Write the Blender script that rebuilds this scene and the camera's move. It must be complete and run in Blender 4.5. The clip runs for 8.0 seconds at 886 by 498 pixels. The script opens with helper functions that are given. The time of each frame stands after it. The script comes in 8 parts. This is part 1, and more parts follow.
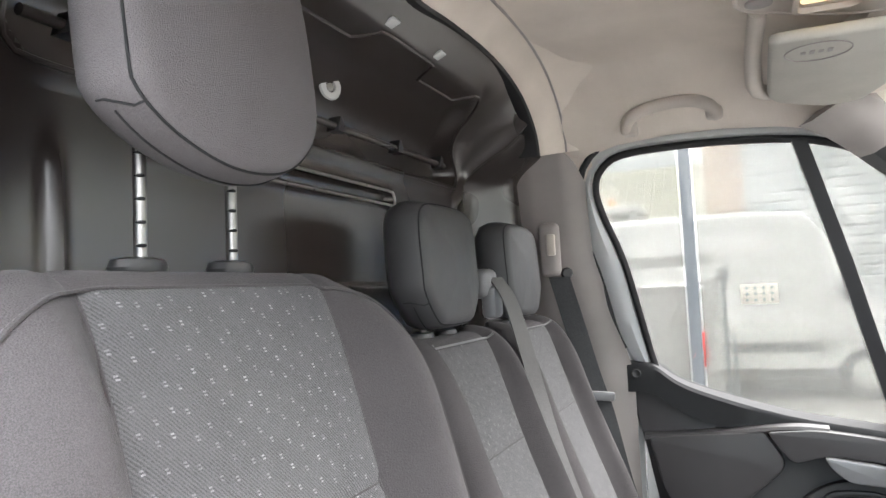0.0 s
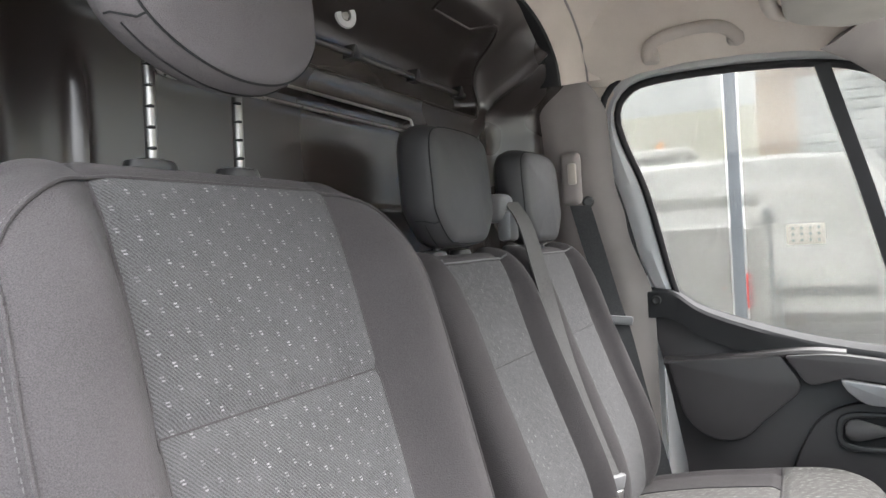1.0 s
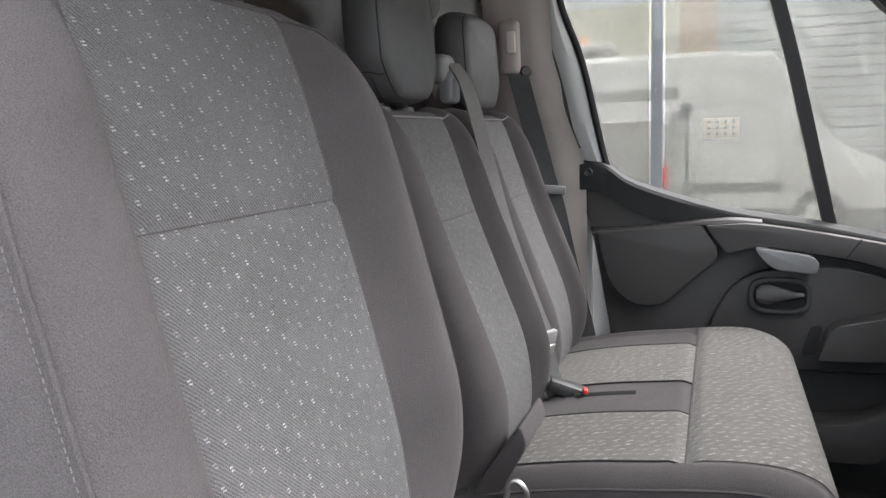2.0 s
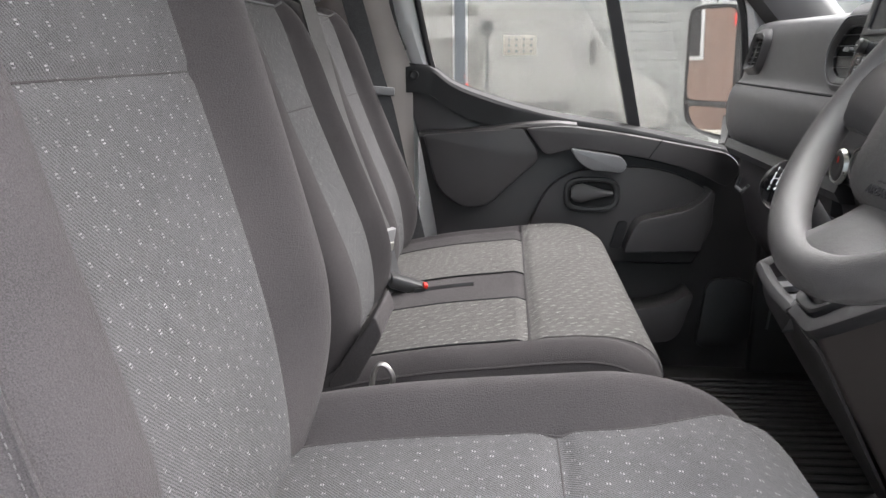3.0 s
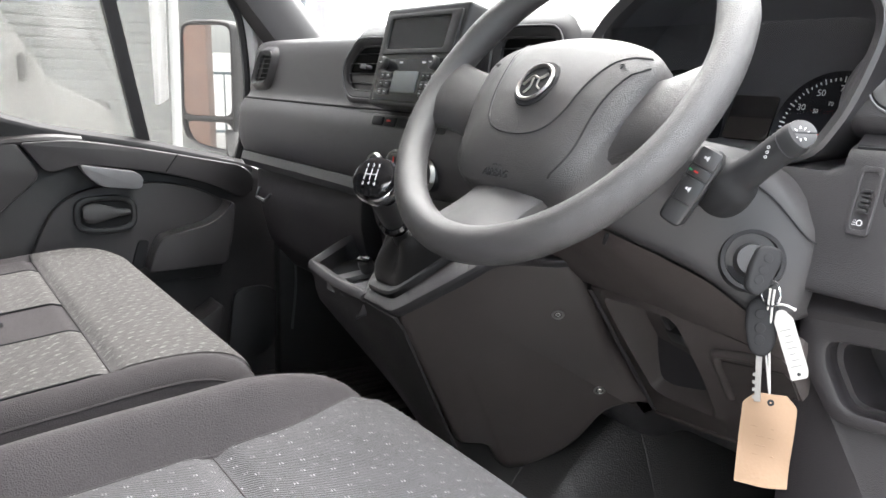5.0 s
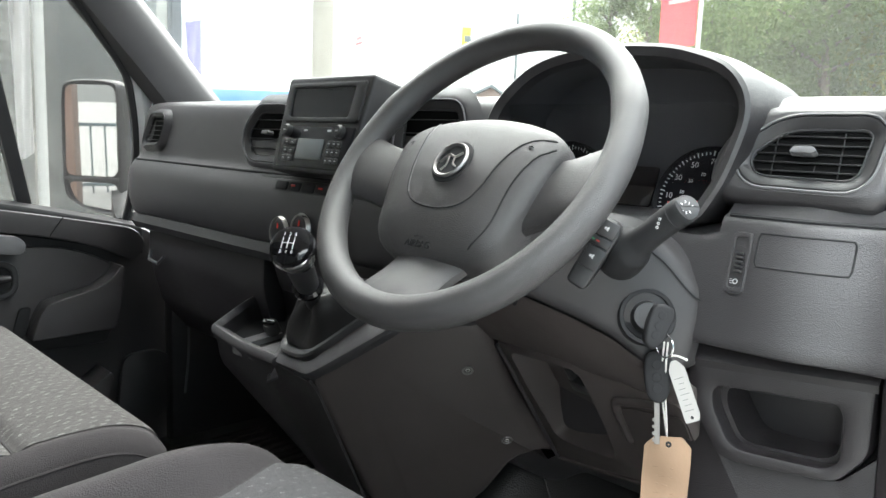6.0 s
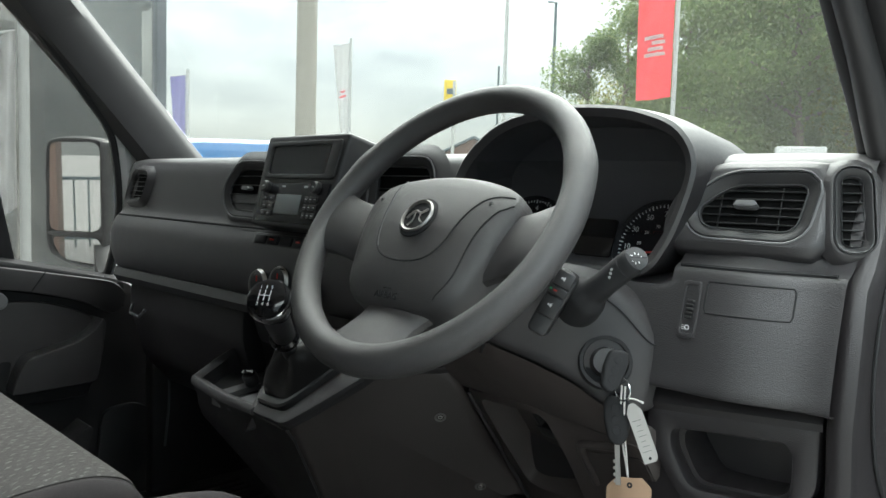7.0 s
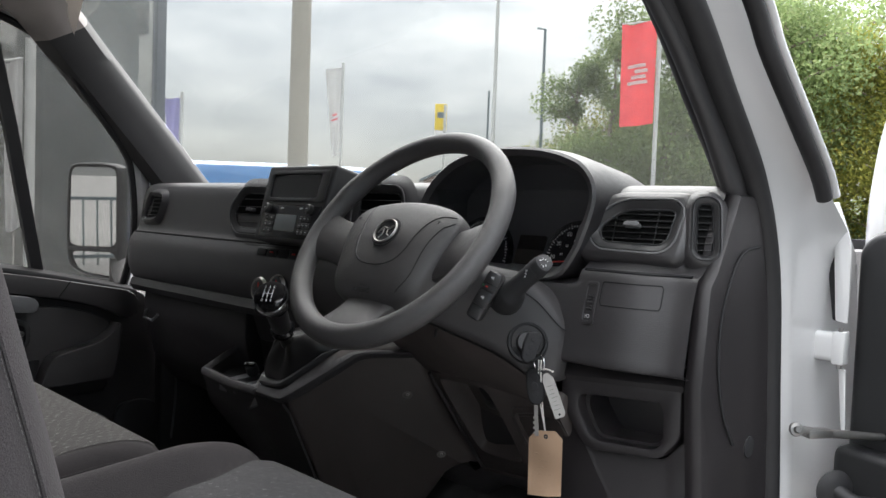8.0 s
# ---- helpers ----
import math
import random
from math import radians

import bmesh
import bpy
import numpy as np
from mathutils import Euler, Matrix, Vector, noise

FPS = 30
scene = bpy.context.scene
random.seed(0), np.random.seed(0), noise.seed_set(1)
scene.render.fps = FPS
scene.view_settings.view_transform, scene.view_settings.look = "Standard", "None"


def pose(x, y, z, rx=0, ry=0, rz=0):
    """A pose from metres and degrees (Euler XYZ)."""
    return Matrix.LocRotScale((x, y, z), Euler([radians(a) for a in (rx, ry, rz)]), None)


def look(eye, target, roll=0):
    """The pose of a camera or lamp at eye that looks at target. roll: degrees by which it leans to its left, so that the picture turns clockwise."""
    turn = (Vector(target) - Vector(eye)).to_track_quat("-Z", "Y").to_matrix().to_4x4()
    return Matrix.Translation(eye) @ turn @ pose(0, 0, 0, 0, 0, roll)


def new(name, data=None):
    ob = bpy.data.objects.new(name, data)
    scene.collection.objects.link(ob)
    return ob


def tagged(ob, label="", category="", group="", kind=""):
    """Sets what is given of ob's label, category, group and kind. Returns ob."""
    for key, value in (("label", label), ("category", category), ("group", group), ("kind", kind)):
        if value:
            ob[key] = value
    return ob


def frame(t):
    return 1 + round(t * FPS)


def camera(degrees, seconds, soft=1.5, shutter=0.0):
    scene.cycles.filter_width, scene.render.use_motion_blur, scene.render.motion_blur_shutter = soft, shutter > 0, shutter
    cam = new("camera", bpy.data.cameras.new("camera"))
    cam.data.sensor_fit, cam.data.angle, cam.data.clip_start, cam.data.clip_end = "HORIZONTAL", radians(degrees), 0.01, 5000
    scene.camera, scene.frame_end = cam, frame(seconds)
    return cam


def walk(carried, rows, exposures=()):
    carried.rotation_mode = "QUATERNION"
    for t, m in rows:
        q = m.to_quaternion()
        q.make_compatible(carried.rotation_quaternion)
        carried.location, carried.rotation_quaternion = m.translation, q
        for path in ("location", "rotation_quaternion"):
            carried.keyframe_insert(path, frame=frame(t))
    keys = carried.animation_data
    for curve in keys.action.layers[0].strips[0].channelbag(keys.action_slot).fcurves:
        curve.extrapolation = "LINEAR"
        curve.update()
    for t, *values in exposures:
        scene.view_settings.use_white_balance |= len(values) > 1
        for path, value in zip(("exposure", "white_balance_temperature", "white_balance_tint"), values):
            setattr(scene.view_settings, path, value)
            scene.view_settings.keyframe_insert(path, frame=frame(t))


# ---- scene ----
cam = camera(59.8, 8.0)
PATH = [
    (0, (-0.1072, -1.0308, 1.673), (-0.8408, 0.8258, 1.792), -3.0),
    (0.5, (-0.0365, -1.0424, 1.66), (-0.8687, 0.7748, 1.749), -3.1),
    (1, (-0.0332, -1.0605, 1.625), (-0.8907, 0.7465, 1.615), -3.2),
    (1.2, (-0.0374, -1.0673, 1.611), (-0.8807, 0.7452, 1.544), -2.9),
    (2.3, (-0.0844, -1.0937, 1.546), (-0.6449, 0.7927, 1.188), -1.9),
    (2.5, (-0.0956, -1.0993, 1.537), (-0.5665, 0.8029, 1.135), -1.7),
    (3, (-0.1426, -1.0976, 1.519), (-0.3042, 0.8325, 1.022), -0.5),
    (3.5, (-0.188, -1.0799, 1.498), (0.0089, 0.8302, 0.94), 0.9),
    (4, (-0.2112, -1.0581, 1.472), (0.3373, 0.7814, 0.909), 1.9),
    (4.5, (-0.2223, -1.0327, 1.463), (0.6593, 0.6907, 0.963), 2.3),
    (4.7, (-0.2556, -1.0395, 1.473), (0.7402, 0.6318, 1.007), 2.3),
    (6, (-0.3662, -1.0535, 1.516), (1.0158, 0.3647, 1.234), 2.2),
    (6.5, (-0.3735, -1.0632, 1.523), (1.0542, 0.3203, 1.303), 2.0),
    (7, (-0.3838, -1.0979, 1.524), (1.0326, 0.305, 1.371), 1.7),
    (7.5, (-0.4257, -1.1784, 1.53), (0.9996, 0.2212, 1.421), 1.8),
    (8, (-0.5489, -1.3201, 1.525), (0.8861, 0.0702, 1.43), 2.1),
]
EXPOSURES = [(0.0, 4.3, 6500, 12), (1.2, 3.9, 6500, 12), (2.5, 3.6, 6550, 14), (3.5, 3.65, 6600, 15), (4.5, 4.15, 6580, 16), (5.2, 3.85, 6550, 12), (6.0, 3.5, 6450, 7), (6.5, 2.85, 6400, 3), (7.0, 2.55, 6400, 3), (8.0, 2.15, 6500, 13)]
walk(cam, [(t, look(eye, target, roll)) for t, eye, target, roll in PATH], EXPOSURES)

# ---- world and light: overcast day ----
world = bpy.data.worlds.new("overcast_sky")
scene.world = world
world.use_nodes = True
wn, wl = world.node_tree.nodes, world.node_tree.links
wn.clear()
w_out, w_bg = wn.new("ShaderNodeOutputWorld"), wn.new("ShaderNodeBackground")
w_sky = wn.new("ShaderNodeTexSky")
w_sky.sky_type, w_sky.sun_disc = "NISHITA", False
w_sky.sun_elevation, w_sky.sun_rotation = radians(48), radians(55)
w_co, w_map = wn.new("ShaderNodeTexCoord"), wn.new("ShaderNodeMapping")
w_map.inputs["Scale"].default_value = (1.6, 1.6, 5.0)
w_noise = wn.new("ShaderNodeTexNoise")
w_noise.inputs["Scale"].default_value, w_noise.inputs["Detail"].default_value = 2.6, 7.0
w_noise.inputs["Roughness"].default_value = 0.55
w_ramp = wn.new("ShaderNodeValToRGB")
w_ramp.color_ramp.elements[0].position, w_ramp.color_ramp.elements[0].color = 0.34, (5.6, 5.95, 6.25, 1)
w_ramp.color_ramp.elements[1].position, w_ramp.color_ramp.elements[1].color = 0.62, (9.3, 9.5, 9.55, 1)
w_mix = wn.new("ShaderNodeMix")
w_mix.data_type = "RGBA"
w_mix.inputs[0].default_value = 0.9
wl.new(w_co.outputs["Generated"], w_map.inputs["Vector"])
wl.new(w_map.outputs["Vector"], w_noise.inputs["Vector"])
wl.new(w_noise.outputs["Fac"], w_ramp.inputs["Fac"])
# an overcast sky is three times as bright overhead as at the horizon
w_sep, w_up, w_grad, w_scale = wn.new("ShaderNodeSeparateXYZ"), wn.new("ShaderNodeMath"), wn.new("ShaderNodeMath"), wn.new("ShaderNodeVectorMath")
w_up.operation, w_grad.operation, w_scale.operation = "MAXIMUM", "MULTIPLY_ADD", "SCALE"
w_up.inputs[1].default_value, w_grad.inputs[1].default_value, w_grad.inputs[2].default_value = 0.0, 2.4, 0.22
wl.new(w_co.outputs["Generated"], w_sep.inputs[0])
wl.new(w_sep.outputs[2], w_up.inputs[0])
wl.new(w_up.outputs[0], w_grad.inputs[0])
wl.new(w_ramp.outputs["Color"], w_scale.inputs[0])
wl.new(w_grad.outputs[0], w_scale.inputs["Scale"])
wl.new(w_sky.outputs["Color"], w_mix.inputs[6])
wl.new(w_scale.outputs[0], w_mix.inputs[7])
wl.new(w_mix.outputs[2], w_bg.inputs["Color"])
w_bg.inputs["Strength"].default_value = 0.085
wl.new(w_bg.outputs[0], w_out.inputs[0])
sun = new("sun", bpy.data.lights.new("sun", "SUN"))
sun.data.energy, sun.data.angle, sun.data.color = 1.4, radians(60), (1.0, 0.985, 0.965)
sun.matrix_world = look((8.5, 6, 12.5), (0, 0, 1))


# ---- building helpers ----
def part(name, bm, material, parent, label="", flat=False, sharp=38, fix=True):
    """Links a bmesh as one mesh object under a thing or under a part."""
    me = bpy.data.meshes.new(name)
    if fix:
        bmesh.ops.recalc_face_normals(bm, faces=bm.faces[:])
    bm.to_mesh(me)
    bm.free()
    for m in (material if isinstance(material, (list, tuple)) else (material,)):
        me.materials.append(m)
    if not flat:
        me.polygons.foreach_set("use_smooth", [True] * len(me.polygons))
        me.set_sharp_from_angle(angle=radians(sharp))
    ob = new(name, me)
    if parent is not None:
        ob.parent = parent
        if parent.type == "EMPTY":
            ob.matrix_parent_inverse = Matrix.Translation(-parent.location)
    if label:
        ob["label"] = label
    return ob


def thing(name, label, category, at=(0, 0, 0), group="", kind=""):
    ob = new(name)
    ob.empty_display_size = 0.05
    ob.location = at
    return tagged(ob, label, category, group, kind)


def solo(name, bm, material, label, category, group="", kind="", **kw):
    return tagged(part(name, bm, material, None, **kw), label, category, group, kind)


def merge(*bms):
    out = bmesh.new()
    for b in bms:
        me = bpy.data.meshes.new("tmp")
        b.to_mesh(me)
        b.free()
        out.from_mesh(me)
        bpy.data.meshes.remove(me)
    return out


def moved(bm, m):
    bmesh.ops.transform(bm, matrix=m, verts=bm.verts[:])
    return bm


def rbox(c, s, r=0.004, seg=2, m=None):
    """A box round c with sides s and rounded edges."""
    bm = bmesh.new()
    bmesh.ops.create_cube(bm, size=1.0, matrix=Matrix.Diagonal((s[0], s[1], s[2], 1)))
    if r > 0:
        bmesh.ops.bevel(bm, geom=bm.edges[:], offset=min(r, 0.48 * min(s)), segments=seg, profile=0.5, affect="EDGES")
    moved(bm, Matrix.Translation(c) @ (m or Matrix()))
    return bm


def swap(axis, u, v, t):
    return {"x": (t, u, v), "y": (u, t, v), "z": (u, v, t)}[axis]


def prism(pts, axis, a, b, r=0.0, seg=2):
    """A polygon, drawn in the plane square to axis, carried from a to b."""
    bm = bmesh.new()
    va = [bm.verts.new(swap(axis, u, v, a)) for u, v in pts]
    vb = [bm.verts.new(swap(axis, u, v, b)) for u, v in pts]
    n = len(pts)
    fa, fb = bm.faces.new(va), bm.faces.new(vb[::-1])
    for i in range(n):
        bm.faces.new((va[i], vb[i], vb[(i + 1) % n], va[(i + 1) % n]))
    bmesh.ops.recalc_face_normals(bm, faces=bm.faces[:])
    if r > 0:
        rim = set(fa.edges) | set(fb.edges)
        bmesh.ops.bevel(bm, geom=list(rim), offset=r, segments=seg, profile=0.5, affect="EDGES", clamp_overlap=True)
    return bm


def spline(pts, n=6, closed=False):
    """A smooth curve through points of any dimension."""
    P = [np.array(p, float) for p in pts]
    k, out = len(P), []
    for i in range(k if closed else k - 1):
        p0 = P[(i - 1) % k] if closed or i > 0 else 2 * P[0] - P[1]
        p1, p2 = P[i], P[(i + 1) % k]
        p3 = P[(i + 2) % k] if closed or i + 2 < k else 2 * P[-1] - P[-2]
        for j in range(n):
            t = j / n
            out.append(0.5 * (2 * p1 + (p2 - p0) * t + (2 * p0 - 5 * p1 + 4 * p2 - p3) * t * t + (3 * p1 - p0 - 3 * p2 + p3) * t ** 3))
    if not closed:
        out.append(P[-1])
    return out


def rounded(pts, r, n=5):
    """A polygon in two dimensions with rounded corners; r is one radius or one for each corner."""
    out, k = [], len(pts)
    for i in range(k):
        a, b, c = (np.array(pts[j % k], float) for j in (i - 1, i, i + 1))
        rr = r[i] if isinstance(r, (list, tuple)) else r
        d1, d2 = a - b, c - b
        l1, l2 = np.linalg.norm(d1), np.linalg.norm(d2)
        q = min(rr, 0.48 * l1, 0.48 * l2)
        p, s = b + d1 / l1 * q, b + d2 / l2 * q
        for j in range(n + 1):
            t = j / n
            out.append(tuple((1 - t) ** 2 * p + 2 * t * (1 - t) * b + t * t * s))
    return out


def tube(pts, r, n=10, closed=False, caps=True, flat=1.0, up=None):
    """A round bar along points; r is one radius or one for each point; flat squeezes it across."""
    P = [Vector(p) for p in pts]
    k = len(P)
    bm = bmesh.new()
    rings, ref = [], None
    for i in range(k):
        d = (P[(i + 1) % k] - P[i - 1]) if closed else (P[min(i + 1, k - 1)] - P[max(i - 1, 0)])
        d.normalize()
        if up is not None:
            s = d.cross(Vector(up)).normalized()
        else:
            if ref is None:
                ref = d.orthogonal().normalized()
            s = (ref - d * ref.dot(d)).normalized()
            ref = s
        w = d.cross(s)
        rr = r[i] if isinstance(r, (list, tuple)) else r
        rings.append([bm.verts.new(P[i] + rr * (math.cos(a) * s + flat * math.sin(a) * w)) for a in (2 * math.pi * j / n for j in range(n))])
    for i in range(k if closed else k - 1):
        A, B = rings[i], rings[(i + 1) % k]
        for j in range(n):
            bm.faces.new((A[j], A[(j + 1) % n], B[(j + 1) % n], B[j]))
    if caps and not closed:
        bm.faces.new(rings[0][::-1]), bm.faces.new(rings[-1])
    return bm


def sheet(fn, nu, nv, wrap=False, uv=None, thick=0.0):
    """A sheet from fn(u, v), u and v from 0 to 1; uv gives its map in metres."""
    bm = bmesh.new()
    lay = bm.loops.layers.uv.new("UVMap") if uv else None
    g = [[bm.verts.new(fn(i / nu, j / nv)) for j in range(nv + 1)] for i in range(nu if wrap else nu + 1)]
    for i in range(nu):
        for j in range(nv):
            k = (i + 1) % nu if wrap else i + 1
            f = bm.faces.new((g[i][j], g[k][j], g[k][j + 1], g[i][j + 1]))
            if uv:
                for lp, (a, b) in zip(f.loops, ((i, j), (i + 1, j), (i + 1, j + 1), (i, j + 1))):
                    lp[lay].uv = uv(a / nu, b / nv)
    if thick:
        bmesh.ops.recalc_face_normals(bm, faces=bm.faces[:])
        bmesh.ops.solidify(bm, geom=bm.faces[:], thickness=thick)
    return bm


def loft(loops, closed=True, caps=True):
    """A skin over loops of points, all of one length."""
    bm = bmesh.new()
    L = [[bm.verts.new(p) for p in lp] for lp in loops]
    n = len(L[0])
    for A, B in zip(L, L[1:]):
        for j in range(n if closed else n - 1):
            k = (j + 1) % n
            bm.faces.new((A[j], A[k], B[k], B[j]))
    if caps and closed:
        bm.faces.new(L[0][::-1]), bm.faces.new(L[-1])
    return bm


def resample(pts, n, closed=True):
    P = [np.array(p, float) for p in pts]
    if closed:
        P = P + [P[0]]
    d = np.concatenate([[0], np.cumsum([np.linalg.norm(b - a) for a, b in zip(P, P[1:])])])
    out = []
    for t in np.linspace(0, d[-1], n + 1 if closed else n)[: n]:
        i = min(int(np.searchsorted(d, t, side="right")) - 1, len(P) - 2)
        f = (t - d[i]) / max(d[i + 1] - d[i], 1e-9)
        out.append(tuple(P[i] * (1 - f) + P[i + 1] * f))
    return out


def ring(outer, inner, axis, a, b, r=0.0):
    """A flat frame between two loops of as many points each, from a to b along axis."""
    bm = bmesh.new()
    n = len(outer)
    V = [[bm.verts.new(swap(axis, u, v, t)) for u, v in lp] for lp, t in ((outer, a), (inner, a), (inner, b), (outer, b))]
    for q in range(4):
        A, B = V[q], V[(q + 1) % 4]
        for j in range(n):
            bm.faces.new((A[j], A[(j + 1) % n], B[(j + 1) % n], B[j]))
    bmesh.ops.recalc_face_normals(bm, faces=bm.faces[:])
    if r > 0:
        ed = [e for e in bm.edges if e.calc_face_angle(0) > 1.0]
        bmesh.ops.bevel(bm, geom=ed, offset=r, segments=2, profile=0.5, affect="EDGES", clamp_overlap=True)
    return bm


def disc(r, h, n=24, bevel=0.0):
    """A round plate with its base at the origin, along z."""
    return prism([(r * math.cos(2 * math.pi * i / n), r * math.sin(2 * math.pi * i / n)) for i in range(n)], "z", 0, h, bevel)


def hoop(profile, n=24):
    """A turned ring round z from a closed run of (radius, height) pairs."""
    return loft([[(r * math.cos(2 * math.pi * i / n), r * math.sin(2 * math.pi * i / n), h) for i in range(n)] for r, h in list(profile) + [profile[0]]], caps=False)


def lathe(profile, n=24):
    """A turned body round z from (radius, height) pairs."""
    return loft([[(r * math.cos(2 * math.pi * i / n), r * math.sin(2 * math.pi * i / n), h) for i in range(n)] for r, h in profile])


def aim(p, z, x=(0, 0, 1)):
    """The pose at p whose z runs along z and whose y lies near x."""
    z = Vector(z).normalized()
    y = (Vector(x) - z * z.dot(Vector(x))).normalized()
    xx = y.cross(z)
    return Matrix.Translation(p) @ Matrix((xx, y, z)).transposed().to_4x4()


def lettering(text, size, m, depth=0.0006):
    """Flat raised characters in the built-in font, centred, as a bmesh."""
    cu = bpy.data.curves.new("lettering", "FONT")
    cu.body, cu.size, cu.extrude, cu.align_x, cu.align_y, cu.resolution_u = text, size, depth, "CENTER", "CENTER", 3
    ob = bpy.data.objects.new("lettering", cu)
    me = bpy.data.meshes.new_from_object(ob)
    bm = bmesh.new()
    bm.from_mesh(me)
    bpy.data.objects.remove(ob)
    bpy.data.curves.remove(cu)
    bpy.data.meshes.remove(me)
    return moved(bm, m)


# ---- materials ----
class Nodes:
    """A small builder for node materials."""

    def __init__(self, name):
        self.mat = bpy.data.materials.new(name)
        self.mat.use_nodes = True
        self.n, self.l = self.mat.node_tree.nodes, self.mat.node_tree.links
        self.n.clear()
        self.out = self.n.new("ShaderNodeOutputMaterial")
        self.co = self.n.new("ShaderNodeTexCoord")

    def math(self, op, a, b=0.0, c=0.0):
        x = self.n.new("ShaderNodeMath")
        x.operation = op
        for i, v in enumerate((a, b, c)):
            if hasattr(v, "type") and hasattr(v, "links"):
                self.l.new(v, x.inputs[i])
            else:
                x.inputs[i].default_value = v
        return x.outputs[0]

    def noise(self, scale, detail=3.0, rough=0.5, stretch=None, co="Object"):
        x = self.n.new("ShaderNodeTexNoise")
        x.inputs["Scale"].default_value, x.inputs["Detail"].default_value, x.inputs["Roughness"].default_value = scale, detail, rough
        src = self.co.outputs[co]
        if stretch:
            mp = self.n.new("ShaderNodeMapping")
            mp.inputs["Scale"].default_value = stretch
            self.l.new(src, mp.inputs["Vector"])
            src = mp.outputs[0]
        self.l.new(src, x.inputs["Vector"])
        return x.outputs["Fac"]

    def voronoi(self, scale, feature="F1", co="Object"):
        x = self.n.new("ShaderNodeTexVoronoi")
        x.feature = feature
        x.inputs["Scale"].default_value = scale
        self.l.new(self.co.outputs[co], x.inputs["Vector"])
        return x.outputs["Distance"]

    def mix(self, fac, a, b):
        x = self.n.new("ShaderNodeMix")
        x.data_type = "RGBA"
        for i, v in ((0, fac), (6, a), (7, b)):
            if hasattr(v, "links"):
                self.l.new(v, x.inputs[i])
            else:
                x.inputs[i].default_value = v if i == 0 else (*v, 1)
        return x.outputs[2]

    def span(self, v, a, b, c, d):
        x = self.n.new("ShaderNodeMapRange")
        self.l.new(v, x.inputs[0])
        for i, k in enumerate((a, b, c, d)):
            x.inputs[i + 1].default_value = k
        return x.outputs[0]

    def bsdf(self, color, rough, metal=0.0, height=None, bump=0.3, dist=0.001, sheen=0.0, coat=0.0, spec=0.5):
        x = self.n.new("ShaderNodeBsdfPrincipled")
        for key, v in (("Base Color", color), ("Roughness", rough), ("Metallic", metal)):
            if hasattr(v, "links"):
                self.l.new(v, x.inputs[key])
            else:
                x.inputs[key].default_value = (*v, 1) if key == "Base Color" else v
        x.inputs["Sheen Weight"].default_value = sheen
        x.inputs["Coat Weight"].default_value = coat
        x.inputs["Specular IOR Level"].default_value = spec
        if height is not None:
            b = self.n.new("ShaderNodeBump")
            b.inputs["Strength"].default_value, b.inputs["Distance"].default_value = bump, dist
            self.l.new(height, b.inputs["Height"])
            self.l.new(b.outputs[0], x.inputs["Normal"])
        self.l.new(x.outputs[0], self.out.inputs[0])
        return self.mat


def plastic(name, color, rough=0.5, grain=900, bump=0.35, wear=0.15, dist=0.0005, spec=0.5):
    """Moulded plastic with a leather-like grain and slight dusting."""
    N = Nodes(name)
    g = N.voronoi(grain)
    big, mid = N.noise(5, 4), N.noise(60, 3)
    c = N.mix(N.span(big, 0.35, 0.7, 0.0, 1.0), tuple(k * (1 - wear) for k in color), tuple(min(1, k * (1 + wear)) for k in color))
    r = N.math("ADD", N.span(mid, 0.3, 0.7, rough - 0.02, rough + 0.02), N.span(big, 0.3, 0.7, -0.02, 0.02))
    return N.bsdf(c, r, height=g, bump=bump, dist=dist, spec=spec)


def leather(name, color, rough, grain, bump, dist, spec):
    """Moulded plastic with a coarse wrinkled hide grain, darker in its valleys."""
    N = Nodes(name)
    warp = N.n.new("ShaderNodeVectorMath")
    warp.operation = "MULTIPLY_ADD"
    jig = N.n.new("ShaderNodeTexNoise")
    jig.inputs["Scale"].default_value = grain * 0.8
    N.l.new(N.co.outputs["Object"], jig.inputs["Vector"])
    N.l.new(jig.outputs["Color"], warp.inputs[0])
    warp.inputs[1].default_value = (0.9 / grain,) * 3
    N.l.new(N.co.outputs["Object"], warp.inputs[2])
    v = N.n.new("ShaderNodeTexVoronoi")
    v.feature = "DISTANCE_TO_EDGE"
    v.inputs["Scale"].default_value = grain
    N.l.new(warp.outputs[0], v.inputs["Vector"])
    h = N.span(v.outputs["Distance"], 0.0, 0.28, 0.0, 1.0)
    big = N.noise(6, 4)
    c = N.mix(N.span(big, 0.35, 0.7, 0, 1), tuple(0.92 * k for k in color), tuple(1.08 * k for k in color))
    c = N.mix(N.span(h, 0.0, 0.5, 0.35, 0.0), c, tuple(0.55 * k for k in color))
    return N.bsdf(c, N.span(N.noise(60, 3), 0.3, 0.7, rough - 0.02, rough + 0.03), height=N.math("ADD", h, N.math("MULTIPLY", N.noise(grain * 2.2, 2), 0.4)), bump=bump, dist=dist, spec=spec)


def cloth(name, color, color2, weave=1500, bump=0.6, sheen=0.04):
    """Plain woven seat cloth."""
    N = Nodes(name)
    fine, big = N.noise(weave, 2), N.noise(7, 4)
    vor = N.voronoi(weave * 0.55)
    c = N.mix(N.span(fine, 0.35, 0.65, 0, 1), color, color2)
    c2 = N.mix(N.span(big, 0.35, 0.7, 0, 0.35), c, tuple(1.35 * k for k in color2))
    return N.bsdf(c2, 0.92, height=vor, bump=bump, dist=0.0006, sheen=sheen, spec=0.15)


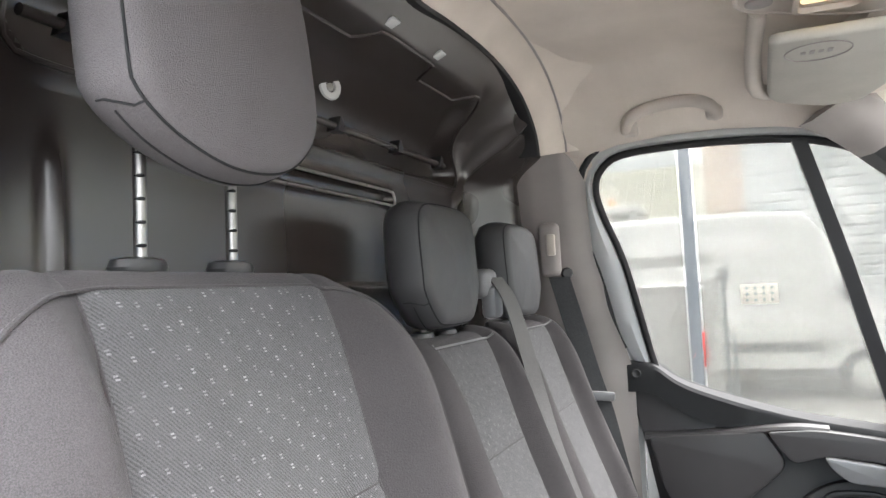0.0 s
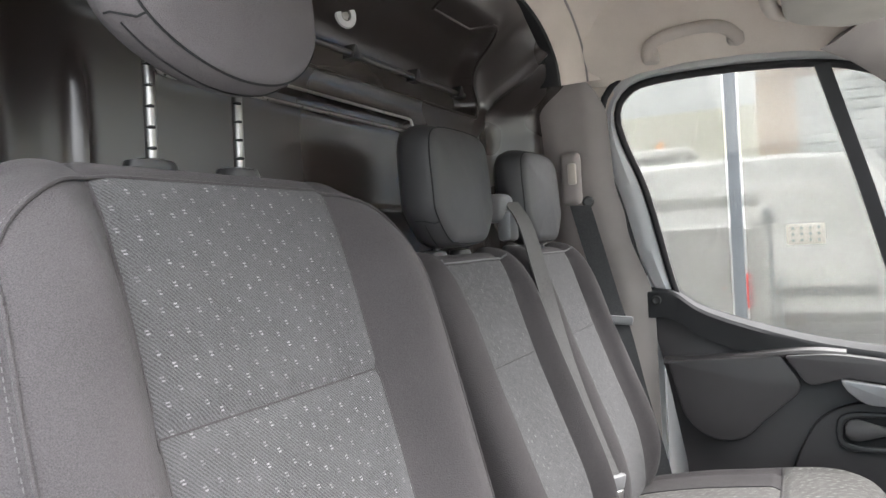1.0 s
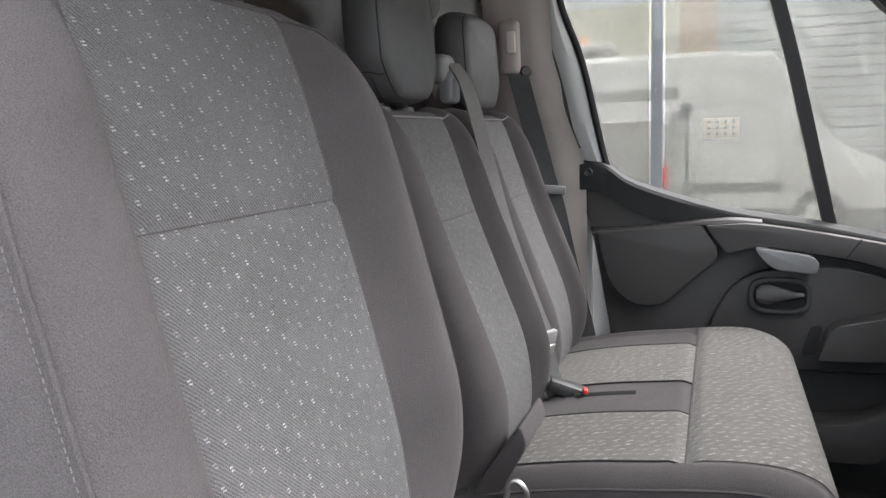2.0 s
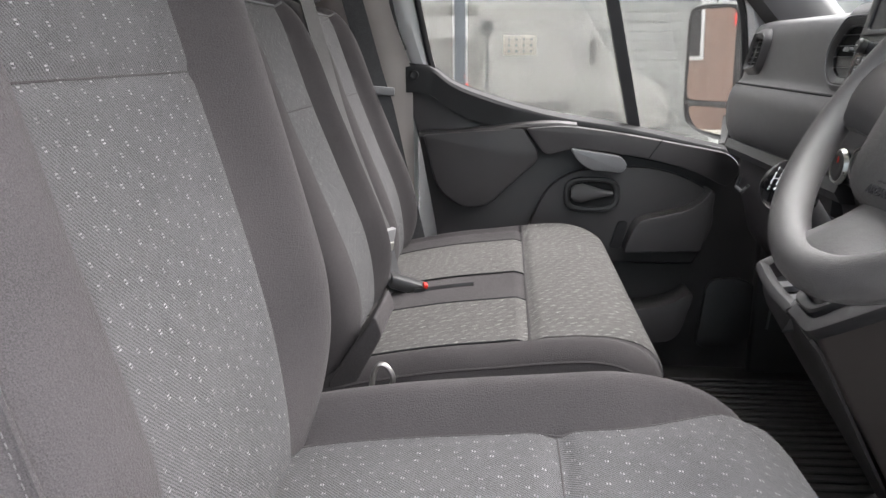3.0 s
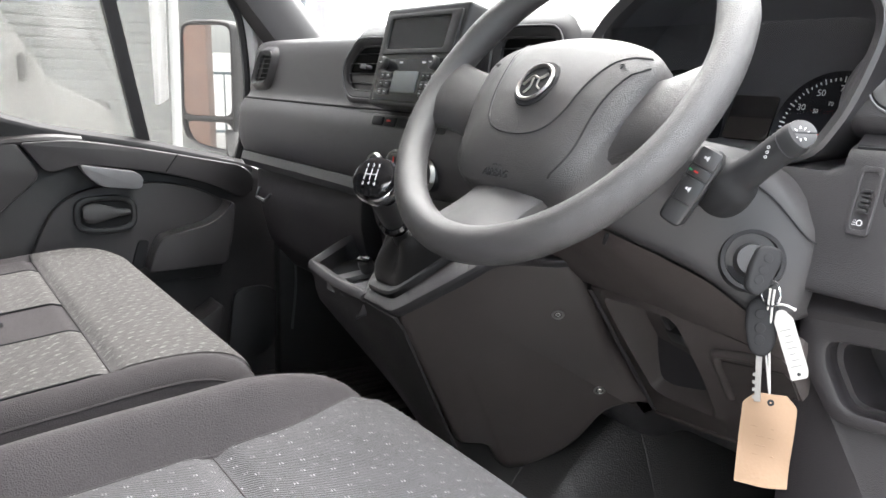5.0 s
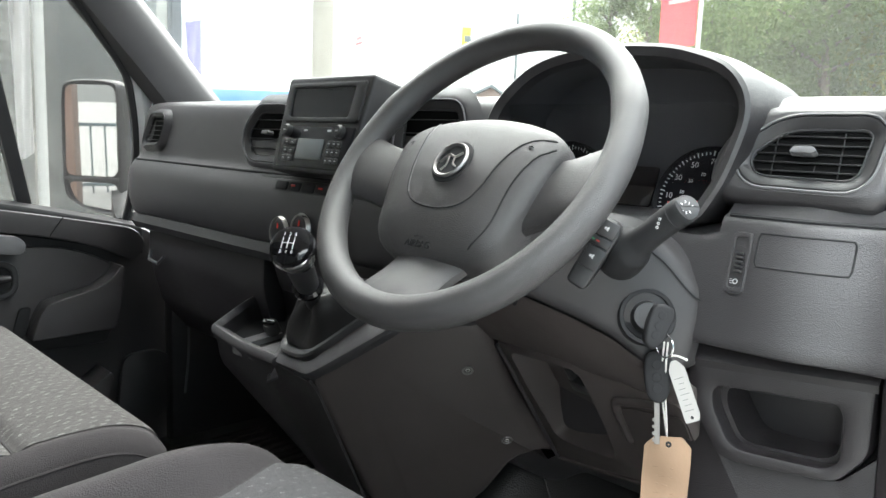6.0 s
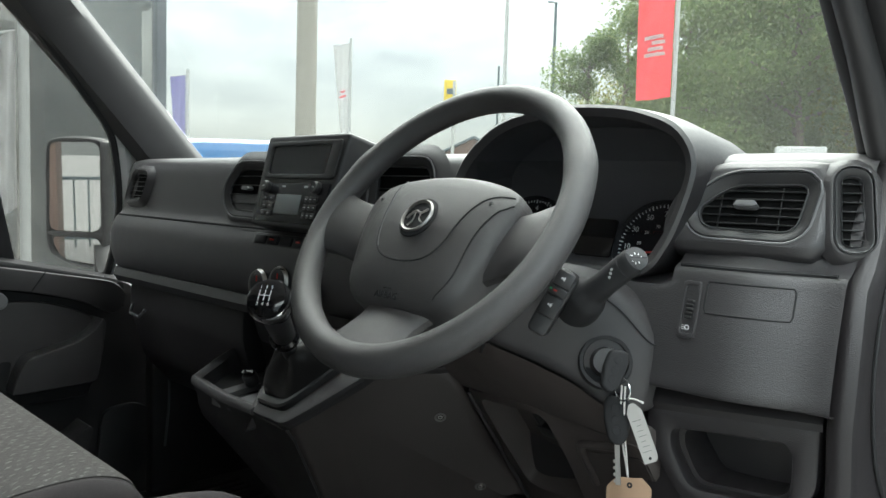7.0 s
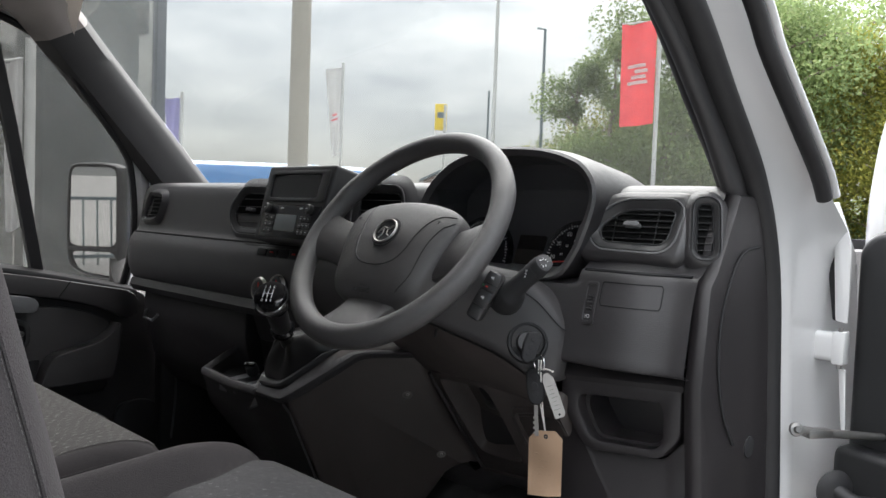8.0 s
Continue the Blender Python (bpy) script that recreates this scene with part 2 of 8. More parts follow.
def dash_cloth(name, ground, ground2, mark, streaks=False):
    """Grey twill with scattered pairs of small light woven dashes, mapped in metres."""
    N = Nodes(name)
    sep = N.n.new("ShaderNodeSeparateXYZ")
    N.l.new(N.co.outputs["UV"], sep.inputs[0])
    U, V = sep.outputs[0], sep.outputs[1]
    cu = N.math("DIVIDE", U, 0.0168)
    col = N.math("FLOOR", cu)
    odd = N.math("MODULO", N.math("ABSOLUTE", col), 2.0)

    def chance(a, b):
        x, c = N.n.new("ShaderNodeTexWhiteNoise"), N.n.new("ShaderNodeCombineXYZ")
        x.noise_dimensions = "3D"
        for k, v in enumerate((a, b, 0.37)):
            if hasattr(v, "links"):
                N.l.new(v, c.inputs[k])
            else:
                c.inputs[k].default_value = v
        N.l.new(c.outputs[0], x.inputs["Vector"])
        return x.outputs["Value"]
    cv = N.math("ADD", N.math("DIVIDE", V, 0.0185), N.math("ADD", N.math("MULTIPLY", odd, 0.5), N.math("MULTIPLY", chance(col, 3.0), 0.45)))
    row = N.math("FLOOR", cv)
    slip = N.math("MULTIPLY_ADD", chance(col, row), 0.44, -0.22)
    drop = N.math("MULTIPLY_ADD", chance(row, col), 0.36, -0.18)
    fu, fv = N.math("ADD", N.math("FRACT", cu), slip), N.math("ADD", N.math("FRACT", cv), drop)

    def box(x, a, b):
        return N.math("MULTIPLY", N.math("GREATER_THAN", x, a), N.math("LESS_THAN", x, b))
    spots = ((0.36, 0.45, 0.25, 0.62), (0.58, 0.67, 0.42, 0.85)) if streaks else ((0.39, 0.59, 0.55, 0.62), (0.44, 0.64, 0.41, 0.48))
    upper, lower = (N.math("MULTIPLY", box(fu, a, b), box(fv, c, d)) for a, b, c, d in spots)
    rub = N.span(N.noise(160, 2), 0.35, 0.6, 0.25, 1.0)
    m = N.math("MULTIPLY", N.math("MAXIMUM", upper, lower), N.math("MULTIPLY", rub, N.span(chance(col, N.math("ADD", row, 0.5)), 0.0, 1.0, 0.45, 1.0)))
    tw = N.n.new("ShaderNodeTexWave")
    tw.wave_type, tw.bands_direction = "BANDS", "DIAGONAL"
    tw.inputs["Scale"].default_value, tw.inputs["Distortion"].default_value = 165, 1.4
    N.l.new(N.co.outputs["UV"], tw.inputs["Vector"])
    fine, mid, big = N.noise(1300, 2), N.noise(45, 3), N.noise(7, 4)
    c = N.mix(tw.outputs["Fac"], ground, ground2)
    c = N.mix(N.span(fine, 0.38, 0.68, 0, 0.6), c, tuple(1.9 * k for k in ground2))
    c = N.mix(N.span(mid, 0.42, 0.72, 0, 0.22), c, tuple(1.5 * k for k in ground2))
    c = N.mix(N.span(big, 0.45, 0.75, 0, 0.35), c, tuple(1.35 * k for k in ground2))
    c = N.mix(m, c, mark)
    h = N.math("ADD", N.math("MULTIPLY", tw.outputs["Fac"], 0.6), N.math("ADD", fine, m))
    return N.bsdf(c, 0.9, height=h, bump=0.8, dist=0.0009, sheen=0.04, spec=0.15)


def paint(name, color, rough=0.25, coat=0.6):
    N = Nodes(name)
    big = N.noise(3, 4)
    c = N.mix(N.span(big, 0.35, 0.7, 0, 1), tuple(0.97 * k for k in color), color)
    return N.bsdf(c, N.span(N.noise(6, 3), 0.3, 0.7, rough - 0.01, rough + 0.02), coat=coat)


def metal(name, color, rough=0.25):
    N = Nodes(name)
    return N.bsdf(color, N.span(N.noise(120, 4), 0.3, 0.7, rough - 0.07, rough + 0.1), metal=1.0)


def glass(name, tint=(0.96, 0.98, 0.97), gloss=1.0, veil=0.0):
    """A clear pane: light goes straight through, with a Fresnel gloss and a thin veil in place of glare."""
    N = Nodes(name)
    t, g, m, f = (N.n.new("ShaderNodeBsdfTransparent"), N.n.new("ShaderNodeBsdfGlossy"), N.n.new("ShaderNodeMixShader"), N.n.new("ShaderNodeFresnel"))
    t.inputs["Color"].default_value = (*tint, 1)
    g.inputs["Roughness"].default_value = 0.02
    f.inputs["IOR"].default_value = 1.45
    N.l.new(N.math("MINIMUM", N.math("MULTIPLY", f.outputs[0], gloss), 0.09), m.inputs[0])
    body = t.outputs[0]
    # Pale translucent mix paints the haze of reflections over the view.
    if veil:
        d, k = N.n.new("ShaderNodeBsdfTranslucent"), N.n.new("ShaderNodeMixShader")
        d.inputs["Color"].default_value = (0.8, 0.8, 0.78, 1)
        N.l.new(N.span(N.noise(3.0, 4), 0.3, 0.7, veil * 0.75, veil * 1.25), k.inputs[0])
        N.l.new(t.outputs[0], k.inputs[1])
        N.l.new(d.outputs[0], k.inputs[2])
        body = k.outputs[0]
    N.l.new(body, m.inputs[1])
    N.l.new(g.outputs[0], m.inputs[2])
    N.l.new(m.outputs[0], N.out.inputs[0])
    return N.mat


def glow(name, color, strength):
    N = Nodes(name)
    e = N.n.new("ShaderNodeEmission")
    e.inputs[0].default_value, e.inputs[1].default_value = (*color, 1), strength
    N.l.new(e.outputs[0], N.out.inputs[0])
    return N.mat


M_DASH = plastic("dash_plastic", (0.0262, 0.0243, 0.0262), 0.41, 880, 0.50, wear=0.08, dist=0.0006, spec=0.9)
# Darkened copy of M_DASH puts the low panels' shade into their colour.
M_DASH_SHADED = plastic("shaded_dash_plastic", (0.0180, 0.0158, 0.0170), 0.40, 900, 0.5, spec=0.55)
M_KNEE = plastic("console_side_plastic", (0.063, 0.0530, 0.0502), 0.46, 900, 0.3, spec=0.4)
M_BLACK = plastic("black_plastic", (0.032, 0.0315, 0.0325), 0.36, 1200, 0.15, spec=0.45)
M_GLOSS = plastic("gloss_black_plastic", (0.008, 0.008, 0.009), 0.08, 1500, 0.0)
M_DARK = plastic("matt_dark_plastic", (0.024, 0.024, 0.0255), 0.7, 900, 0.2, spec=0.2)
M_TRIM = plastic("satin_grey_trim", (0.16, 0.16, 0.165), 0.32, 1500, 0.05)
M_WHEEL = leather("wheel_grained_plastic", (0.046, 0.0438, 0.0445), 0.41, 600, 0.38, 0.0008, 0.75)
M_CARD = plastic("door_card_plastic", (0.047, 0.0435, 0.0445), 0.40, 1000, 0.35, dist=0.0007)
M_CARD_UP = plastic("door_card_upper_plastic", (0.085, 0.081, 0.082), 0.38, 800, 0.4, dist=0.0008)
M_TRIM_DARK = plastic("dark_satin_trim", (0.060, 0.060, 0.062), 0.30, 1500, 0.05)
M_COWL = plastic("matt_instrument_cowl", (0.055, 0.055, 0.060), 0.5, 1200, 0.2, spec=0.5)
M_HOLLOW = plastic("unlit_duct_plastic", (0.006, 0.006, 0.006), 0.8, 900, 0.1, spec=0.1)
M_DOOR_BLACK = plastic("black_door_plastic", (0.013, 0.0132, 0.0140), 0.45, 900, 0.3, spec=0.35)
M_RUBBER = plastic("seal_rubber", (0.0135, 0.0130, 0.0142), 0.6, 300, 0.1)
M_MAT = plastic("floor_rubber", (0.036, 0.0342, 0.0335), 0.50, 420, 0.8, dist=0.0012)
M_STIPPLE = plastic("stippled_rubber", (0.034, 0.0322, 0.0315), 0.50, 380, 0.5, dist=0.0012, spec=0.45)
M_CLOTH = cloth("dark_seat_cloth", (0.031, 0.0284, 0.0294), (0.054, 0.0493, 0.0508), weave=1200, bump=0.8)
M_CLOTH_GREY = cloth("grey_seat_cloth", (0.10, 0.098, 0.10), (0.16, 0.157, 0.16))
M_HEADREST = cloth("grey_headrest_cloth", (0.092, 0.084, 0.088), (0.128, 0.117, 0.122), weave=1500, bump=0.8)
M_HEADREST_LOW = plastic("smooth_dark_vinyl", (0.052, 0.0515, 0.0535), 0.52, 700, 0.25, wear=0.06, spec=0.4)
M_DASHES = dash_cloth("patterned_seat_cloth", (0.0245, 0.0242, 0.0255), (0.068, 0.067, 0.069), (0.25, 0.247, 0.252))
# Dusty brown bench copy of M_DASHES, lightened to make up for missing light.
M_DASHES_DUSTY_LIT = dash_cloth("dusty_brightened_cloth", (0.033, 0.0315, 0.0308), (0.081, 0.0775, 0.075), (0.30, 0.293, 0.285), streaks=True)
M_STITCH = cloth("pale_thread", (0.065, 0.06, 0.062), (0.10, 0.094, 0.096))
M_LINING = cloth("cream_headlining", (0.60, 0.525, 0.462), (0.68, 0.605, 0.54), weave=900, bump=0.2, sheen=0.1)
M_VISOR = cloth("grey_vinyl_visor", (0.40, 0.38, 0.34), (0.47, 0.45, 0.41), weave=900, bump=0.2, sheen=0.0)
M_PILLAR = plastic("taupe_pillar_plastic", (0.295, 0.262, 0.250), 0.5, 900, 0.2)
M_CREAM = plastic("cream_plastic", (0.50, 0.442, 0.392), 0.45, 900, 0.1)
NS = Nodes("black_painted_bulkhead")
M_STEEL = NS.bsdf(NS.mix(NS.span(NS.noise(2.5, 3), 0.35, 0.7, 0, 1), (0.033, 0.0257, 0.0237), (0.042, 0.0335, 0.031)), NS.span(NS.noise(1.6, 2), 0.3, 0.7, 0.24, 0.31), height=NS.noise(900, 2), bump=0.03, dist=0.0004, spec=0.9)
M_WHITE = paint("white_body_paint", (0.56, 0.56, 0.56))
M_PILLAR_DARK = plastic("dark_pillar_plastic", (0.031, 0.0298, 0.0312), 0.5, 1200, 0.2)
M_SHROUD = plastic("smooth_shroud_plastic", (0.043, 0.0405, 0.0415), 0.44, 1600, 0.15)
M_SCREEN_BLACK = plastic("dark_display_glass", (0.011, 0.011, 0.013), 0.22, 1600, 0.0, spec=0.25)
M_SILVER = paint("light_grey_door_paint", (0.62, 0.62, 0.62), 0.3)
M_CHROME = metal("chrome", (0.85, 0.85, 0.86), 0.12)
M_BARE = metal("plain_steel", (0.55, 0.54, 0.52), 0.32)
M_BARE_DARK = metal("worn_dark_steel", (0.30, 0.29, 0.28), 0.42)
M_MIRROR = Nodes("mirror_glass").bsdf((0.88, 0.90, 0.90), 0.015, metal=1.0)
M_GLASS = glass("window_glass", (0.53, 0.53, 0.52), veil=0.008)
M_SCREEN = glass("windscreen_glass", (0.66, 0.67, 0.655), veil=0.009)
M_LCD = plastic("grey_display", (0.13, 0.145, 0.15), 0.25, 900, 0.0)
M_PRINT = plastic("white_print", (0.72, 0.72, 0.72), 0.5, 900, 0.0)
M_RED = plastic("red_plastic", (0.62, 0.03, 0.02), 0.4, 900, 0.0)
M_WEB = cloth("seat_belt_webbing", (0.030, 0.030, 0.032), (0.060, 0.060, 0.062), weave=700, sheen=0.15)
M_WEB_PALE = cloth("grey_belt_webbing", (0.060, 0.058, 0.058), (0.11, 0.107, 0.106), weave=700, sheen=0.05)
M_TAG = plastic("buff_card", (0.31, 0.203, 0.13), 0.8, 300, 0.2, 0.1)
M_LABEL = plastic("white_card", (0.33, 0.318, 0.30), 0.7, 300, 0.1, 0.05)
M_STRING = cloth("white_string", (0.6, 0.58, 0.54), (0.75, 0.73, 0.7))
M_LAMP = glow("warm_lamp", (1.0, 0.72, 0.38), 0.09)


# ---- cab structure ----
def smooth(a, b, x):
    t = min(1.0, max(0.0, (x - a) / (b - a)))
    return t * t * (3 - 2 * t)


FLOOR_Z = 0.70
floor = solo("floor", rbox((0.22, 0, FLOOR_Z - 0.02), (1.96, 1.74, 0.04), 0.006), M_MAT, "black rubber cab floor", "floor", kind="structure")


def floor_mat():
    f = thing("floor_mat", "black ribbed rubber floor mat in the passenger footwell", "floor mat", (0.44, 0.42, FLOOR_Z))
    part("base", rbox((0.44, 0.42, FLOOR_Z + 0.006), (0.76, 0.78, 0.012), 0.004), M_MAT, f)
    for i in range(22):
        part("rib", rbox((0.42, 0.09 + i * 0.031, FLOOR_Z + 0.015), (0.56, 0.012, 0.008), 0.003, 1), M_MAT, f)
    return f


floor_mat()
for sd_, nm in ((1, "kick_panel"), (-1, "kick_panel")):
    solo(nm, prism([(0.49, FLOOR_Z), (1.21, FLOOR_Z), (1.21, 1.48), (0.80, 1.48), (0.49, 1.24)], "y", sd_ * 0.815, sd_ * 0.86, 0.006), M_CARD, "dark plastic kick panel beside the footwell", "kick panel", kind="structure")

# toe board and front wall under the dashboard
solo("wall_front", merge(prism([(1.02, 0.70), (1.20, 1.0), (1.20, 1.5), (1.24, 1.5), (1.24, 0.66), (1.02, 0.66)], "y", -0.86, 0.86)), M_DARK, "dark front wall of the cab behind the dashboard", "wall", kind="structure")


def glass_y(z):
    return 1.25 - 0.25 * z


def headlining():
    """The roof lining: domed, turning down to the door seals, with a rolled band round the bulkhead."""
    seal = ((-0.60, 2.0), (-0.44, 1.985), (-0.372, 2.004), (-0.258, 2.014), (-0.138, 2.013), (-0.026, 2.004), (0.059, 1.988), (0.119, 1.960), (0.20, 1.905))

    def f(u, v):
        x, s = -0.60 + 0.80 * u, 2 * v - 1
        edge = float(np.interp(x, [p[0] for p in seal], [p[1] for p in seal]))
        y = (glass_y(edge) - 0.002) * s
        z = 2.185 - 0.035 * s * s - 0.085 * smooth(0.45, 1.0, u) ** 1.3
        z -= 0.012 * smooth(0.16, 0.10, u)
        return (x, y, z + (edge - z) * smooth(0.80, 1.0, abs(s)) ** 1.15)
    lining = thing("ceiling", "cream fabric headlining of the cab roof", "ceiling", (0, 0, 2.1), kind="structure")
    part("lining", sheet(f, 60, 80, thick=0.012), M_LINING, lining)
    half = [(0.0, 2.106), (0.12, 2.114), (0.25, 2.118), (0.36, 2.116), (0.45, 2.106), (0.53, 2.088), (0.59, 2.062), (0.635, 2.030), (0.655, 2.000), (0.662, 1.975)]
    line = [(-y, z) for y, z in half[:0:-1]] + half
    curve = resample(spline(line, 6), 120, closed=False)
    def strip(profile):
        """Carry a side view (x, distance outside the arch) along the arch."""
        loops = []
        for i, (y, z) in enumerate(curve):
            a, b = np.array(curve[max(0, i - 1)]), np.array(curve[min(len(curve) - 1, i + 1)])
            t = (b - a) / np.linalg.norm(b - a)
            loops.append([(x, y - t[1] * d, z + t[0] * d) for x, d in profile])
        return loops
    part("corner", sheet(lambda u, v: (-0.63 + 0.20 * u, glass_y(1.86 + 0.18 * v) + 0.003, 1.86 + (0.18 - 0.04 * u) * v), 6, 6, thick=0.003), M_LINING, lining)
    part("edge_trim", loft(strip(((-0.578, 0.0015), (-0.540, -0.0045), (-0.532, -0.0035), (-0.528, 0.003), (-0.578, 0.006)))), M_RUBBER, lining, "thin black edge trim round the bulkhead")
    part("lining_seam", loft(strip(((-0.4795, 0.046), (-0.4785, 0.0455), (-0.4755, 0.0485), (-0.4765, 0.053)))), M_PILLAR, lining, "stitched line along the lining band")
    part("rear_band", loft(strip(((-0.575, 0.004), (-0.535, 0.0), (-0.524, 0.004), (-0.517, 0.014), (-0.500, 0.034), (-0.474, 0.052), (-0.455, 0.058), (-0.446, 0.064), (-0.425, 0.074), (-0.38, 0.087), (-0.32, 0.097), (-0.26, 0.104), (-0.26, 0.12), (-0.575, 0.12)))), M_LINING, lining, "rolled cream band round the bulkhead")
    return lining


headlining()


def roof_shell():
    def f(u, v):
        x, s = -1.6 + 1.85 * u, 2 * v - 1
        return (x, 0.93 * s, 2.27 - 0.05 * s * s - 0.12 * smooth(0.8, 1, abs(s)) - 0.13 * smooth(0.8, 1.0, u))
    return solo("van_roof", sheet(f, 30, 40, thick=0.01), M_WHITE, "white painted steel van roof", "van roof", kind="structure")


roof_shell()


CLIPS = ((-0.016, 2.078), (0.166, 2.079))


def bulkhead():
    """The pressed black partition behind the seats: a forward-curling border, a long upper recess and swages."""
    b = thing("bulkhead", "black painted pressed steel bulkhead behind the seats", "bulkhead", (-0.7, 0, FLOOR_Z), kind="structure")

    def sd(y, z, cy, cz, hy, hz, r):
        qy, qz = abs(y - cy) - hy + r, abs(z - cz) - hz + r
        return math.hypot(max(qy, 0), max(qz, 0)) + min(max(qy, qz), 0) - r

    def f(u, v):
        y, z = -0.84 + 1.68 * u, FLOOR_Z + (2.135 - FLOOR_Z) * v
        x = -0.70
        d = sd(y, z, 0, 1.3, 0.74, 0.83, 0.26)
        up = smooth(1.55, 1.75, z)
        x += (0.17 * smooth(-0.16, 0.0, d)) * (0.35 + 0.65 * up)
        rec = sd(y + 0.85 * max(0.0, z - 1.935) * smooth(0.15, 0.40, y), z, 0.0, 1.985, 0.555, 0.078, 0.05)
        x -= 0.040 * smooth(0.006, -0.018, rec)
        x += 0.006 * math.exp(-((rec - 0.004) / 0.010) ** 2)
        low = sd(y, z, -0.08, 1.852, 0.31, 0.011, 0.01)
        x -= 0.014 * smooth(0.004, -0.008, low)
        x += 0.004 * math.exp(-((low - 0.003) / 0.004) ** 2)
        big = sd(y, z, 0.05, 1.50, 0.44, 0.20, 0.05)
        x += 0.006 * smooth(0.004, -0.008, big)
        ridge = y - float(np.interp(z, (1.86, 1.93, 2.00, 2.10), (0.545, 0.590, 0.612, 0.622)))
        x += 0.018 * math.exp(-(ridge / 0.012) ** 2) * smooth(1.85, 1.89, z)
        x -= 0.080 * smooth(0.56, 0.70, y) * smooth(2.0, 1.92, z)
        for cy in (-0.505, -0.66):
            x += 0.012 * math.exp(-((y - cy) / 0.010) ** 2) * smooth(1.86, 1.80, z)
        return (x, y, z)
    part("panel", sheet(f, 320, 300, thick=-0.004), M_STEEL, b)
    def on(y, z, off=0.002):
        p = f((y + 0.84) / 1.68, (z - FLOOR_Z) / (2.135 - FLOOR_Z))
        return (p[0] + off, y, z)
    edge = resample(rounded([(-0.56, 1.905), (0.56, 1.905), (0.555, 1.940), (0.45, 2.060), (0.40, 2.065), (0.38, 2.055), (0.20, 2.055), (0.18, 2.066), (-0.02, 2.066), (-0.04, 2.056), (-0.56, 2.056)], 0.03), 150)
    part("recess_edge", tube([on(y, z) for y, z in edge], 0.0032, 8, closed=True), M_STEEL, b, "rolled edge of the upper recess")
    slot = resample(rounded([(-0.40, 1.840), (0.232, 1.838), (0.232, 1.864), (-0.40, 1.866)], 0.012), 100)
    # Bright metal tube draws the highlight along the slot's edge.
    part("slot_edge", tube([on(y, z) for y, z in slot], 0.0026, 8, closed=True), M_BARE, b, "bright highlight line round the long slot")
    rail = [(-0.690, -0.545, 1.945), (-0.690, 0.47, 1.943)]
    part("rail", tube(rail, 0.006, 10), M_STEEL, b, "thin black rail across the recess")
    for y in (-0.49, -0.28, 0.02, 0.24, 0.44):
        m = aim((-0.690, y, 1.945), (1, 0, 0))
        part("rail_bracket", moved(merge(prism([(-0.013, -0.010), (0.013, -0.010), (0.004, 0.014), (-0.004, 0.014)], "z", -0.012, 0.010, 0.002)), m), M_BLACK, b)
    # washer and bolt
    w = aim((-0.722, 0.036, 2.012), (0.93, -0.36, 0))
    part("washer", moved(merge(hoop([(0.010, 0), (0.020, 0), (0.022, 0.003), (0.020, 0.006), (0.010, 0.006), (0.009, 0.003)], 28)), w @ Matrix.Translation((0, 0, 0.016))), M_SILVER, b, "pale grey washer")
    part("bolt", moved(merge(disc(0.008, 0.02, 6, 0.001)), w), M_BARE, b)
    for y, z in CLIPS:
        p = Vector(f((y + 0.84) / 1.68, (z - FLOOR_Z) / (2.135 - FLOOR_Z)))
        q = Vector(f((y + 0.84) / 1.68, (z - 0.02 - FLOOR_Z) / (2.135 - FLOOR_Z)))
        n = (p - q).cross(Vector((0, 1, 0))).normalized()
        n = n if n.x > 0 else -n
        part("clip_hole", moved(rbox((0, 0, 0.001), (0.026, 0.020, 0.005), 0.003, 2), aim(p, n)), M_WHITE, b, "square hole showing white paint behind")
    return b


bulkhead()

# rear edges of the lining over the bulkhead, and the left pillar trim with its belt slot
def pillar_trim(side):
    p = thing("pillar_trim", "taupe plastic door pillar trim with a belt slot", "pillar trim", (-0.52, side * 0.76, 1.0), kind="structure")
    dx = 0.0 if side > 0 else -0.35

    def surf(u, z):
        x = -0.635 + (0.186 + 0.018 * smooth(1.76, 1.66, z) + 0.052 * smooth(1.66, 1.44, z)) * u
        y = min(0.86, glass_y(z) - 0.012) - 0.020 * smooth(0, 0.35, u) * smooth(1.0, 0.72, u)
        return (x + dx, side * y, z)

    def f(u, v):
        top = 2.006 - 0.088 * max(0.0, (u - 0.58) / 0.42) ** 2.4 - 0.02 * max(0.0, (0.3 - u) / 0.3) ** 2
        return surf(u, 0.72 + (top - 0.72) * v)
    part("cover", sheet(f, 24, 50, thick=0.006 * side), M_PILLAR, p)
    slot = resample(rounded([(0.445, 1.70), (0.605, 1.70), (0.605, 1.925), (0.445, 1.925)], 0.012), 70)
    part("slot", tube([Vector(surf(u, z)) + Vector((0, -side * 0.0004, 0)) for u, z in slot], 0.0020, 8, closed=True), M_PILLAR, p)
    return p


pillar_trim(1)
pillar_trim(-1)

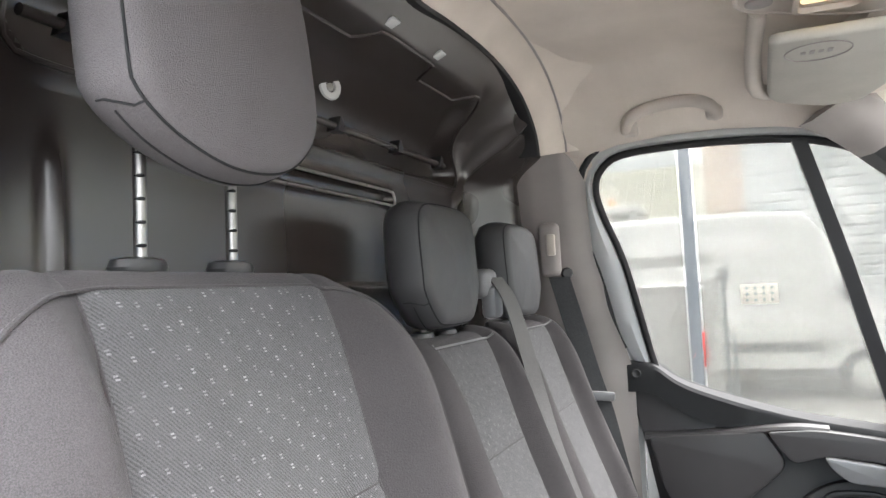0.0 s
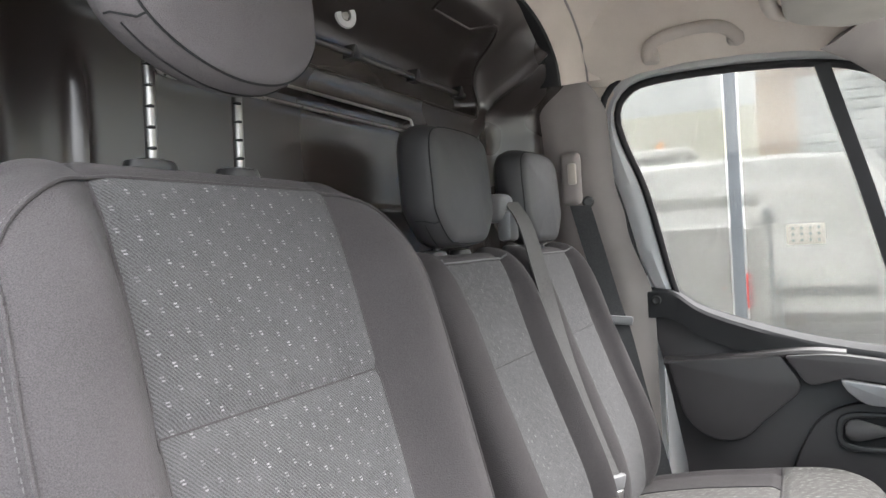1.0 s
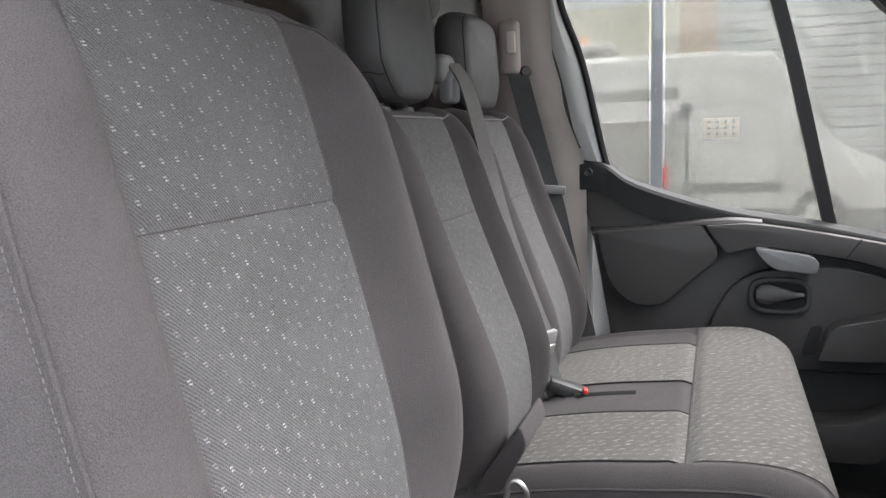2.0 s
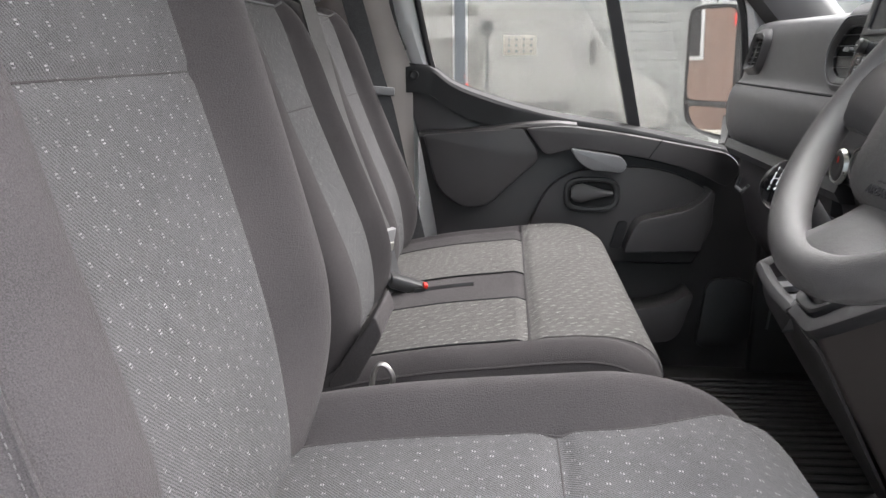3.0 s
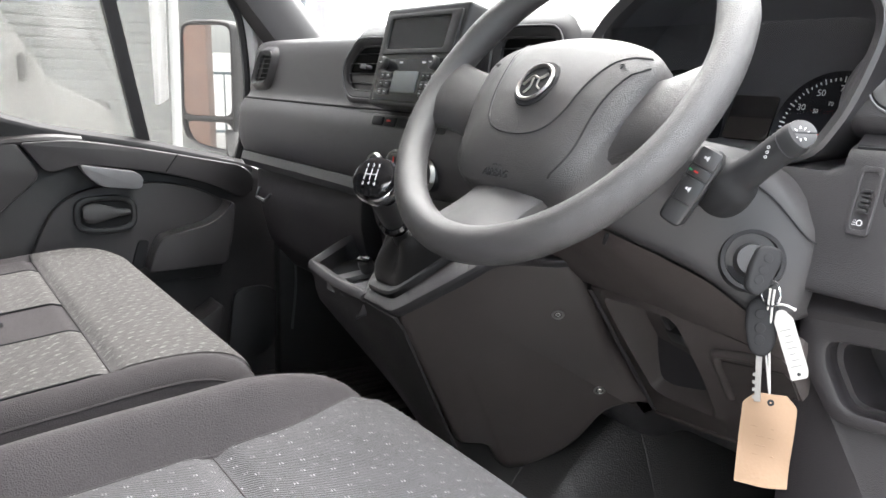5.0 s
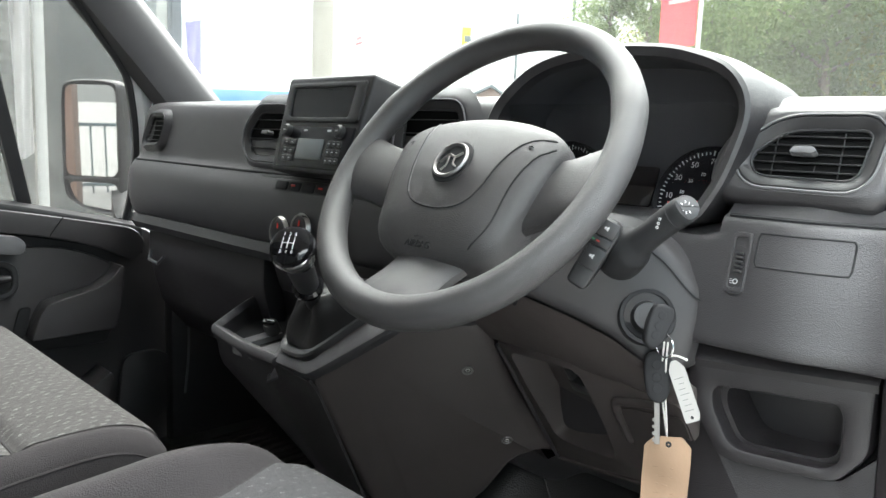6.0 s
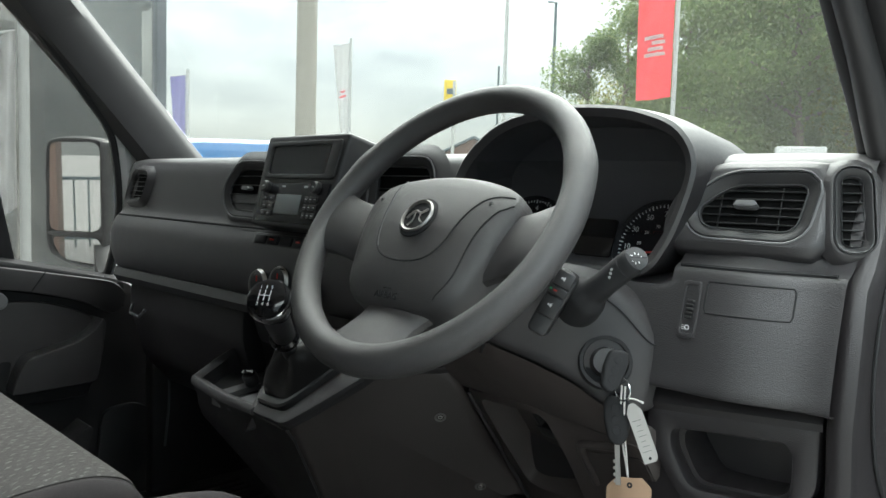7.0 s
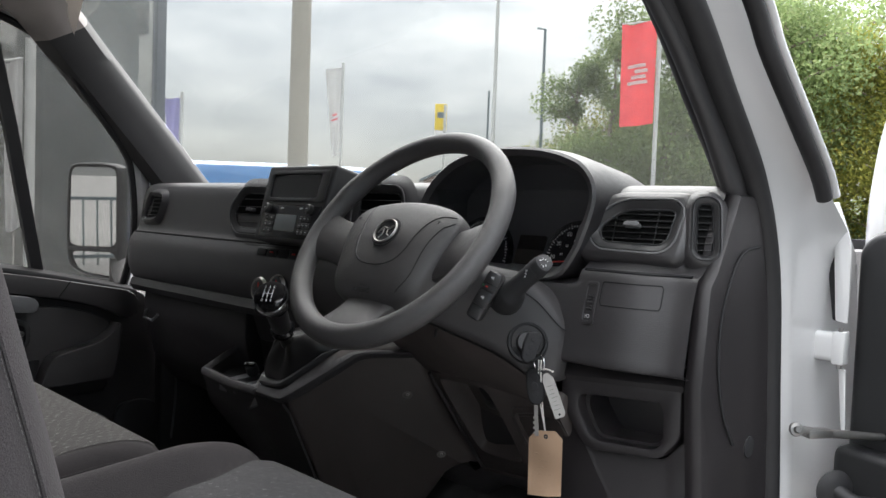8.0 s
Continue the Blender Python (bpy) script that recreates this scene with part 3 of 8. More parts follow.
# ---- body sides ----
def side_wall(side):
    """The outer skin behind the door, with the lower sill."""
    s = thing("side_wall", "white painted steel van side behind the door", "van side", (-1.0, side * 0.95, 0.7), kind="structure")
    part("rear_skin", prism([(-1.6, 0.45), (-0.62, 0.45), (-0.62, 2.05), (-0.70, 2.15), (-1.6, 2.15)], "y", side * 0.90, side * 0.96, 0.004), M_WHITE, s)
    part("sill", rbox((0.1, side * 0.90, 0.55), (1.5, 0.10, 0.22), 0.02), M_WHITE, s)
    if side > 0:
        part("door_post", loft([[(x, min(0.90, glass_y(z) + 0.03) + o, z) for x, o in ((-0.66, 0.0), (e, 0.0), (e, 0.02), (-0.66, 0.02))] for z, e in ((0.70, -0.38), (1.4, -0.37), (1.7, -0.418), (1.9, -0.468), (2.03, -0.468))]), M_WHITE, s, "white painted door post")
    part("roof_rail", rbox((-0.35, side * 0.83, 2.09), (1.05, 0.09, 0.10), 0.03, 3), M_LINING, s)
    return s


side_wall(1)
side_wall(-1)


WINDOW = [(-0.325, 1.470), (-0.374, 1.72), (-0.414, 1.842), (-0.424, 1.905), (-0.403, 1.947), (-0.348, 1.970), (-0.176, 1.974), (-0.005, 1.962), (0.085, 1.940), (0.162, 1.900),
          (0.257, 1.800), (0.326, 1.718), (0.372, 1.665), (0.402, 1.606), (0.430, 1.45), (0.420, 1.300), (0.395, 1.262), (0.285, 1.293), (0.166, 1.320), (-0.051, 1.362), (-0.161, 1.386), (-0.284, 1.425)]


def grown(pts, d):
    """The loop moved outwards by d; d is one number or a function of a point."""
    n, out = len(pts), []
    area = sum(pts[i][0] * pts[(i + 1) % n][1] - pts[(i + 1) % n][0] * pts[i][1] for i in range(n))
    sg = 1 if area > 0 else -1
    for i in range(n):
        a, b = np.array(pts[i - 1]), np.array(pts[(i + 1) % n])
        t = b - a
        t = t / np.linalg.norm(t)
        k = d(pts[i]) if callable(d) else d
        out.append((pts[i][0] + sg * t[1] * k, pts[i][1] - sg * t[0] * k))
    return out


def on_glass(loop, off, side=1):
    return [(x, side * (glass_y(z) + off), z) for x, z in loop]


def skin(loops, side=1):
    return loft([on_glass(lp, off, side) for lp, off in loops], caps=False)


def left_door():
    d = thing("door_1", "closed passenger door with dark plastic card and side window", "door", (0.0, 0.88, 0.6), kind="structure")
    win = resample(spline(WINDOW, 5, True), 120)

    def wide(p):
        x, z = p
        rear = smooth(-0.15, -0.32, x) * smooth(1.93, 1.75, z)
        return 0.015 + 0.021 * smooth(1.42, 1.50, z) + 0.030 * rear * smooth(1.40, 1.6, z) + 0.02 * smooth(0.2, 0.4, x)
    outer = grown(win, wide)
    g1, g2 = grown(win, 0.004), grown(win, 0.011)
    part("window_gasket", skin([(grown(win, -0.004), 0.004), (grown(win, -0.004), -0.006), (g1, -0.010), (g2, -0.006), (g2, 0.010)]), M_RUBBER, d, "black rubber glass gasket")
    part("frame", skin([(g2, 0.004), (grown(win, 0.013), -0.004), (grown(win, lambda p: 0.45 * wide(p)), -0.012), (grown(win, lambda p: wide(p) - 0.010), -0.006), (outer, 0.006), (outer, 0.016), (g2, 0.016), (g2, 0.004)]), M_SILVER, d, "light grey painted window frame")
    around = [p for p in grown(win, lambda p: wide(p) + 0.004)]
    low = [i for i, p in enumerate(around) if p[1] < 1.50]
    around = (around[low[-1] + 1:] + around[:low[-1] + 1])
    around = [p for p in around if p[1] >= 1.50]
    part("door_seal", tube(on_glass(around, -0.008), 0.008, 8), M_RUBBER, d, "black rubber door seal")
    part("pane", loft([on_glass(win, 0.0), on_glass(win, 0.004)]), M_GLASS, d, "clear side window glass").visible_shadow = False
    part("window_divider", loft([[(x + a, glass_y(z) + o, z) for a, o in ((-0.015, -0.012), (0.015, -0.012), (0.015, 0.012), (-0.015, 0.012))] for x, z in ((0.010, 1.960), (0.085, 1.70), (0.183, 1.316))]), M_RUBBER, d, "black upright bar dividing the window")
    # outer skin under the window
    part("outer_skin", prism([(-0.42, 0.50), (0.62, 0.50), (0.60, 1.20), (0.44, 1.255), (-0.33, 1.42), (-0.42, 1.44)], "y", 0.935, 0.965, 0.01), M_WHITE, d)
    # card: base plate
    card = rounded([(-0.405, 1.45), (-0.385, 1.488), (-0.330, 1.478), (-0.255, 1.424), (-0.052, 1.360), (0.155, 1.324), (0.366, 1.278), (0.46, 1.262), (0.52, 1.10), (0.52, 0.69), (-0.42, 0.69), (-0.318, 1.03), (-0.365, 1.30)],
                   [0.02, 0.03, 0.05, 0.05, 0.2, 0.1, 0.1, 0.03, 0.05, 0.03, 0.03, 0.05, 0.05])
    part("card", prism(card, "y", 0.866, 0.90, 0.006), M_CARD, d)
    part("sill_rail", loft([[(x, 0.852 + a, z + b) for a, b in ((-0.002, -0.055), (-0.002, 0.004), (0.004, 0.012), (0.056, 0.020), (0.056, -0.02))] for x, z in spline([(-0.395, 1.475), (-0.335, 1.470), (-0.255, 1.418), (-0.052, 1.354), (0.155, 1.318), (0.366, 1.272), (0.43, 1.258)], 4)]), M_DARK, d)
    # ledge along the card, then the shaped rear panel, arm band and lower parts
    part("ledge", loft([[(x, y0 - a, z + b) for a, b in ((-0.03, 0.006), (0.0, 0.006), (0.013, 0.001), (0.017, -0.006), (0.013, -0.012), (-0.03, -0.014))] for x, y0, z in spline([(-0.362, 0.850, 1.318), (-0.25, 0.848, 1.325), (-0.105, 0.845, 1.341), (-0.03, 0.845, 1.345), (0.03, 0.849, 1.340)], 5)]), M_CARD, d, "worn ledge along the door card")
    rear = rounded([(-0.352, 1.318), (-0.102, 1.334), (-0.055, 1.262), (-0.150, 1.178), (-0.185, 1.140), (-0.255, 1.130), (-0.318, 1.178)], [0.01, 0.01, 0.03, 0.05, 0.05, 0.06, 0.05])
    part("rear_panel", prism(rear, "y", 0.826, 0.86, 0.006), M_CARD, d)
    band = rounded([(-0.096, 1.334), (0.0, 1.340), (0.10, 1.327), (0.20, 1.310), (0.40, 1.272), (0.43, 1.235), (0.40, 1.185), (0.33, 1.225), (0.22, 1.258), (0.10, 1.276), (0.02, 1.286), (-0.048, 1.266)], [0.01, 0.03, 0.05, 0.1, 0.03, 0.03, 0.05, 0.1, 0.1, 0.1, 0.03, 0.02])
    part("arm_band", prism(band, "y", 0.820, 0.86, 0.007), M_CARD, d)
    for x0, z0, x1, z1 in ((0.235, 1.305, 0.205, 1.262),):
        part("joint_line", tube([(x0, 0.8195, z0), (x1, 0.8195, z1)], 0.0015, 6), M_DARK, d)
    # plateau round the handle, standing in an arched hollow
    plateau = rounded([(-0.110, 0.99), (-0.078, 1.110), (-0.035, 1.190), (0.020, 1.224), (0.100, 1.238), (0.220, 1.236), (0.300, 1.214), (0.362, 1.178), (0.380, 1.100), (0.335, 0.99)], [0.01, 0.05, 0.05, 0.04, 0.05, 0.05, 0.05, 0.03, 0.05, 0.01])
    part("handle_panel", prism(plateau, "y", 0.838, 0.86, 0.007, 3), M_CARD, d, "raised panel round the inside handle")
    # pull cup
    cup = rounded([(0.012, 1.287), (0.135, 1.268), (0.150, 1.250), (0.142, 1.228), (0.060, 1.236), (0.030, 1.258)], 0.012)
    part("pull_cup", merge(prism(cup, "y", 0.792, 0.83, 0.008)), M_TRIM, d, "satin grey pull cup")
    # inside handle: rounded surround, dark bowl, lever
    def oval(a, b, n=32, e=0.62):
        return [(0.071 + a * math.copysign(abs(math.cos(t)) ** e, math.cos(t)), 1.168 + b * math.copysign(abs(math.sin(t)) ** e, math.sin(t))) for t in (2 * math.pi * i / n for i in range(n))]
    h = part("handle_surround", ring(oval(0.069, 0.044), oval(0.056, 0.032), "y", 0.826, 0.845, 0.004), M_BLACK, d, "gloss black oval handle surround")
    part("bowl", prism(oval(0.057, 0.033), "y", 0.8335, 0.840), M_DARK, h)
    part("lever", loft([[(x, 0.828 + 0.010 * math.cos(t), 1.172 + w * math.sin(t)) for t in (2 * math.pi * j / 10 for j in range(10))] for x, w in ((0.020, 0.012), (0.028, 0.022), (0.046, 0.025), (0.066, 0.019), (0.096, 0.010), (0.122, 0.006))]), M_CARD_UP, h, "satin grey lever")
    # arm rest pocket
    rest = [(0.150, 1.030), (0.168, 1.085), (0.185, 1.112), (0.300, 1.138), (0.338, 1.165), (0.352, 1.190), (0.362, 1.180), (0.352, 1.10), (0.338, 1.035)]
    part("arm_rest", prism(rounded(rest, [0.01, 0.02, 0.02, 0.04, 0.02, 0.006, 0.006, 0.03, 0.01]), "y", 0.785, 0.86, 0.014, 3), M_CARD, d)
    part("rest_shadow", prism(rounded([(0.120, 1.03), (0.14, 1.10), (0.165, 1.10), (0.150, 1.03)], 0.01), "y", 0.830, 0.86, 0.002), M_DARK, d)
    pocket = rounded([(-0.25, 0.905), (0.17, 0.885), (0.27, 0.900), (0.318, 0.935), (0.325, 0.92), (0.29, 0.80), (-0.25, 0.79)], [0.02, 0.03, 0.05, 0.01, 0.01, 0.04, 0.02])
    part("pocket", prism(pocket, "y", 0.772, 0.86, 0.006), M_CARD, d, "low door pocket")
    speaker = rounded([(0.355, 0.76), (0.375, 0.945), (0.46, 0.952), (0.51, 0.92), (0.50, 0.80), (0.46, 0.76)], 0.03)
    part("speaker_cover", prism(speaker, "y", 0.842, 0.86, 0.004), M_CARD, d)
    part("card_screw", moved(merge(lathe([(0.002, 0), (0.006, 0.0), (0.011, -0.002), (0.012, 0.001), (0.009, 0.003), (0.006, 0.001), (0.002, 0.001)], 18)), aim((-0.373, 0.848, 1.463), (0, -1, 0))), M_BLACK, d)
    part("lock_plate", rbox((0.34, 0.872, 1.288), (0.10, 0.018, 0.006), 0.002, 2, Euler((0, 0.2, 0)).to_matrix().to_4x4()), M_TRIM, d)
    return d


left_door()


def door_mirror():
    """Local x runs along the glass from its outer to its inner edge, y up, z out of the glass."""
    m = thing("door_mirror", "black door mirror with a main glass above a small one", "mirror", (0.42, 1.13, 1.28))
    k = aim((0.420, 1.128, 1.460), (-0.82, -0.57, -0.02))
    k = Matrix.Translation(k.translation) @ k.to_3x3().to_4x4()
    base = [(-0.092, -0.12), (-0.094, 0.02), (-0.090, 0.14), (-0.070, 0.172), (0.0, 0.178), (0.066, 0.172), (0.078, 0.15), (0.080, 0.0), (0.080, -0.13), (0.066, -0.176), (0.02, -0.182), (-0.055, -0.160)]
    lp = resample(spline(base, 5, True), 80)
    def lay(g, z):
        return [(x, y, z) for x, y in grown(lp, g)]
    part("housing", moved(loft([lay(-0.008, -0.006), lay(-0.007, 0.004), lay(-0.002, 0.008), lay(0.002, 0.003), lay(0.004, -0.03), lay(-0.01, -0.075), lay(-0.035, -0.10), lay(-0.06, -0.11)]), k), M_BLACK, m)
    def pane(pts):
        return prism(rounded(pts, 0.028), "z", 0.0, 0.0045)
    part("main_glass", moved(pane([(-0.086, -0.080), (0.072, -0.080), (0.072, 0.165), (-0.080, 0.165)]), k), M_MIRROR, m, "flat mirror glass", flat=True)
    part("lower_glass", moved(pane([(-0.084, -0.097), (0.072, -0.097), (0.064, -0.174), (-0.052, -0.158)]), k), M_MIRROR, m, "small wide-angle mirror glass", flat=True)
    part("split_bar", moved(rbox((-0.006, -0.0885, 0.004), (0.170, 0.011, 0.008), 0.003), k), M_BLACK, m)
    part("arm", loft([[(xx + a, yy, zz + b) for a, b in ((-0.03, -0.025), (-0.03, 0.025), (0.04, 0.025), (0.04, -0.025))] for xx, yy, zz in ((0.43, 0.93, 1.26), (0.45, 1.0, 1.27), (0.47, 1.07, 1.32))]), M_BLACK, m)
    return m


door_mirror()

# ---- windscreen, pillars and header ----
PILLAR = [(0.80, 0.845, 1.42), (0.625, 0.808, 1.578), (0.50, 0.802, 1.715), (0.385, 0.790, 1.835), (0.285, 0.762, 1.930), (0.190, 0.705, 2.005), (0.12, 0.64, 2.035)]


def a_pillar(side):
    p = thing("windscreen_pillar", "dark grey plastic windscreen pillar trim", "pillar", (0.62, side * 0.8, 1.55), kind="structure")
    line = spline(PILLAR, 6)[(0 if side > 0 else 3):]
    def sec(q, i, n):
        w = 0.030
        back = 0.115
        if side < 0:
            f = 0.25 + 0.75 * smooth(1.45, 1.62, q[2])
            return [(a, b, c) for a, b, c in spline([(q[0] - dx, -(q[1] + dy * f), q[2] + dz) for dx, dy, dz in ((0.0, 0.0, 0.0), (0.012, 0.004, -0.012), (0.045, 0.020, -0.034), (0.080, 0.038, -0.052), (0.084, 0.054, -0.054), (0.065, 0.060, -0.045), (0.02, 0.055, 0.02), (-0.01, 0.03, 0.02))], 3, True)]
        return [(q[0] - dx, side * (q[1] + dy), q[2] + dz) for dx, dy, dz in ((0.0, 0.0, 0.0), (0.012, -0.016, -0.012), (0.05, -0.022, -0.035), (back * 0.8, -0.004, -0.058), (back, 0.030, -0.060), (back * 0.9, 0.060, -0.05), (0.02, 0.06, 0.02), (-0.01, 0.03, 0.02))]
    cut = len(line) - 10
    part("cover", loft([sec(q, i, len(line)) for i, q in enumerate(line[:cut + 1])]), M_PILLAR_DARK, p)
    part("upper_cover", loft([sec(q, i, len(line)) for i, q in enumerate(line[cut:])]), M_PILLAR, p, "taupe upper end under the lining")
    return p


a_pillar(1)
a_pillar(-1)


def screen_point(u, v):
    line = spline(PILLAR, 6)
    i = (len(line) - 1) * v
    k = min(int(i), len(line) - 2)
    q = line[k] * (1 - (i - k)) + line[k + 1] * (i - k)
    s = 2 * u - 1
    bow = 0.13 * (1 - s * s)
    return (q[0] + bow + 0.008, s * (q[1] + 0.03), q[2] + 0.03 + 0.035 * (1 - s * s) * v)


ws = solo("windscreen", sheet(screen_point, 24, 24, thick=0.005), M_SCREEN, "clear laminated windscreen", "windscreen", kind="structure")
ws.visible_shadow = False
solo("screen_header", loft([[(0.11 + 0.13 * (1 - s * s) + dx, 0.68 * s, 2.045 + 0.035 * (1 - s * s) + dz) for dx, dz in ((-0.12, 0.0), (-0.02, -0.035), (0.05, -0.02), (0.05, 0.03), (-0.12, 0.06))] for s in np.linspace(-1, 1, 20)]), M_LINING, "cream header panel over the windscreen", "header", kind="structure")
solo("bonnet", sheet(lambda u, v: (0.95 + 0.75 * u, (2 * v - 1) * 0.86, 1.42 - 0.22 * u - 0.12 * u * u - 0.05 * (2 * v - 1) ** 4), 16, 20, thick=0.01), M_WHITE, "short white painted van bonnet", "bonnet", kind="structure")


# ---- seats ----
class Pad:
    """A stuffed pad swept along a side view of its middle line (x, z), with soft bolsters left and right of a flat middle."""

    def __init__(self, path, cy, half, flat, bulge, deep, lean=0.0, n=7, edge=0.80):
        self.P = spline(path, n)
        self.n, self.cy = len(self.P), cy
        self.half, self.flat, self.bulge, self.deep, self.edge = half, flat, bulge, deep, edge
        self.N = []
        for i in range(self.n):
            d = self.P[min(i + 1, self.n - 1)] - self.P[max(i - 1, 0)]
            d = d / np.linalg.norm(d)
            self.N.append(np.array((-d[1], d[0])) * (1 if lean >= 0 else -1))
        self.len = np.concatenate([[0], np.cumsum([np.linalg.norm(b - a) for a, b in zip(self.P, self.P[1:])])])
        self.grooves = []

    def groove(self, t, deep=0.006, wide=0.011):
        """A soft channel pulled in across the flat middle at t."""
        self.grooves.append((float(np.interp(t, np.linspace(0, 1, self.n), self.len)), deep, wide))

    def val(self, k, t):
        return k(t) if callable(k) else k

    def at(self, t, s, up=0.0):
        i = (self.n - 1) * t
        k = min(int(i), self.n - 2)
        f = i - k
        P, N = self.P[k] * (1 - f) + self.P[k + 1] * f, self.N[k] * (1 - f) + self.N[k + 1] * f
        h, fl, bu, dp = (self.val(q, t) for q in (self.half, self.flat, self.bulge, self.deep))
        a = abs(s)
        fs = fl / h
        lift = bu * smooth(fs * 0.96, min(fs + 0.45 * (1 - fs), 0.92), a)
        crease = -0.004 * math.exp(-((a - fs) / 0.025) ** 2)
        e = max(0.0, (a - self.edge) / (1 - self.edge))
        drop = 0.5 * dp * (1 - math.sqrt(max(0.0, 1 - e * e)))
        if self.grooves:
            here = self.len[k] * (1 - f) + self.len[k + 1] * f
            drop += sum(g * math.exp(-((here - l) / w) ** 2) for l, g, w in self.grooves) * (1 - smooth(fs - 0.01, fs + 0.03, a))
        q = P + N * (lift + crease - drop + up)
        return (q[0], self.cy + h * s, q[1])

    def back(self, t, s):
        i = (self.n - 1) * t
        k = min(int(i), self.n - 2)
        f = i - k
        P, N = self.P[k] * (1 - f) + self.P[k + 1] * f, self.N[k] * (1 - f) + self.N[k + 1] * f
        h, dp, bu = self.val(self.half, t), self.val(self.deep, t), self.val(self.bulge, t)
        e = max(0.0, (abs(s) - 0.8) / 0.2)
        q = P - N * (dp - 0.5 * dp * (1 - math.sqrt(max(0.0, 1 - e * e)))) + N * bu * 0.5 * e
        return (q[0], self.cy + h * s, q[1])

    def body(self, nt=60, ns=44):
        S = [-math.cos(math.pi * j / ns) for j in range(ns + 1)]
        S = [0.5 * a + 0.5 * (-1 + 2 * j / ns) for j, a in enumerate(S)]
        loops = []
        for i in range(nt + 1):
            t = i / nt
            loops.append([self.at(t, s) for s in S] + [self.back(t, s) for s in S[::-1][1:-1]])
        return loft(loops)

    def t_of(self, metres):
        return float(np.interp(metres, self.len, np.linspace(0, 1, self.n)))

    def insert(self, t0, t1, s0, s1, up=0.0016, nt=90, ns=20):
        """A thin cover over part of the pad, mapped in metres."""
        def uv(u, v):
            t, s = t0 + (t1 - t0) * u, s0 + (s1 - s0) * v
            return (self.val(self.half, t) * s + 3.0, float(np.interp(t, np.linspace(0, 1, self.n), self.len)) + 3.0)
        return sheet(lambda u, v: self.at(t0 + (t1 - t0) * u, s0 + (s1 - s0) * v, up), nt, ns, uv=uv)

    def seam(self, pts, r=0.0018, up=0.001):
        return tube([self.at(t, s, up) for t, s in pts], r, 6)


def flat_s(pad, t):
    return pad.val(pad.flat, t) / pad.val(pad.half, t)


def pad_cloth(pad, parent, t0, t1, seam_t, name="centre_panel", side=1.0):
    """The patterned middle of a pad, the seams along it, and one seam across."""
    def edge(t, k):
        return k * flat_s(pad, t)
    def uv(u, v):
        t = t0 + (t1 - t0) * u
        return (pad.val(pad.flat, t) * (2 * v - 1) + 3.0, float(np.interp(t, np.linspace(0, 1, pad.n), pad.len)) + 3.0)
    c = part(name, sheet(lambda u, v: pad.at(t0 + (t1 - t0) * u, edge(t0 + (t1 - t0) * u, 2 * v - 1), 0.0016), 130, 20, uv=uv), M_DASHES, parent, "grey twill cloth with pale woven dashes")
    for k in (-1, 1):
        part("seam", pad.seam([(t0 + (t1 - t0) * i / 40, edge(t0 + (t1 - t0) * i / 40, k)) for i in range(41)], 0.0016), M_CLOTH, parent)
    for st in seam_t:
        part("cross_seam", pad.seam([(st, edge(st, 2 * j / 16 - 1)) for j in range(17)], 0.0011, 0.0018), M_CLOTH, c)
    return c


def stitches(pad, pts, every=0.0055, length=0.0032, r=0.00045, up=0.0026):
    """A row of short pale stitches along points (t, s) of a pad."""
    P = [Vector(pad.at(t, s, up)) for t, s in pts]
    bms, acc = [], 0.0
    for a, b in zip(P, P[1:]):
        d = (b - a).length
        while acc < d:
            p = a.lerp(b, acc / d)
            q = p + (b - a).normalized() * length
            bms.append(tube([p, q], r, 5))
            acc += every
        acc -= d
    return merge(*bms)


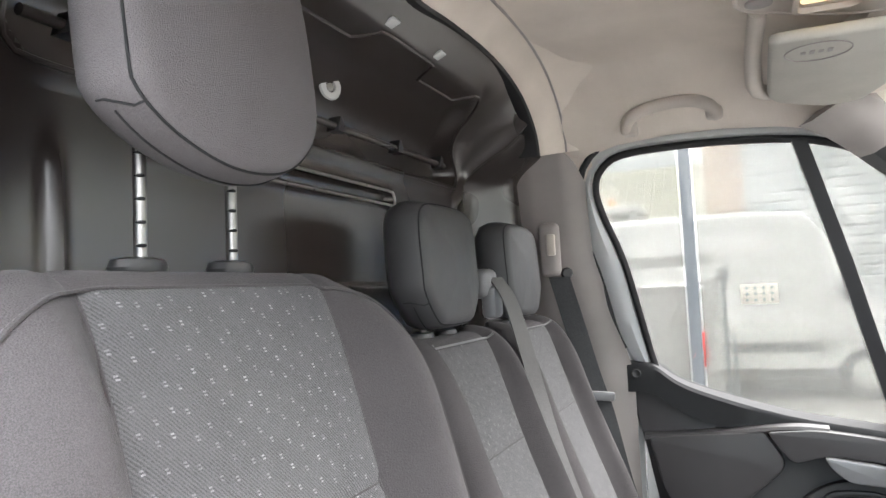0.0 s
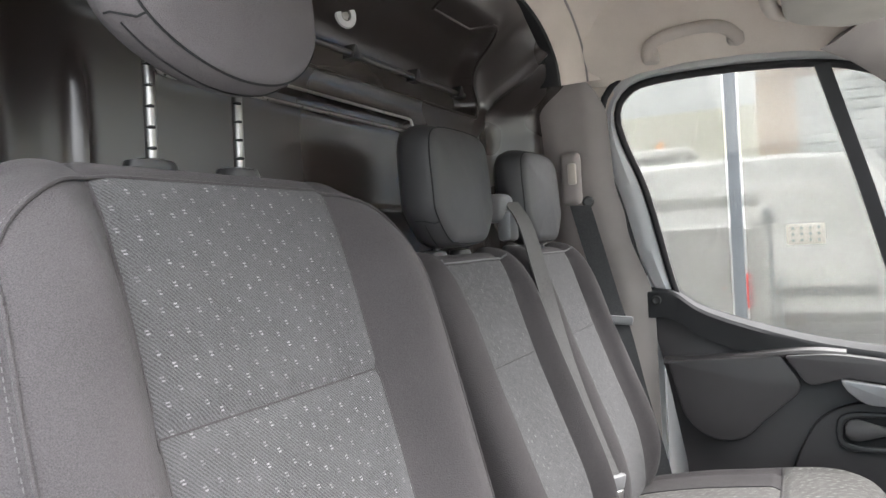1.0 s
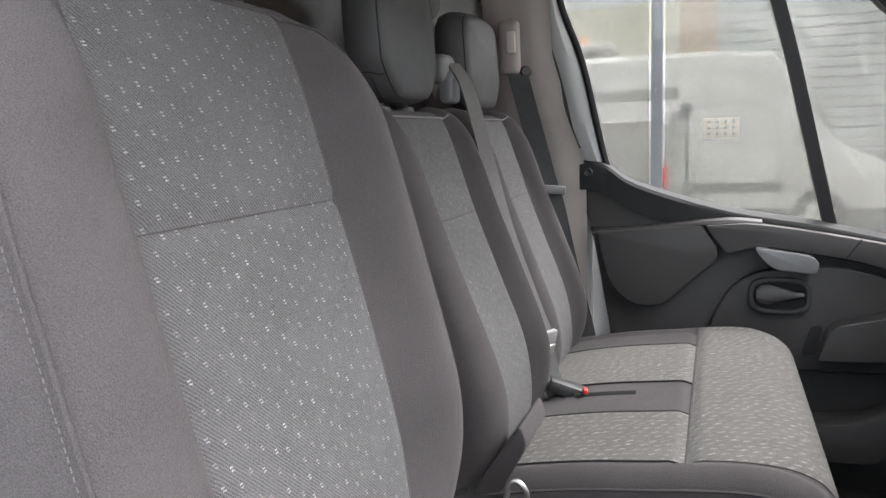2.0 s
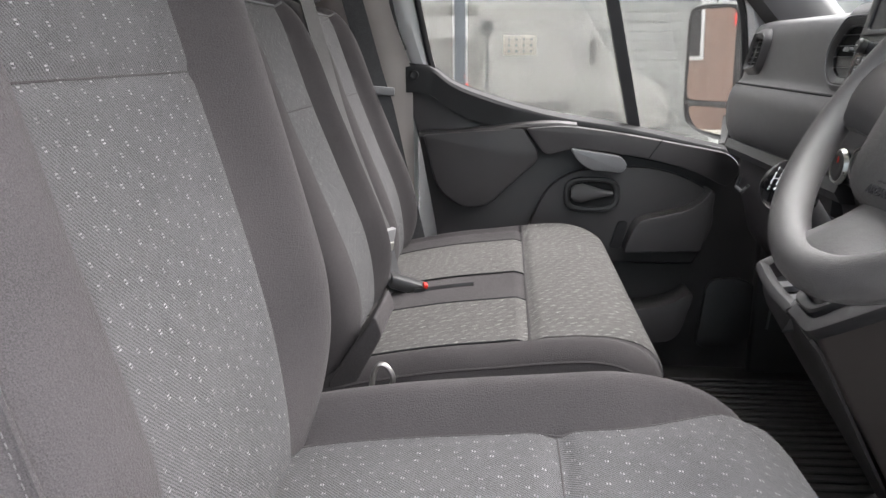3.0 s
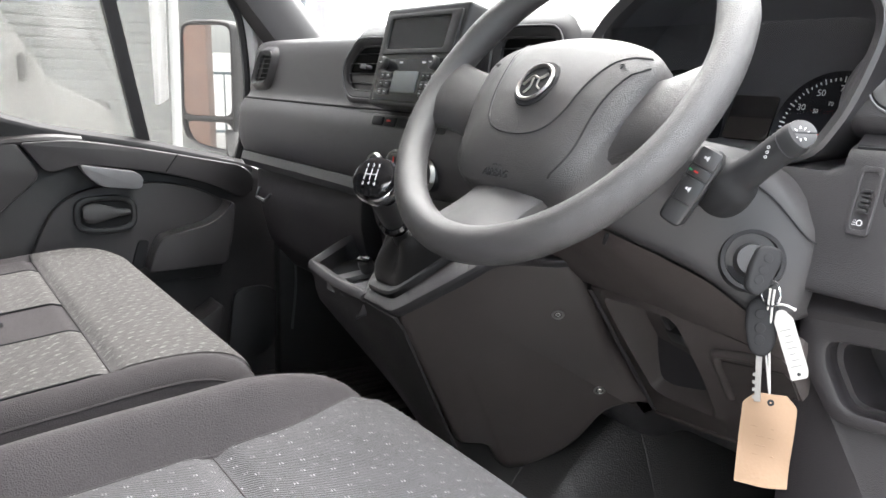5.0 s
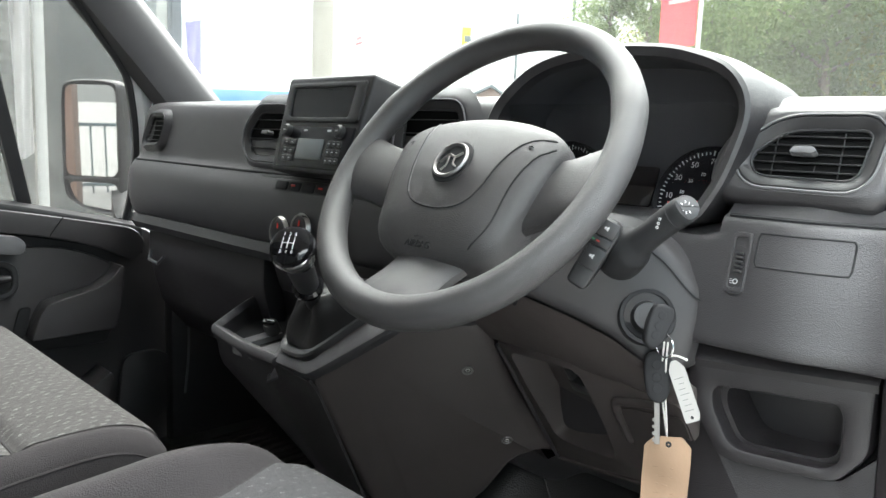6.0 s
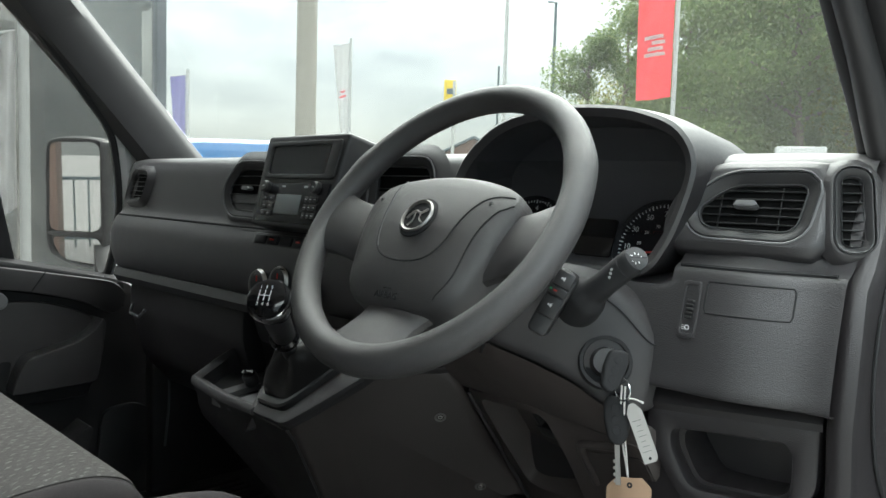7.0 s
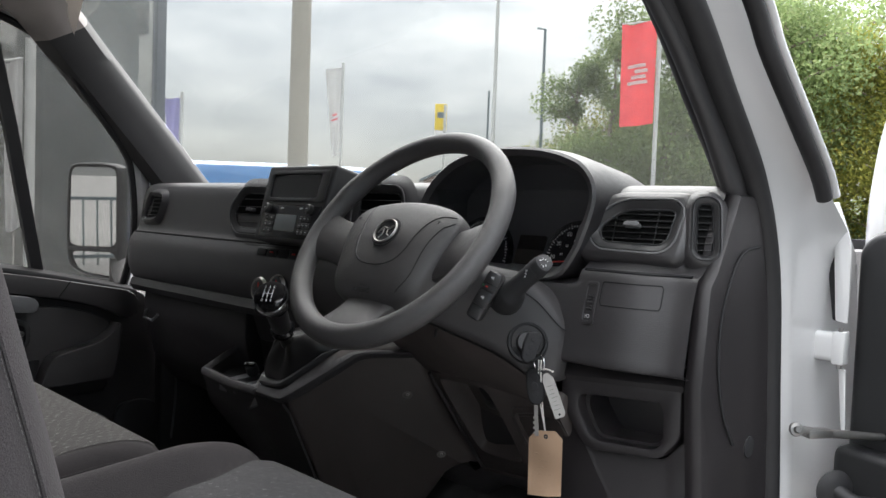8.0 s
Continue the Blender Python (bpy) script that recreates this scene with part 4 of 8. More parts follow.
def headrest(outline, front, deep, posts, post_x, post_z, lean=0.10, notches=True):
    """A head restraint on two posts; outline is its front face (y, z), front the x of that face at its foot."""
    cy = sum(posts) / 2
    h = thing("head_restraint", "dark grey cloth head restraint raised on two steel posts" if notches else "smooth dark grey head restraint low on the bench back", "head restraint", (post_x, cy, post_z), group="head restraints")
    lp = resample(spline(outline, 6, True), 96)
    z0 = min(z for y, z in lp)
    mid = [sum(p[i] for p in lp) / len(lp) for i in (0, 1)]

    def lay(k, dx):
        """The outline moved outwards by k, dx behind the front."""
        q = grown(lp, k) if k > -0.03 else [(mid[0] + (y - mid[0]) * (1 + k * 9), mid[1] + (z - mid[1]) * (1 + k * 9)) for y, z in grown(lp, -0.02)]
        return [(front - dx - lean * (z - z0), y, z) for y, z in q]
    part("cushion", loft([lay(-0.095, -0.013), lay(-0.07, -0.0125), lay(-0.04, -0.009), lay(-0.014, -0.0045), lay(-0.005, -0.001), lay(-0.0005, 0.004), lay(0.0035, 0.012), lay(0.007, 0.03), lay(0.007, deep * 0.62), lay(0.001, deep * 0.85), lay(-0.015, deep), lay(-0.05, deep + 0.006), lay(-0.09, deep + 0.008)]), M_HEADREST if notches else M_HEADREST_LOW, h)
    part("front_seam", tube(lay(0.0, 0.0045), 0.0013, 6, closed=True), M_DARK, h, "dark seam round the front panel")
    part("gusset_seam", tube([p for p in lay(0.0072, 0.028) if p[2] < z0 + 0.035], 0.0009, 6), M_DARK, h)
    for s in (-1, 1):
        side = [min((p for p in lay(k, d)), key=lambda p: abs(p[2] - z0 - 0.036) + (10 if (p[1] - mid[0]) * s < 0 else 0)) for k, d in ((0.0, 0.0045), (0.0045, 0.012), (0.0076, 0.03), (0.0076, deep * 0.6))]
        part("side_seam", tube(side, 0.0010, 6), M_DARK, h)
    top = mid[1]
    for y in posts:
        part("post", tube([(post_x, y, post_z - 0.02), (post_x + 0.004, y, top)], 0.0054, 14), M_BARE_DARK, h, "bright steel post")
        if notches:
            z = post_z + 0.022
            while z < z0 + 0.02:
                part("notch", rbox((post_x + 0.004, y - 0.0025, z), (0.0075, 0.006, 0.0028), 0.001, 1), M_DARK, h)
                z += 0.0185
        part("post_collar", moved(merge(lathe([(0.006, 0.0), (0.021, 0.0), (0.0225, 0.005), (0.020, 0.011), (0.012, 0.013), (0.006, 0.013)], 24)), Matrix.Translation((post_x - 0.002, y, post_z)) @ Matrix.Diagonal((0.8, 1.25, 1, 1))), M_BLACK, h)
    return h


SEAT_Y = -0.525


def driver_seat():
    s = thing("driver_seat", "dark cloth driver seat with patterned centre panels", "seat", (-0.12, SEAT_Y, FLOOR_Z))
    back = Pad([(-0.375, 1.03), (-0.358, 1.12), (-0.366, 1.20), (-0.386, 1.30), (-0.411, 1.40), (-0.437, 1.50), (-0.463, 1.60), (-0.482, 1.66), (-0.497, 1.690), (-0.522, 1.702), (-0.552, 1.695)], SEAT_Y,
               lambda t: 0.205 + 0.070 * smooth(0, 0.25, t) - 0.046 * smooth(0.50, 0.88, t) - 0.055 * smooth(0.86, 1.0, t) ** 1.5,
               lambda t: float(np.interp(t, (0.0, 0.1, 0.25, 0.4, 0.55, 0.7, 1.0), (0.110, 0.126, 0.146, 0.150, 0.147, 0.146, 0.148))), lambda t: 0.048 * smooth(0.03, 0.30, t) * (1 - smooth(0.56, 0.83, t)), lambda t: 0.13 - 0.06 * smooth(0.78, 1.0, t), lean=-1, edge=0.74)
    tz = lambda z: float(np.interp(z, [p[1] for p in back.P[:-10]], np.linspace(0, (back.n - 11) / (back.n - 1), back.n - 10)))
    back.groove(tz(1.503), 0.0035, 0.008)
    b = part("backrest", back.body(120, 60), M_CLOTH, s)
    pad_cloth(back, b, tz(1.06), tz(1.688), (tz(1.503),))
    top = [(tz(1.688), -1 + 2 * i / 40) for i in range(41)]
    out = [(tz(1.10 + 0.585 * smooth(0, 1, i / 30)), -0.93 + 0.0 * i) for i in range(31)]
    arc = [(tz(1.12 + 0.50 * i / 24), -0.945) for i in range(24)] + [(tz(1.62 + 0.068 * math.sin(math.pi / 2 * i / 12)), -0.945 + 0.405 * (1 - math.cos(math.pi / 2 * i / 12))) for i in range(13)]
    arc += [(tz(1.688), -0.54 + 1.08 * i / 24) for i in range(1, 25)]
    arc += [(tz(1.688 - 0.068 * (1 - math.cos(math.pi / 2 * i / 12))), 0.54 + 0.36 * math.sin(math.pi / 2 * i / 12)) for i in range(1, 13)] + [(tz(1.62 - 0.5 * i / 24), 0.90) for i in range(1, 25)]
    part("welt", tube([back.at(t, k, 0.0014) for t, k in arc], 0.0018, 6), M_CLOTH, b, "raised welt seam round the backrest")
    tagged(part("stitching", stitches(back, [(t, k * 1.015) for t, k in arc]), M_STITCH, b, "pale running stitches"), kind="stuff")
    cush = Pad([(-0.42, 1.085), (-0.36, 1.112), (-0.25, 1.128), (-0.10, 1.140), (-0.02, 1.146), (0.06, 1.145), (0.12, 1.130), (0.160, 1.098), (0.176, 1.045), (0.170, 0.985), (0.14, 0.93)], SEAT_Y,
               lambda t: 0.235 + 0.02 * smooth(0, 0.3, t) - 0.035 * smooth(0.6, 0.95, t), lambda t: 0.152 + 0.074 * smooth(0.38, 0.64, t), lambda t: 0.040 * smooth(0, 0.12, t) * (1 - 0.95 * smooth(0.38, 0.66, t)), 0.12, edge=0.76)
    cush.groove(float(np.interp(-0.088, [p[0] for p in cush.P[:48]], np.linspace(0, 47 / (cush.n - 1), 48))), 0.008, 0.013)
    k = part("cushion", cush.body(150, 56), M_CLOTH, s)
    tx = lambda x: float(np.interp(x, [p[0] for p in cush.P[:48]], np.linspace(0, 47 / (cush.n - 1), 48)))
    pad_cloth(cush, k, tx(-0.40), 0.90, (tx(-0.088),))
    part("base", prism(rounded([(-0.42, 1.0), (0.08, 1.0), (0.10, 0.92), (0.04, FLOOR_Z), (-0.36, FLOOR_Z), (-0.46, 0.9)], 0.03), "y", SEAT_Y - 0.20, SEAT_Y + 0.20, 0.01), M_DARK, s, "dark plastic seat base")
    part("recline_lever", tube(spline([(-0.302, SEAT_Y + 0.268, 1.118), (-0.297, SEAT_Y + 0.272, 1.148), (-0.287, SEAT_Y + 0.274, 1.158), (-0.275, SEAT_Y + 0.274, 1.142), (-0.282, SEAT_Y + 0.270, 1.112)], 5), 0.0035, 8), M_BARE_DARK, s, "bent dark steel recline lever")
    part("buckle_strap", tube(spline([(-0.33, SEAT_Y + 0.285, 1.04), (-0.31, SEAT_Y + 0.288, 1.085), (-0.285, SEAT_Y + 0.286, 1.10)], 5), 0.013, 8, flat=0.5), M_BLACK, s)
    part("latch_cover", rbox((-0.40, SEAT_Y + 0.262, 1.085), (0.045, 0.02, 0.055), 0.008), M_BLACK, s, "black hinge cover")
    return s, back


driver_seat()
headrest([(-0.560, 2.036), (-0.612, 2.020), (-0.622, 1.960), (-0.624, 1.850), (-0.618, 1.826), (-0.588, 1.804), (-0.546, 1.789), (-0.502, 1.783), (-0.452, 1.788), (-0.412, 1.806), (-0.384, 1.836), (-0.376, 1.880), (-0.379, 1.960), (-0.395, 2.012), (-0.44, 2.036)], -0.482, 0.062, (-0.554, -0.438), -0.553, 1.702)


def bench():
    s = thing("bench_seat", "grey cloth double passenger bench with two backrests", "bench seat", (-0.15, 0.325, FLOOR_Z))
    cy, hw = 0.325, 0.415
    cush = Pad([(-0.44, 1.050), (-0.36, 1.075), (-0.25, 1.095), (-0.15, 1.106), (-0.10, 1.112), (-0.03, 1.117), (0.03, 1.113), (0.072, 1.094), (0.092, 1.05), (0.088, 0.99), (0.07, 0.93)], cy,
               lambda t: hw - 0.03 * smooth(0.72, 1.0, t) ** 2, lambda t: 0.365, lambda t: 0.010 * (1 - smooth(0.5, 0.7, t)), 0.11, edge=0.86)
    cush.groove(float(np.interp(-0.106, [p[0] for p in cush.P[:46]], np.linspace(0, 45 / (cush.n - 1), 46))), 0.008, 0.012)
    k = part("cushion", cush.body(150, 80), M_CLOTH, s)
    tx = lambda x: float(np.interp(x, [p[0] for p in cush.P[:46]], np.linspace(0, 45 / (cush.n - 1), 46)))
    sy = lambda y: (y - cy) / hw
    for name, t0, t1, a, b in (("middle_panel", tx(-0.40), tx(-0.108), -0.035, 0.165), ("outer_panel", tx(-0.40), tx(-0.108), 0.325, 0.585)):
        part(name, cush.insert(t0, t1, sy(a), sy(b)), M_DASHES_DUSTY_LIT, k, "grey twill cloth with pale woven dashes")
        part("panel_seam", tube([cush.at(t0 + (t1 - t0) * i / 20, sy(a), 0.002) for i in range(21)], 0.0016, 6), M_DARK, k)
        part("panel_seam", tube([cush.at(t0 + (t1 - t0) * i / 20, sy(b), 0.002) for i in range(21)], 0.0016, 6), M_DARK, k)
    part("front_panel", cush.insert(tx(-0.104), 0.86, -0.86, 0.90, nt=100, ns=50), M_DASHES_DUSTY_LIT, k, "worn grey twill over the front of the bench")
    part("cross_crease", tube([cush.at(tx(-0.106), -0.86 + 1.76 * i / 40, 0.001) for i in range(41)], 0.0018, 6), M_CLOTH, k)
    part("side_welt", tube([cush.at(t, -0.985, 0.0) for t in np.linspace(0.08, 0.9, 60)], 0.0022, 6), M_CLOTH, k, "welt along the bench edge")
    part("buckle_slot", tube([cush.at(tx(x), sy(0.262), 0.001) for x in np.linspace(-0.31, -0.20, 8)], 0.006, 8, flat=0.5), M_DARK, k)
    part("pull_loop", tube([(-0.085, -0.080, 1.062), (-0.075, -0.100, 1.068), (-0.045, -0.100, 1.066), (-0.04, -0.080, 1.060)], 0.0035, 8), M_BARE, s, "bright metal release loop")
    prof = [(-0.395, 1.03), (-0.380, 1.10), (-0.392, 1.20), (-0.436, 1.32), (-0.478, 1.43), (-0.508, 1.52), (-0.528, 1.575), (-0.545, 1.600), (-0.575, 1.608), (-0.60, 1.60)]
    for y, h in ((0.115, 0.197), (0.525, 0.205)):
        b = Pad(prof, y, lambda t, h=h: h - 0.02 * smooth(0.55, 0.85, t) - 0.05 * smooth(0.85, 1.0, t) ** 1.4, lambda t: 0.118 + 0.008 * smooth(0.3, 0.8, t), lambda t: 0.034 * smooth(0, 0.2, t) * (1 - 0.6 * smooth(0.5, 0.85, t)), lambda t: 0.10 - 0.04 * smooth(0.8, 1, t), lean=-1, edge=0.72)
        o = part("backrest", b.body(64, 48), M_CLOTH, s)
        tz = lambda z: float(np.interp(z, [p[1] for p in b.P[:-10]], np.linspace(0, (b.n - 11) / (b.n - 1), b.n - 10)))
        pad_cloth(b, o, tz(1.05), tz(1.592), (tz(1.43),))
        part("welt", tube([b.at(tz(1.594), -0.75 + 1.5 * i / 24, 0.003) for i in range(25)], 0.002, 6), M_CLOTH_GREY, o)
    part("rear_shelf", rbox((-0.55, 0.32, 1.03), (0.30, 0.80, 0.05), 0.01), M_DARK, s)
    part("base", prism(rounded([(-0.5, 1.02), (0.03, 0.98), (0.02, 0.92), (-0.02, FLOOR_Z), (-0.46, FLOOR_Z)], 0.02), "y", -0.06, 0.71, 0.01), M_DARK, s, "dark bench base")
    part("corner_strap", prism(rounded([(-0.40, 1.05), (-0.325, 1.16), (-0.315, 1.13), (-0.37, 1.03)], 0.01), "y", -0.082, 0.05, 0.012, 3), M_CLOTH, s)
    return s


bench()
for cy, up in ((0.120, 0.004), (0.540, 0.0)):
    face = [(0.055, 0.190), (0.100, 0.180), (0.114, 0.150), (0.116, 0.085), (0.113, 0.052), (0.078, 0.012), (0.045, 0.003), (-0.045, 0.003), (-0.078, 0.012), (-0.113, 0.052), (-0.116, 0.085), (-0.114, 0.150), (-0.100, 0.180), (-0.055, 0.190)]
    headrest([(cy + y, 1.620 + up + z) for y, z in face], -0.540, 0.070, (cy - 0.045, cy + 0.055), -0.585, 1.604, lean=0.06, notches=False)


def ribbon(pts, width, across, thick=0.0014):
    """A flat strap along points; across gives its width's direction at each end."""
    P = spline(pts, 8)
    n = len(P)
    loops = []
    for i, p in enumerate(P):
        a = Vector(across[0]).lerp(Vector(across[1]), i / (n - 1)).normalized() * (width / 2)
        d = Vector(P[min(i + 1, n - 1)] - P[max(i - 1, 0)]).normalized()
        k = a.cross(d).normalized() * thick
        q = Vector(p)
        loops.append([q - a - k, q + a - k, q + a + k, q - a + k])
    return loft(loops)


def seat_belt_middle():
    b = thing("seat_belt", "pale grey seat belt running down the bench backrest", "seat belt", (-0.40, 0.33, 1.1), group="seat belts")
    part("guide", merge(rbox((-0.575, 0.338, 1.690), (0.05, 0.062, 0.055), 0.014, 3), rbox((-0.555, 0.338, 1.655), (0.03, 0.05, 0.06), 0.01, 2)), M_TRIM, b, "grey plastic belt guide")
    part("webbing", ribbon([(-0.548, 0.342, 1.70), (-0.520, 0.337, 1.655), (-0.492, 0.330, 1.56), (-0.450, 0.322, 1.40), (-0.405, 0.316, 1.27), (-0.374, 0.312, 1.19)], 0.040, ((0.35, 1, 0), (0.55, 0.85, 0))), M_WEB_PALE, b)
    t = part("tongue", rbox((-0.372, 0.314, 1.178), (0.012, 0.056, 0.030), 0.004, 2, Euler((0, 0.25, -0.5)).to_matrix().to_4x4()), M_TRIM, b, "grey belt tongue")
    part("tongue_plate", rbox((-0.366, 0.312, 1.148), (0.004, 0.026, 0.04), 0.001, 1, Euler((0, 0.25, -0.5)).to_matrix().to_4x4()), M_BARE, t)
    part("lower_webbing", ribbon([(-0.372, 0.310, 1.165), (-0.362, 0.300, 1.12), (-0.345, 0.28, 1.08)], 0.044, ((0.55, 0.85, 0), (0.6, 0.8, 0))), M_WEB, b)
    return b


def seat_belt_left():
    b = thing("seat_belt", "dark seat belt hanging from the door pillar", "seat belt", (-0.45, 0.72, 0.9), group="seat belts")
    a = part("anchor_cover", merge(rbox((-0.535, 0.728, 1.765), (0.05, 0.03, 0.125), 0.014, 3)), M_PILLAR, b, "taupe height adjuster")
    part("button", rbox((-0.528, 0.712, 1.775), (0.02, 0.012, 0.05), 0.004), M_CREAM, a)
    part("bolt", moved(merge(lathe([(0.004, 0), (0.013, 0), (0.014, 0.008), (0.010, 0.014), (0.004, 0.014)], 18)), aim((-0.503, 0.745, 1.708), (0.4, -1, 0))), M_BLACK, b)
    part("webbing", ribbon([(-0.515, 0.722, 1.700), (-0.487, 0.712, 1.60), (-0.452, 0.704, 1.47), (-0.430, 0.700, 1.40), (-0.40, 0.708, 1.25), (-0.365, 0.735, 1.08), (-0.34, 0.76, 0.90)], 0.048, ((0.9, 0.35, 0), (0.9, 0.35, 0))), M_WEB, b)
    part("tongue", merge(rbox((-0.432, 0.694, 1.432), (0.062, 0.014, 0.020), 0.004, 2, Euler((0, 0.1, 0.3)).to_matrix().to_4x4())), M_TRIM, b, "grey belt tongue")
    return b


seat_belt_middle()
seat_belt_left()


def buckle():
    b = thing("belt_buckle", "black belt buckle with a red release button", "buckle", (-0.30, 0.28, 1.07))
    m = Euler((0.0, 0.35, 0.25)).to_matrix().to_4x4()
    part("body", rbox((-0.325, 0.285, 1.092), (0.075, 0.040, 0.024), 0.006, 2, m), M_BLACK, b)
    part("button", rbox((-0.290, 0.262, 1.099), (0.008, 0.018, 0.008), 0.002, 2, m), M_RED, b, "red release button")
    part("stalk", tube([(-0.36, 0.275, 1.10), (-0.375, 0.27, 1.13), (-0.385, 0.275, 1.10)], 0.012, 8), M_BLACK, b)
    return b


buckle()


# ---- dashboard ----
PASSENGER = [(1.00, 1.46), (0.80, 1.535), (0.64, 1.572), (0.50, 1.580), (0.435, 1.574), (0.412, 1.556), (0.402, 1.515), (0.394, 1.465), (0.388, 1.450), (0.376, 1.438), (0.364, 1.412), (0.362, 1.365), (0.370, 1.330), (0.384, 1.312), (0.405, 1.306), (0.425, 1.290), (0.44, 1.22), (0.47, 1.12), (0.56, 1.0), (0.70, 0.92)]
DRIVER = [(1.00, 1.46), (0.80, 1.535), (0.66, 1.572), (0.54, 1.578), (0.480, 1.570), (0.458, 1.548), (0.438, 1.505), (0.424, 1.468), (0.412, 1.454), (0.398, 1.446), (0.391, 1.425), (0.381, 1.385), (0.374, 1.345), (0.371, 1.322), (0.378, 1.315), (0.410, 1.312), (0.46, 1.28), (0.50, 1.15), (0.56, 1.05), (0.70, 0.95)]


def dash_point(y, v):
    """A point of the dashboard's skin at y and v along its side view."""
    w = smooth(-0.30, -0.38, y)
    A, B = DASH_P, DASH_D
    q = len(A) - 1
    j = min(int(q * v), q - 1)
    f = q * v - j
    p = (A[j] * (1 - f) + A[j + 1] * f) * (1 - w) + (B[j] * (1 - f) + B[j + 1] * f) * w
    end = smooth(0.72, 0.84, abs(y))
    under = smooth(-0.352, -0.366, y) * smooth(-0.680, -0.664, y) * smooth(1.425, 1.445, p[1])
    p = (p[0] + under * max(0.0, 0.535 - p[0]), p[1])
    return (p[0] + 0.035 * end * end * (1 if y > 0 else 0.6), y, p[1])


DASH_P, DASH_D = spline(PASSENGER, 6), spline(DRIVER, 6)


def vent(parent, loop, base, normal, up, slats, uprights, trim=M_TRIM, knob=True, deep=0.0095, name="air_vent", panel=None):
    """A framed air vent; loop is its opening seen from the front, round the origin."""
    m = aim(base, normal, up)
    lp = resample(loop, 64)
    k = 0.62 if name == "side_vent" else 1.0
    def step(rows):
        return moved(loft([[(x, y, h) for x, y in grown(lp, g * k)] for g, h in rows], caps=False), m)
    skirt = step([(0.036, -0.013), (0.028, -0.0065), (0.0215, -0.0012), (0.0180, 0.0), (0.0168, 0.0002)])
    if panel:
        # the padded panel that carries the vent, with rounded edges
        edge, rim = resample(panel, 400), grown(lp, 0.0168)
        turn = [math.atan2(y, x) for x, y in edge]
        far = [edge[min(range(400), key=lambda j: abs((turn[j] - math.atan2(y, x) + math.pi) % (2 * math.pi) - math.pi))] for x, y in rim]
        rows = [(grown(far, 0.012), -0.026), (grown(far, 0.010), -0.010), (grown(far, 0.006), -0.004), (far, -0.0008)] + [([(a[0] + (b[0] - a[0]) * f, a[1] + (b[1] - a[1]) * f) for a, b in zip(far, rim)], 0.0) for f in (0.25, 0.5, 0.75)] + [(rim, 0.0002)]
        skirt = moved(loft([[(x, y, h) for x, y in lp2] for lp2, h in rows], caps=False), m)
    v = part(name, skirt, M_DASH, parent)
    part("trim_ring", step([(0.0170, -0.004), (0.0170, 0.0014), (0.0160, 0.0020), (0.0150, 0.0014), (0.0148, -0.004)]), trim, v, "thin satin trim line round the vent")
    part("inner_ring", step([(0.0150, -0.001), (0.0130, 0.0004), (0.0110, 0.0), (0.0035, -0.0048), (0.0020, -0.0062)]), M_BLACK, v, "sloping black surround")
    part("bezel", step([(0.0024, -0.010), (0.0024, -0.0052), (0.0014, -0.0044), (0.0004, -0.0052), (0.0, -deep)]), M_TRIM_DARK, v)
    part("backing", moved(prism(grown(lp, 0.004), "z", -deep - 0.003, -deep), m), M_HOLLOW, v)
    ys = [p[1] for p in lp]
    def width_at(y):
        xs = [a[0] + (b[0] - a[0]) * (y - a[1]) / (b[1] - a[1]) for a, b in zip(lp, lp[1:] + lp[:1]) if (a[1] - y) * (b[1] - y) <= 0 and a[1] != b[1]]
        return min(xs), max(xs)
    y0, y1 = min(ys), max(ys)
    for i in range(slats):
        y = y0 + (y1 - y0) * (i + 0.7) / (slats + 0.4)
        a, b = width_at(y)
        part("slat", moved(rbox(((a + b) / 2, y, -0.0066), (b - a, 0.0013, 0.0050), 0.0004, 1, Euler((0.25, 0, 0)).to_matrix().to_4x4()), m), M_BLACK, v)
    for x in uprights:
        part("upright", moved(rbox((x, (y0 + y1) / 2, -0.0078), (0.0010, (y1 - y0) * 0.94, 0.003), 0.0003, 1), m), M_BLACK, v)
    if knob:
        part("tab", moved(merge(prism(rounded([(-0.013, -0.003), (-0.009, 0.0035), (0.009, 0.0035), (0.013, -0.001), (0.009, -0.004)], 0.002), "z", -0.006, 0.007, 0.001)), m), M_TRIM, v, "grey thumb tab")
    return v


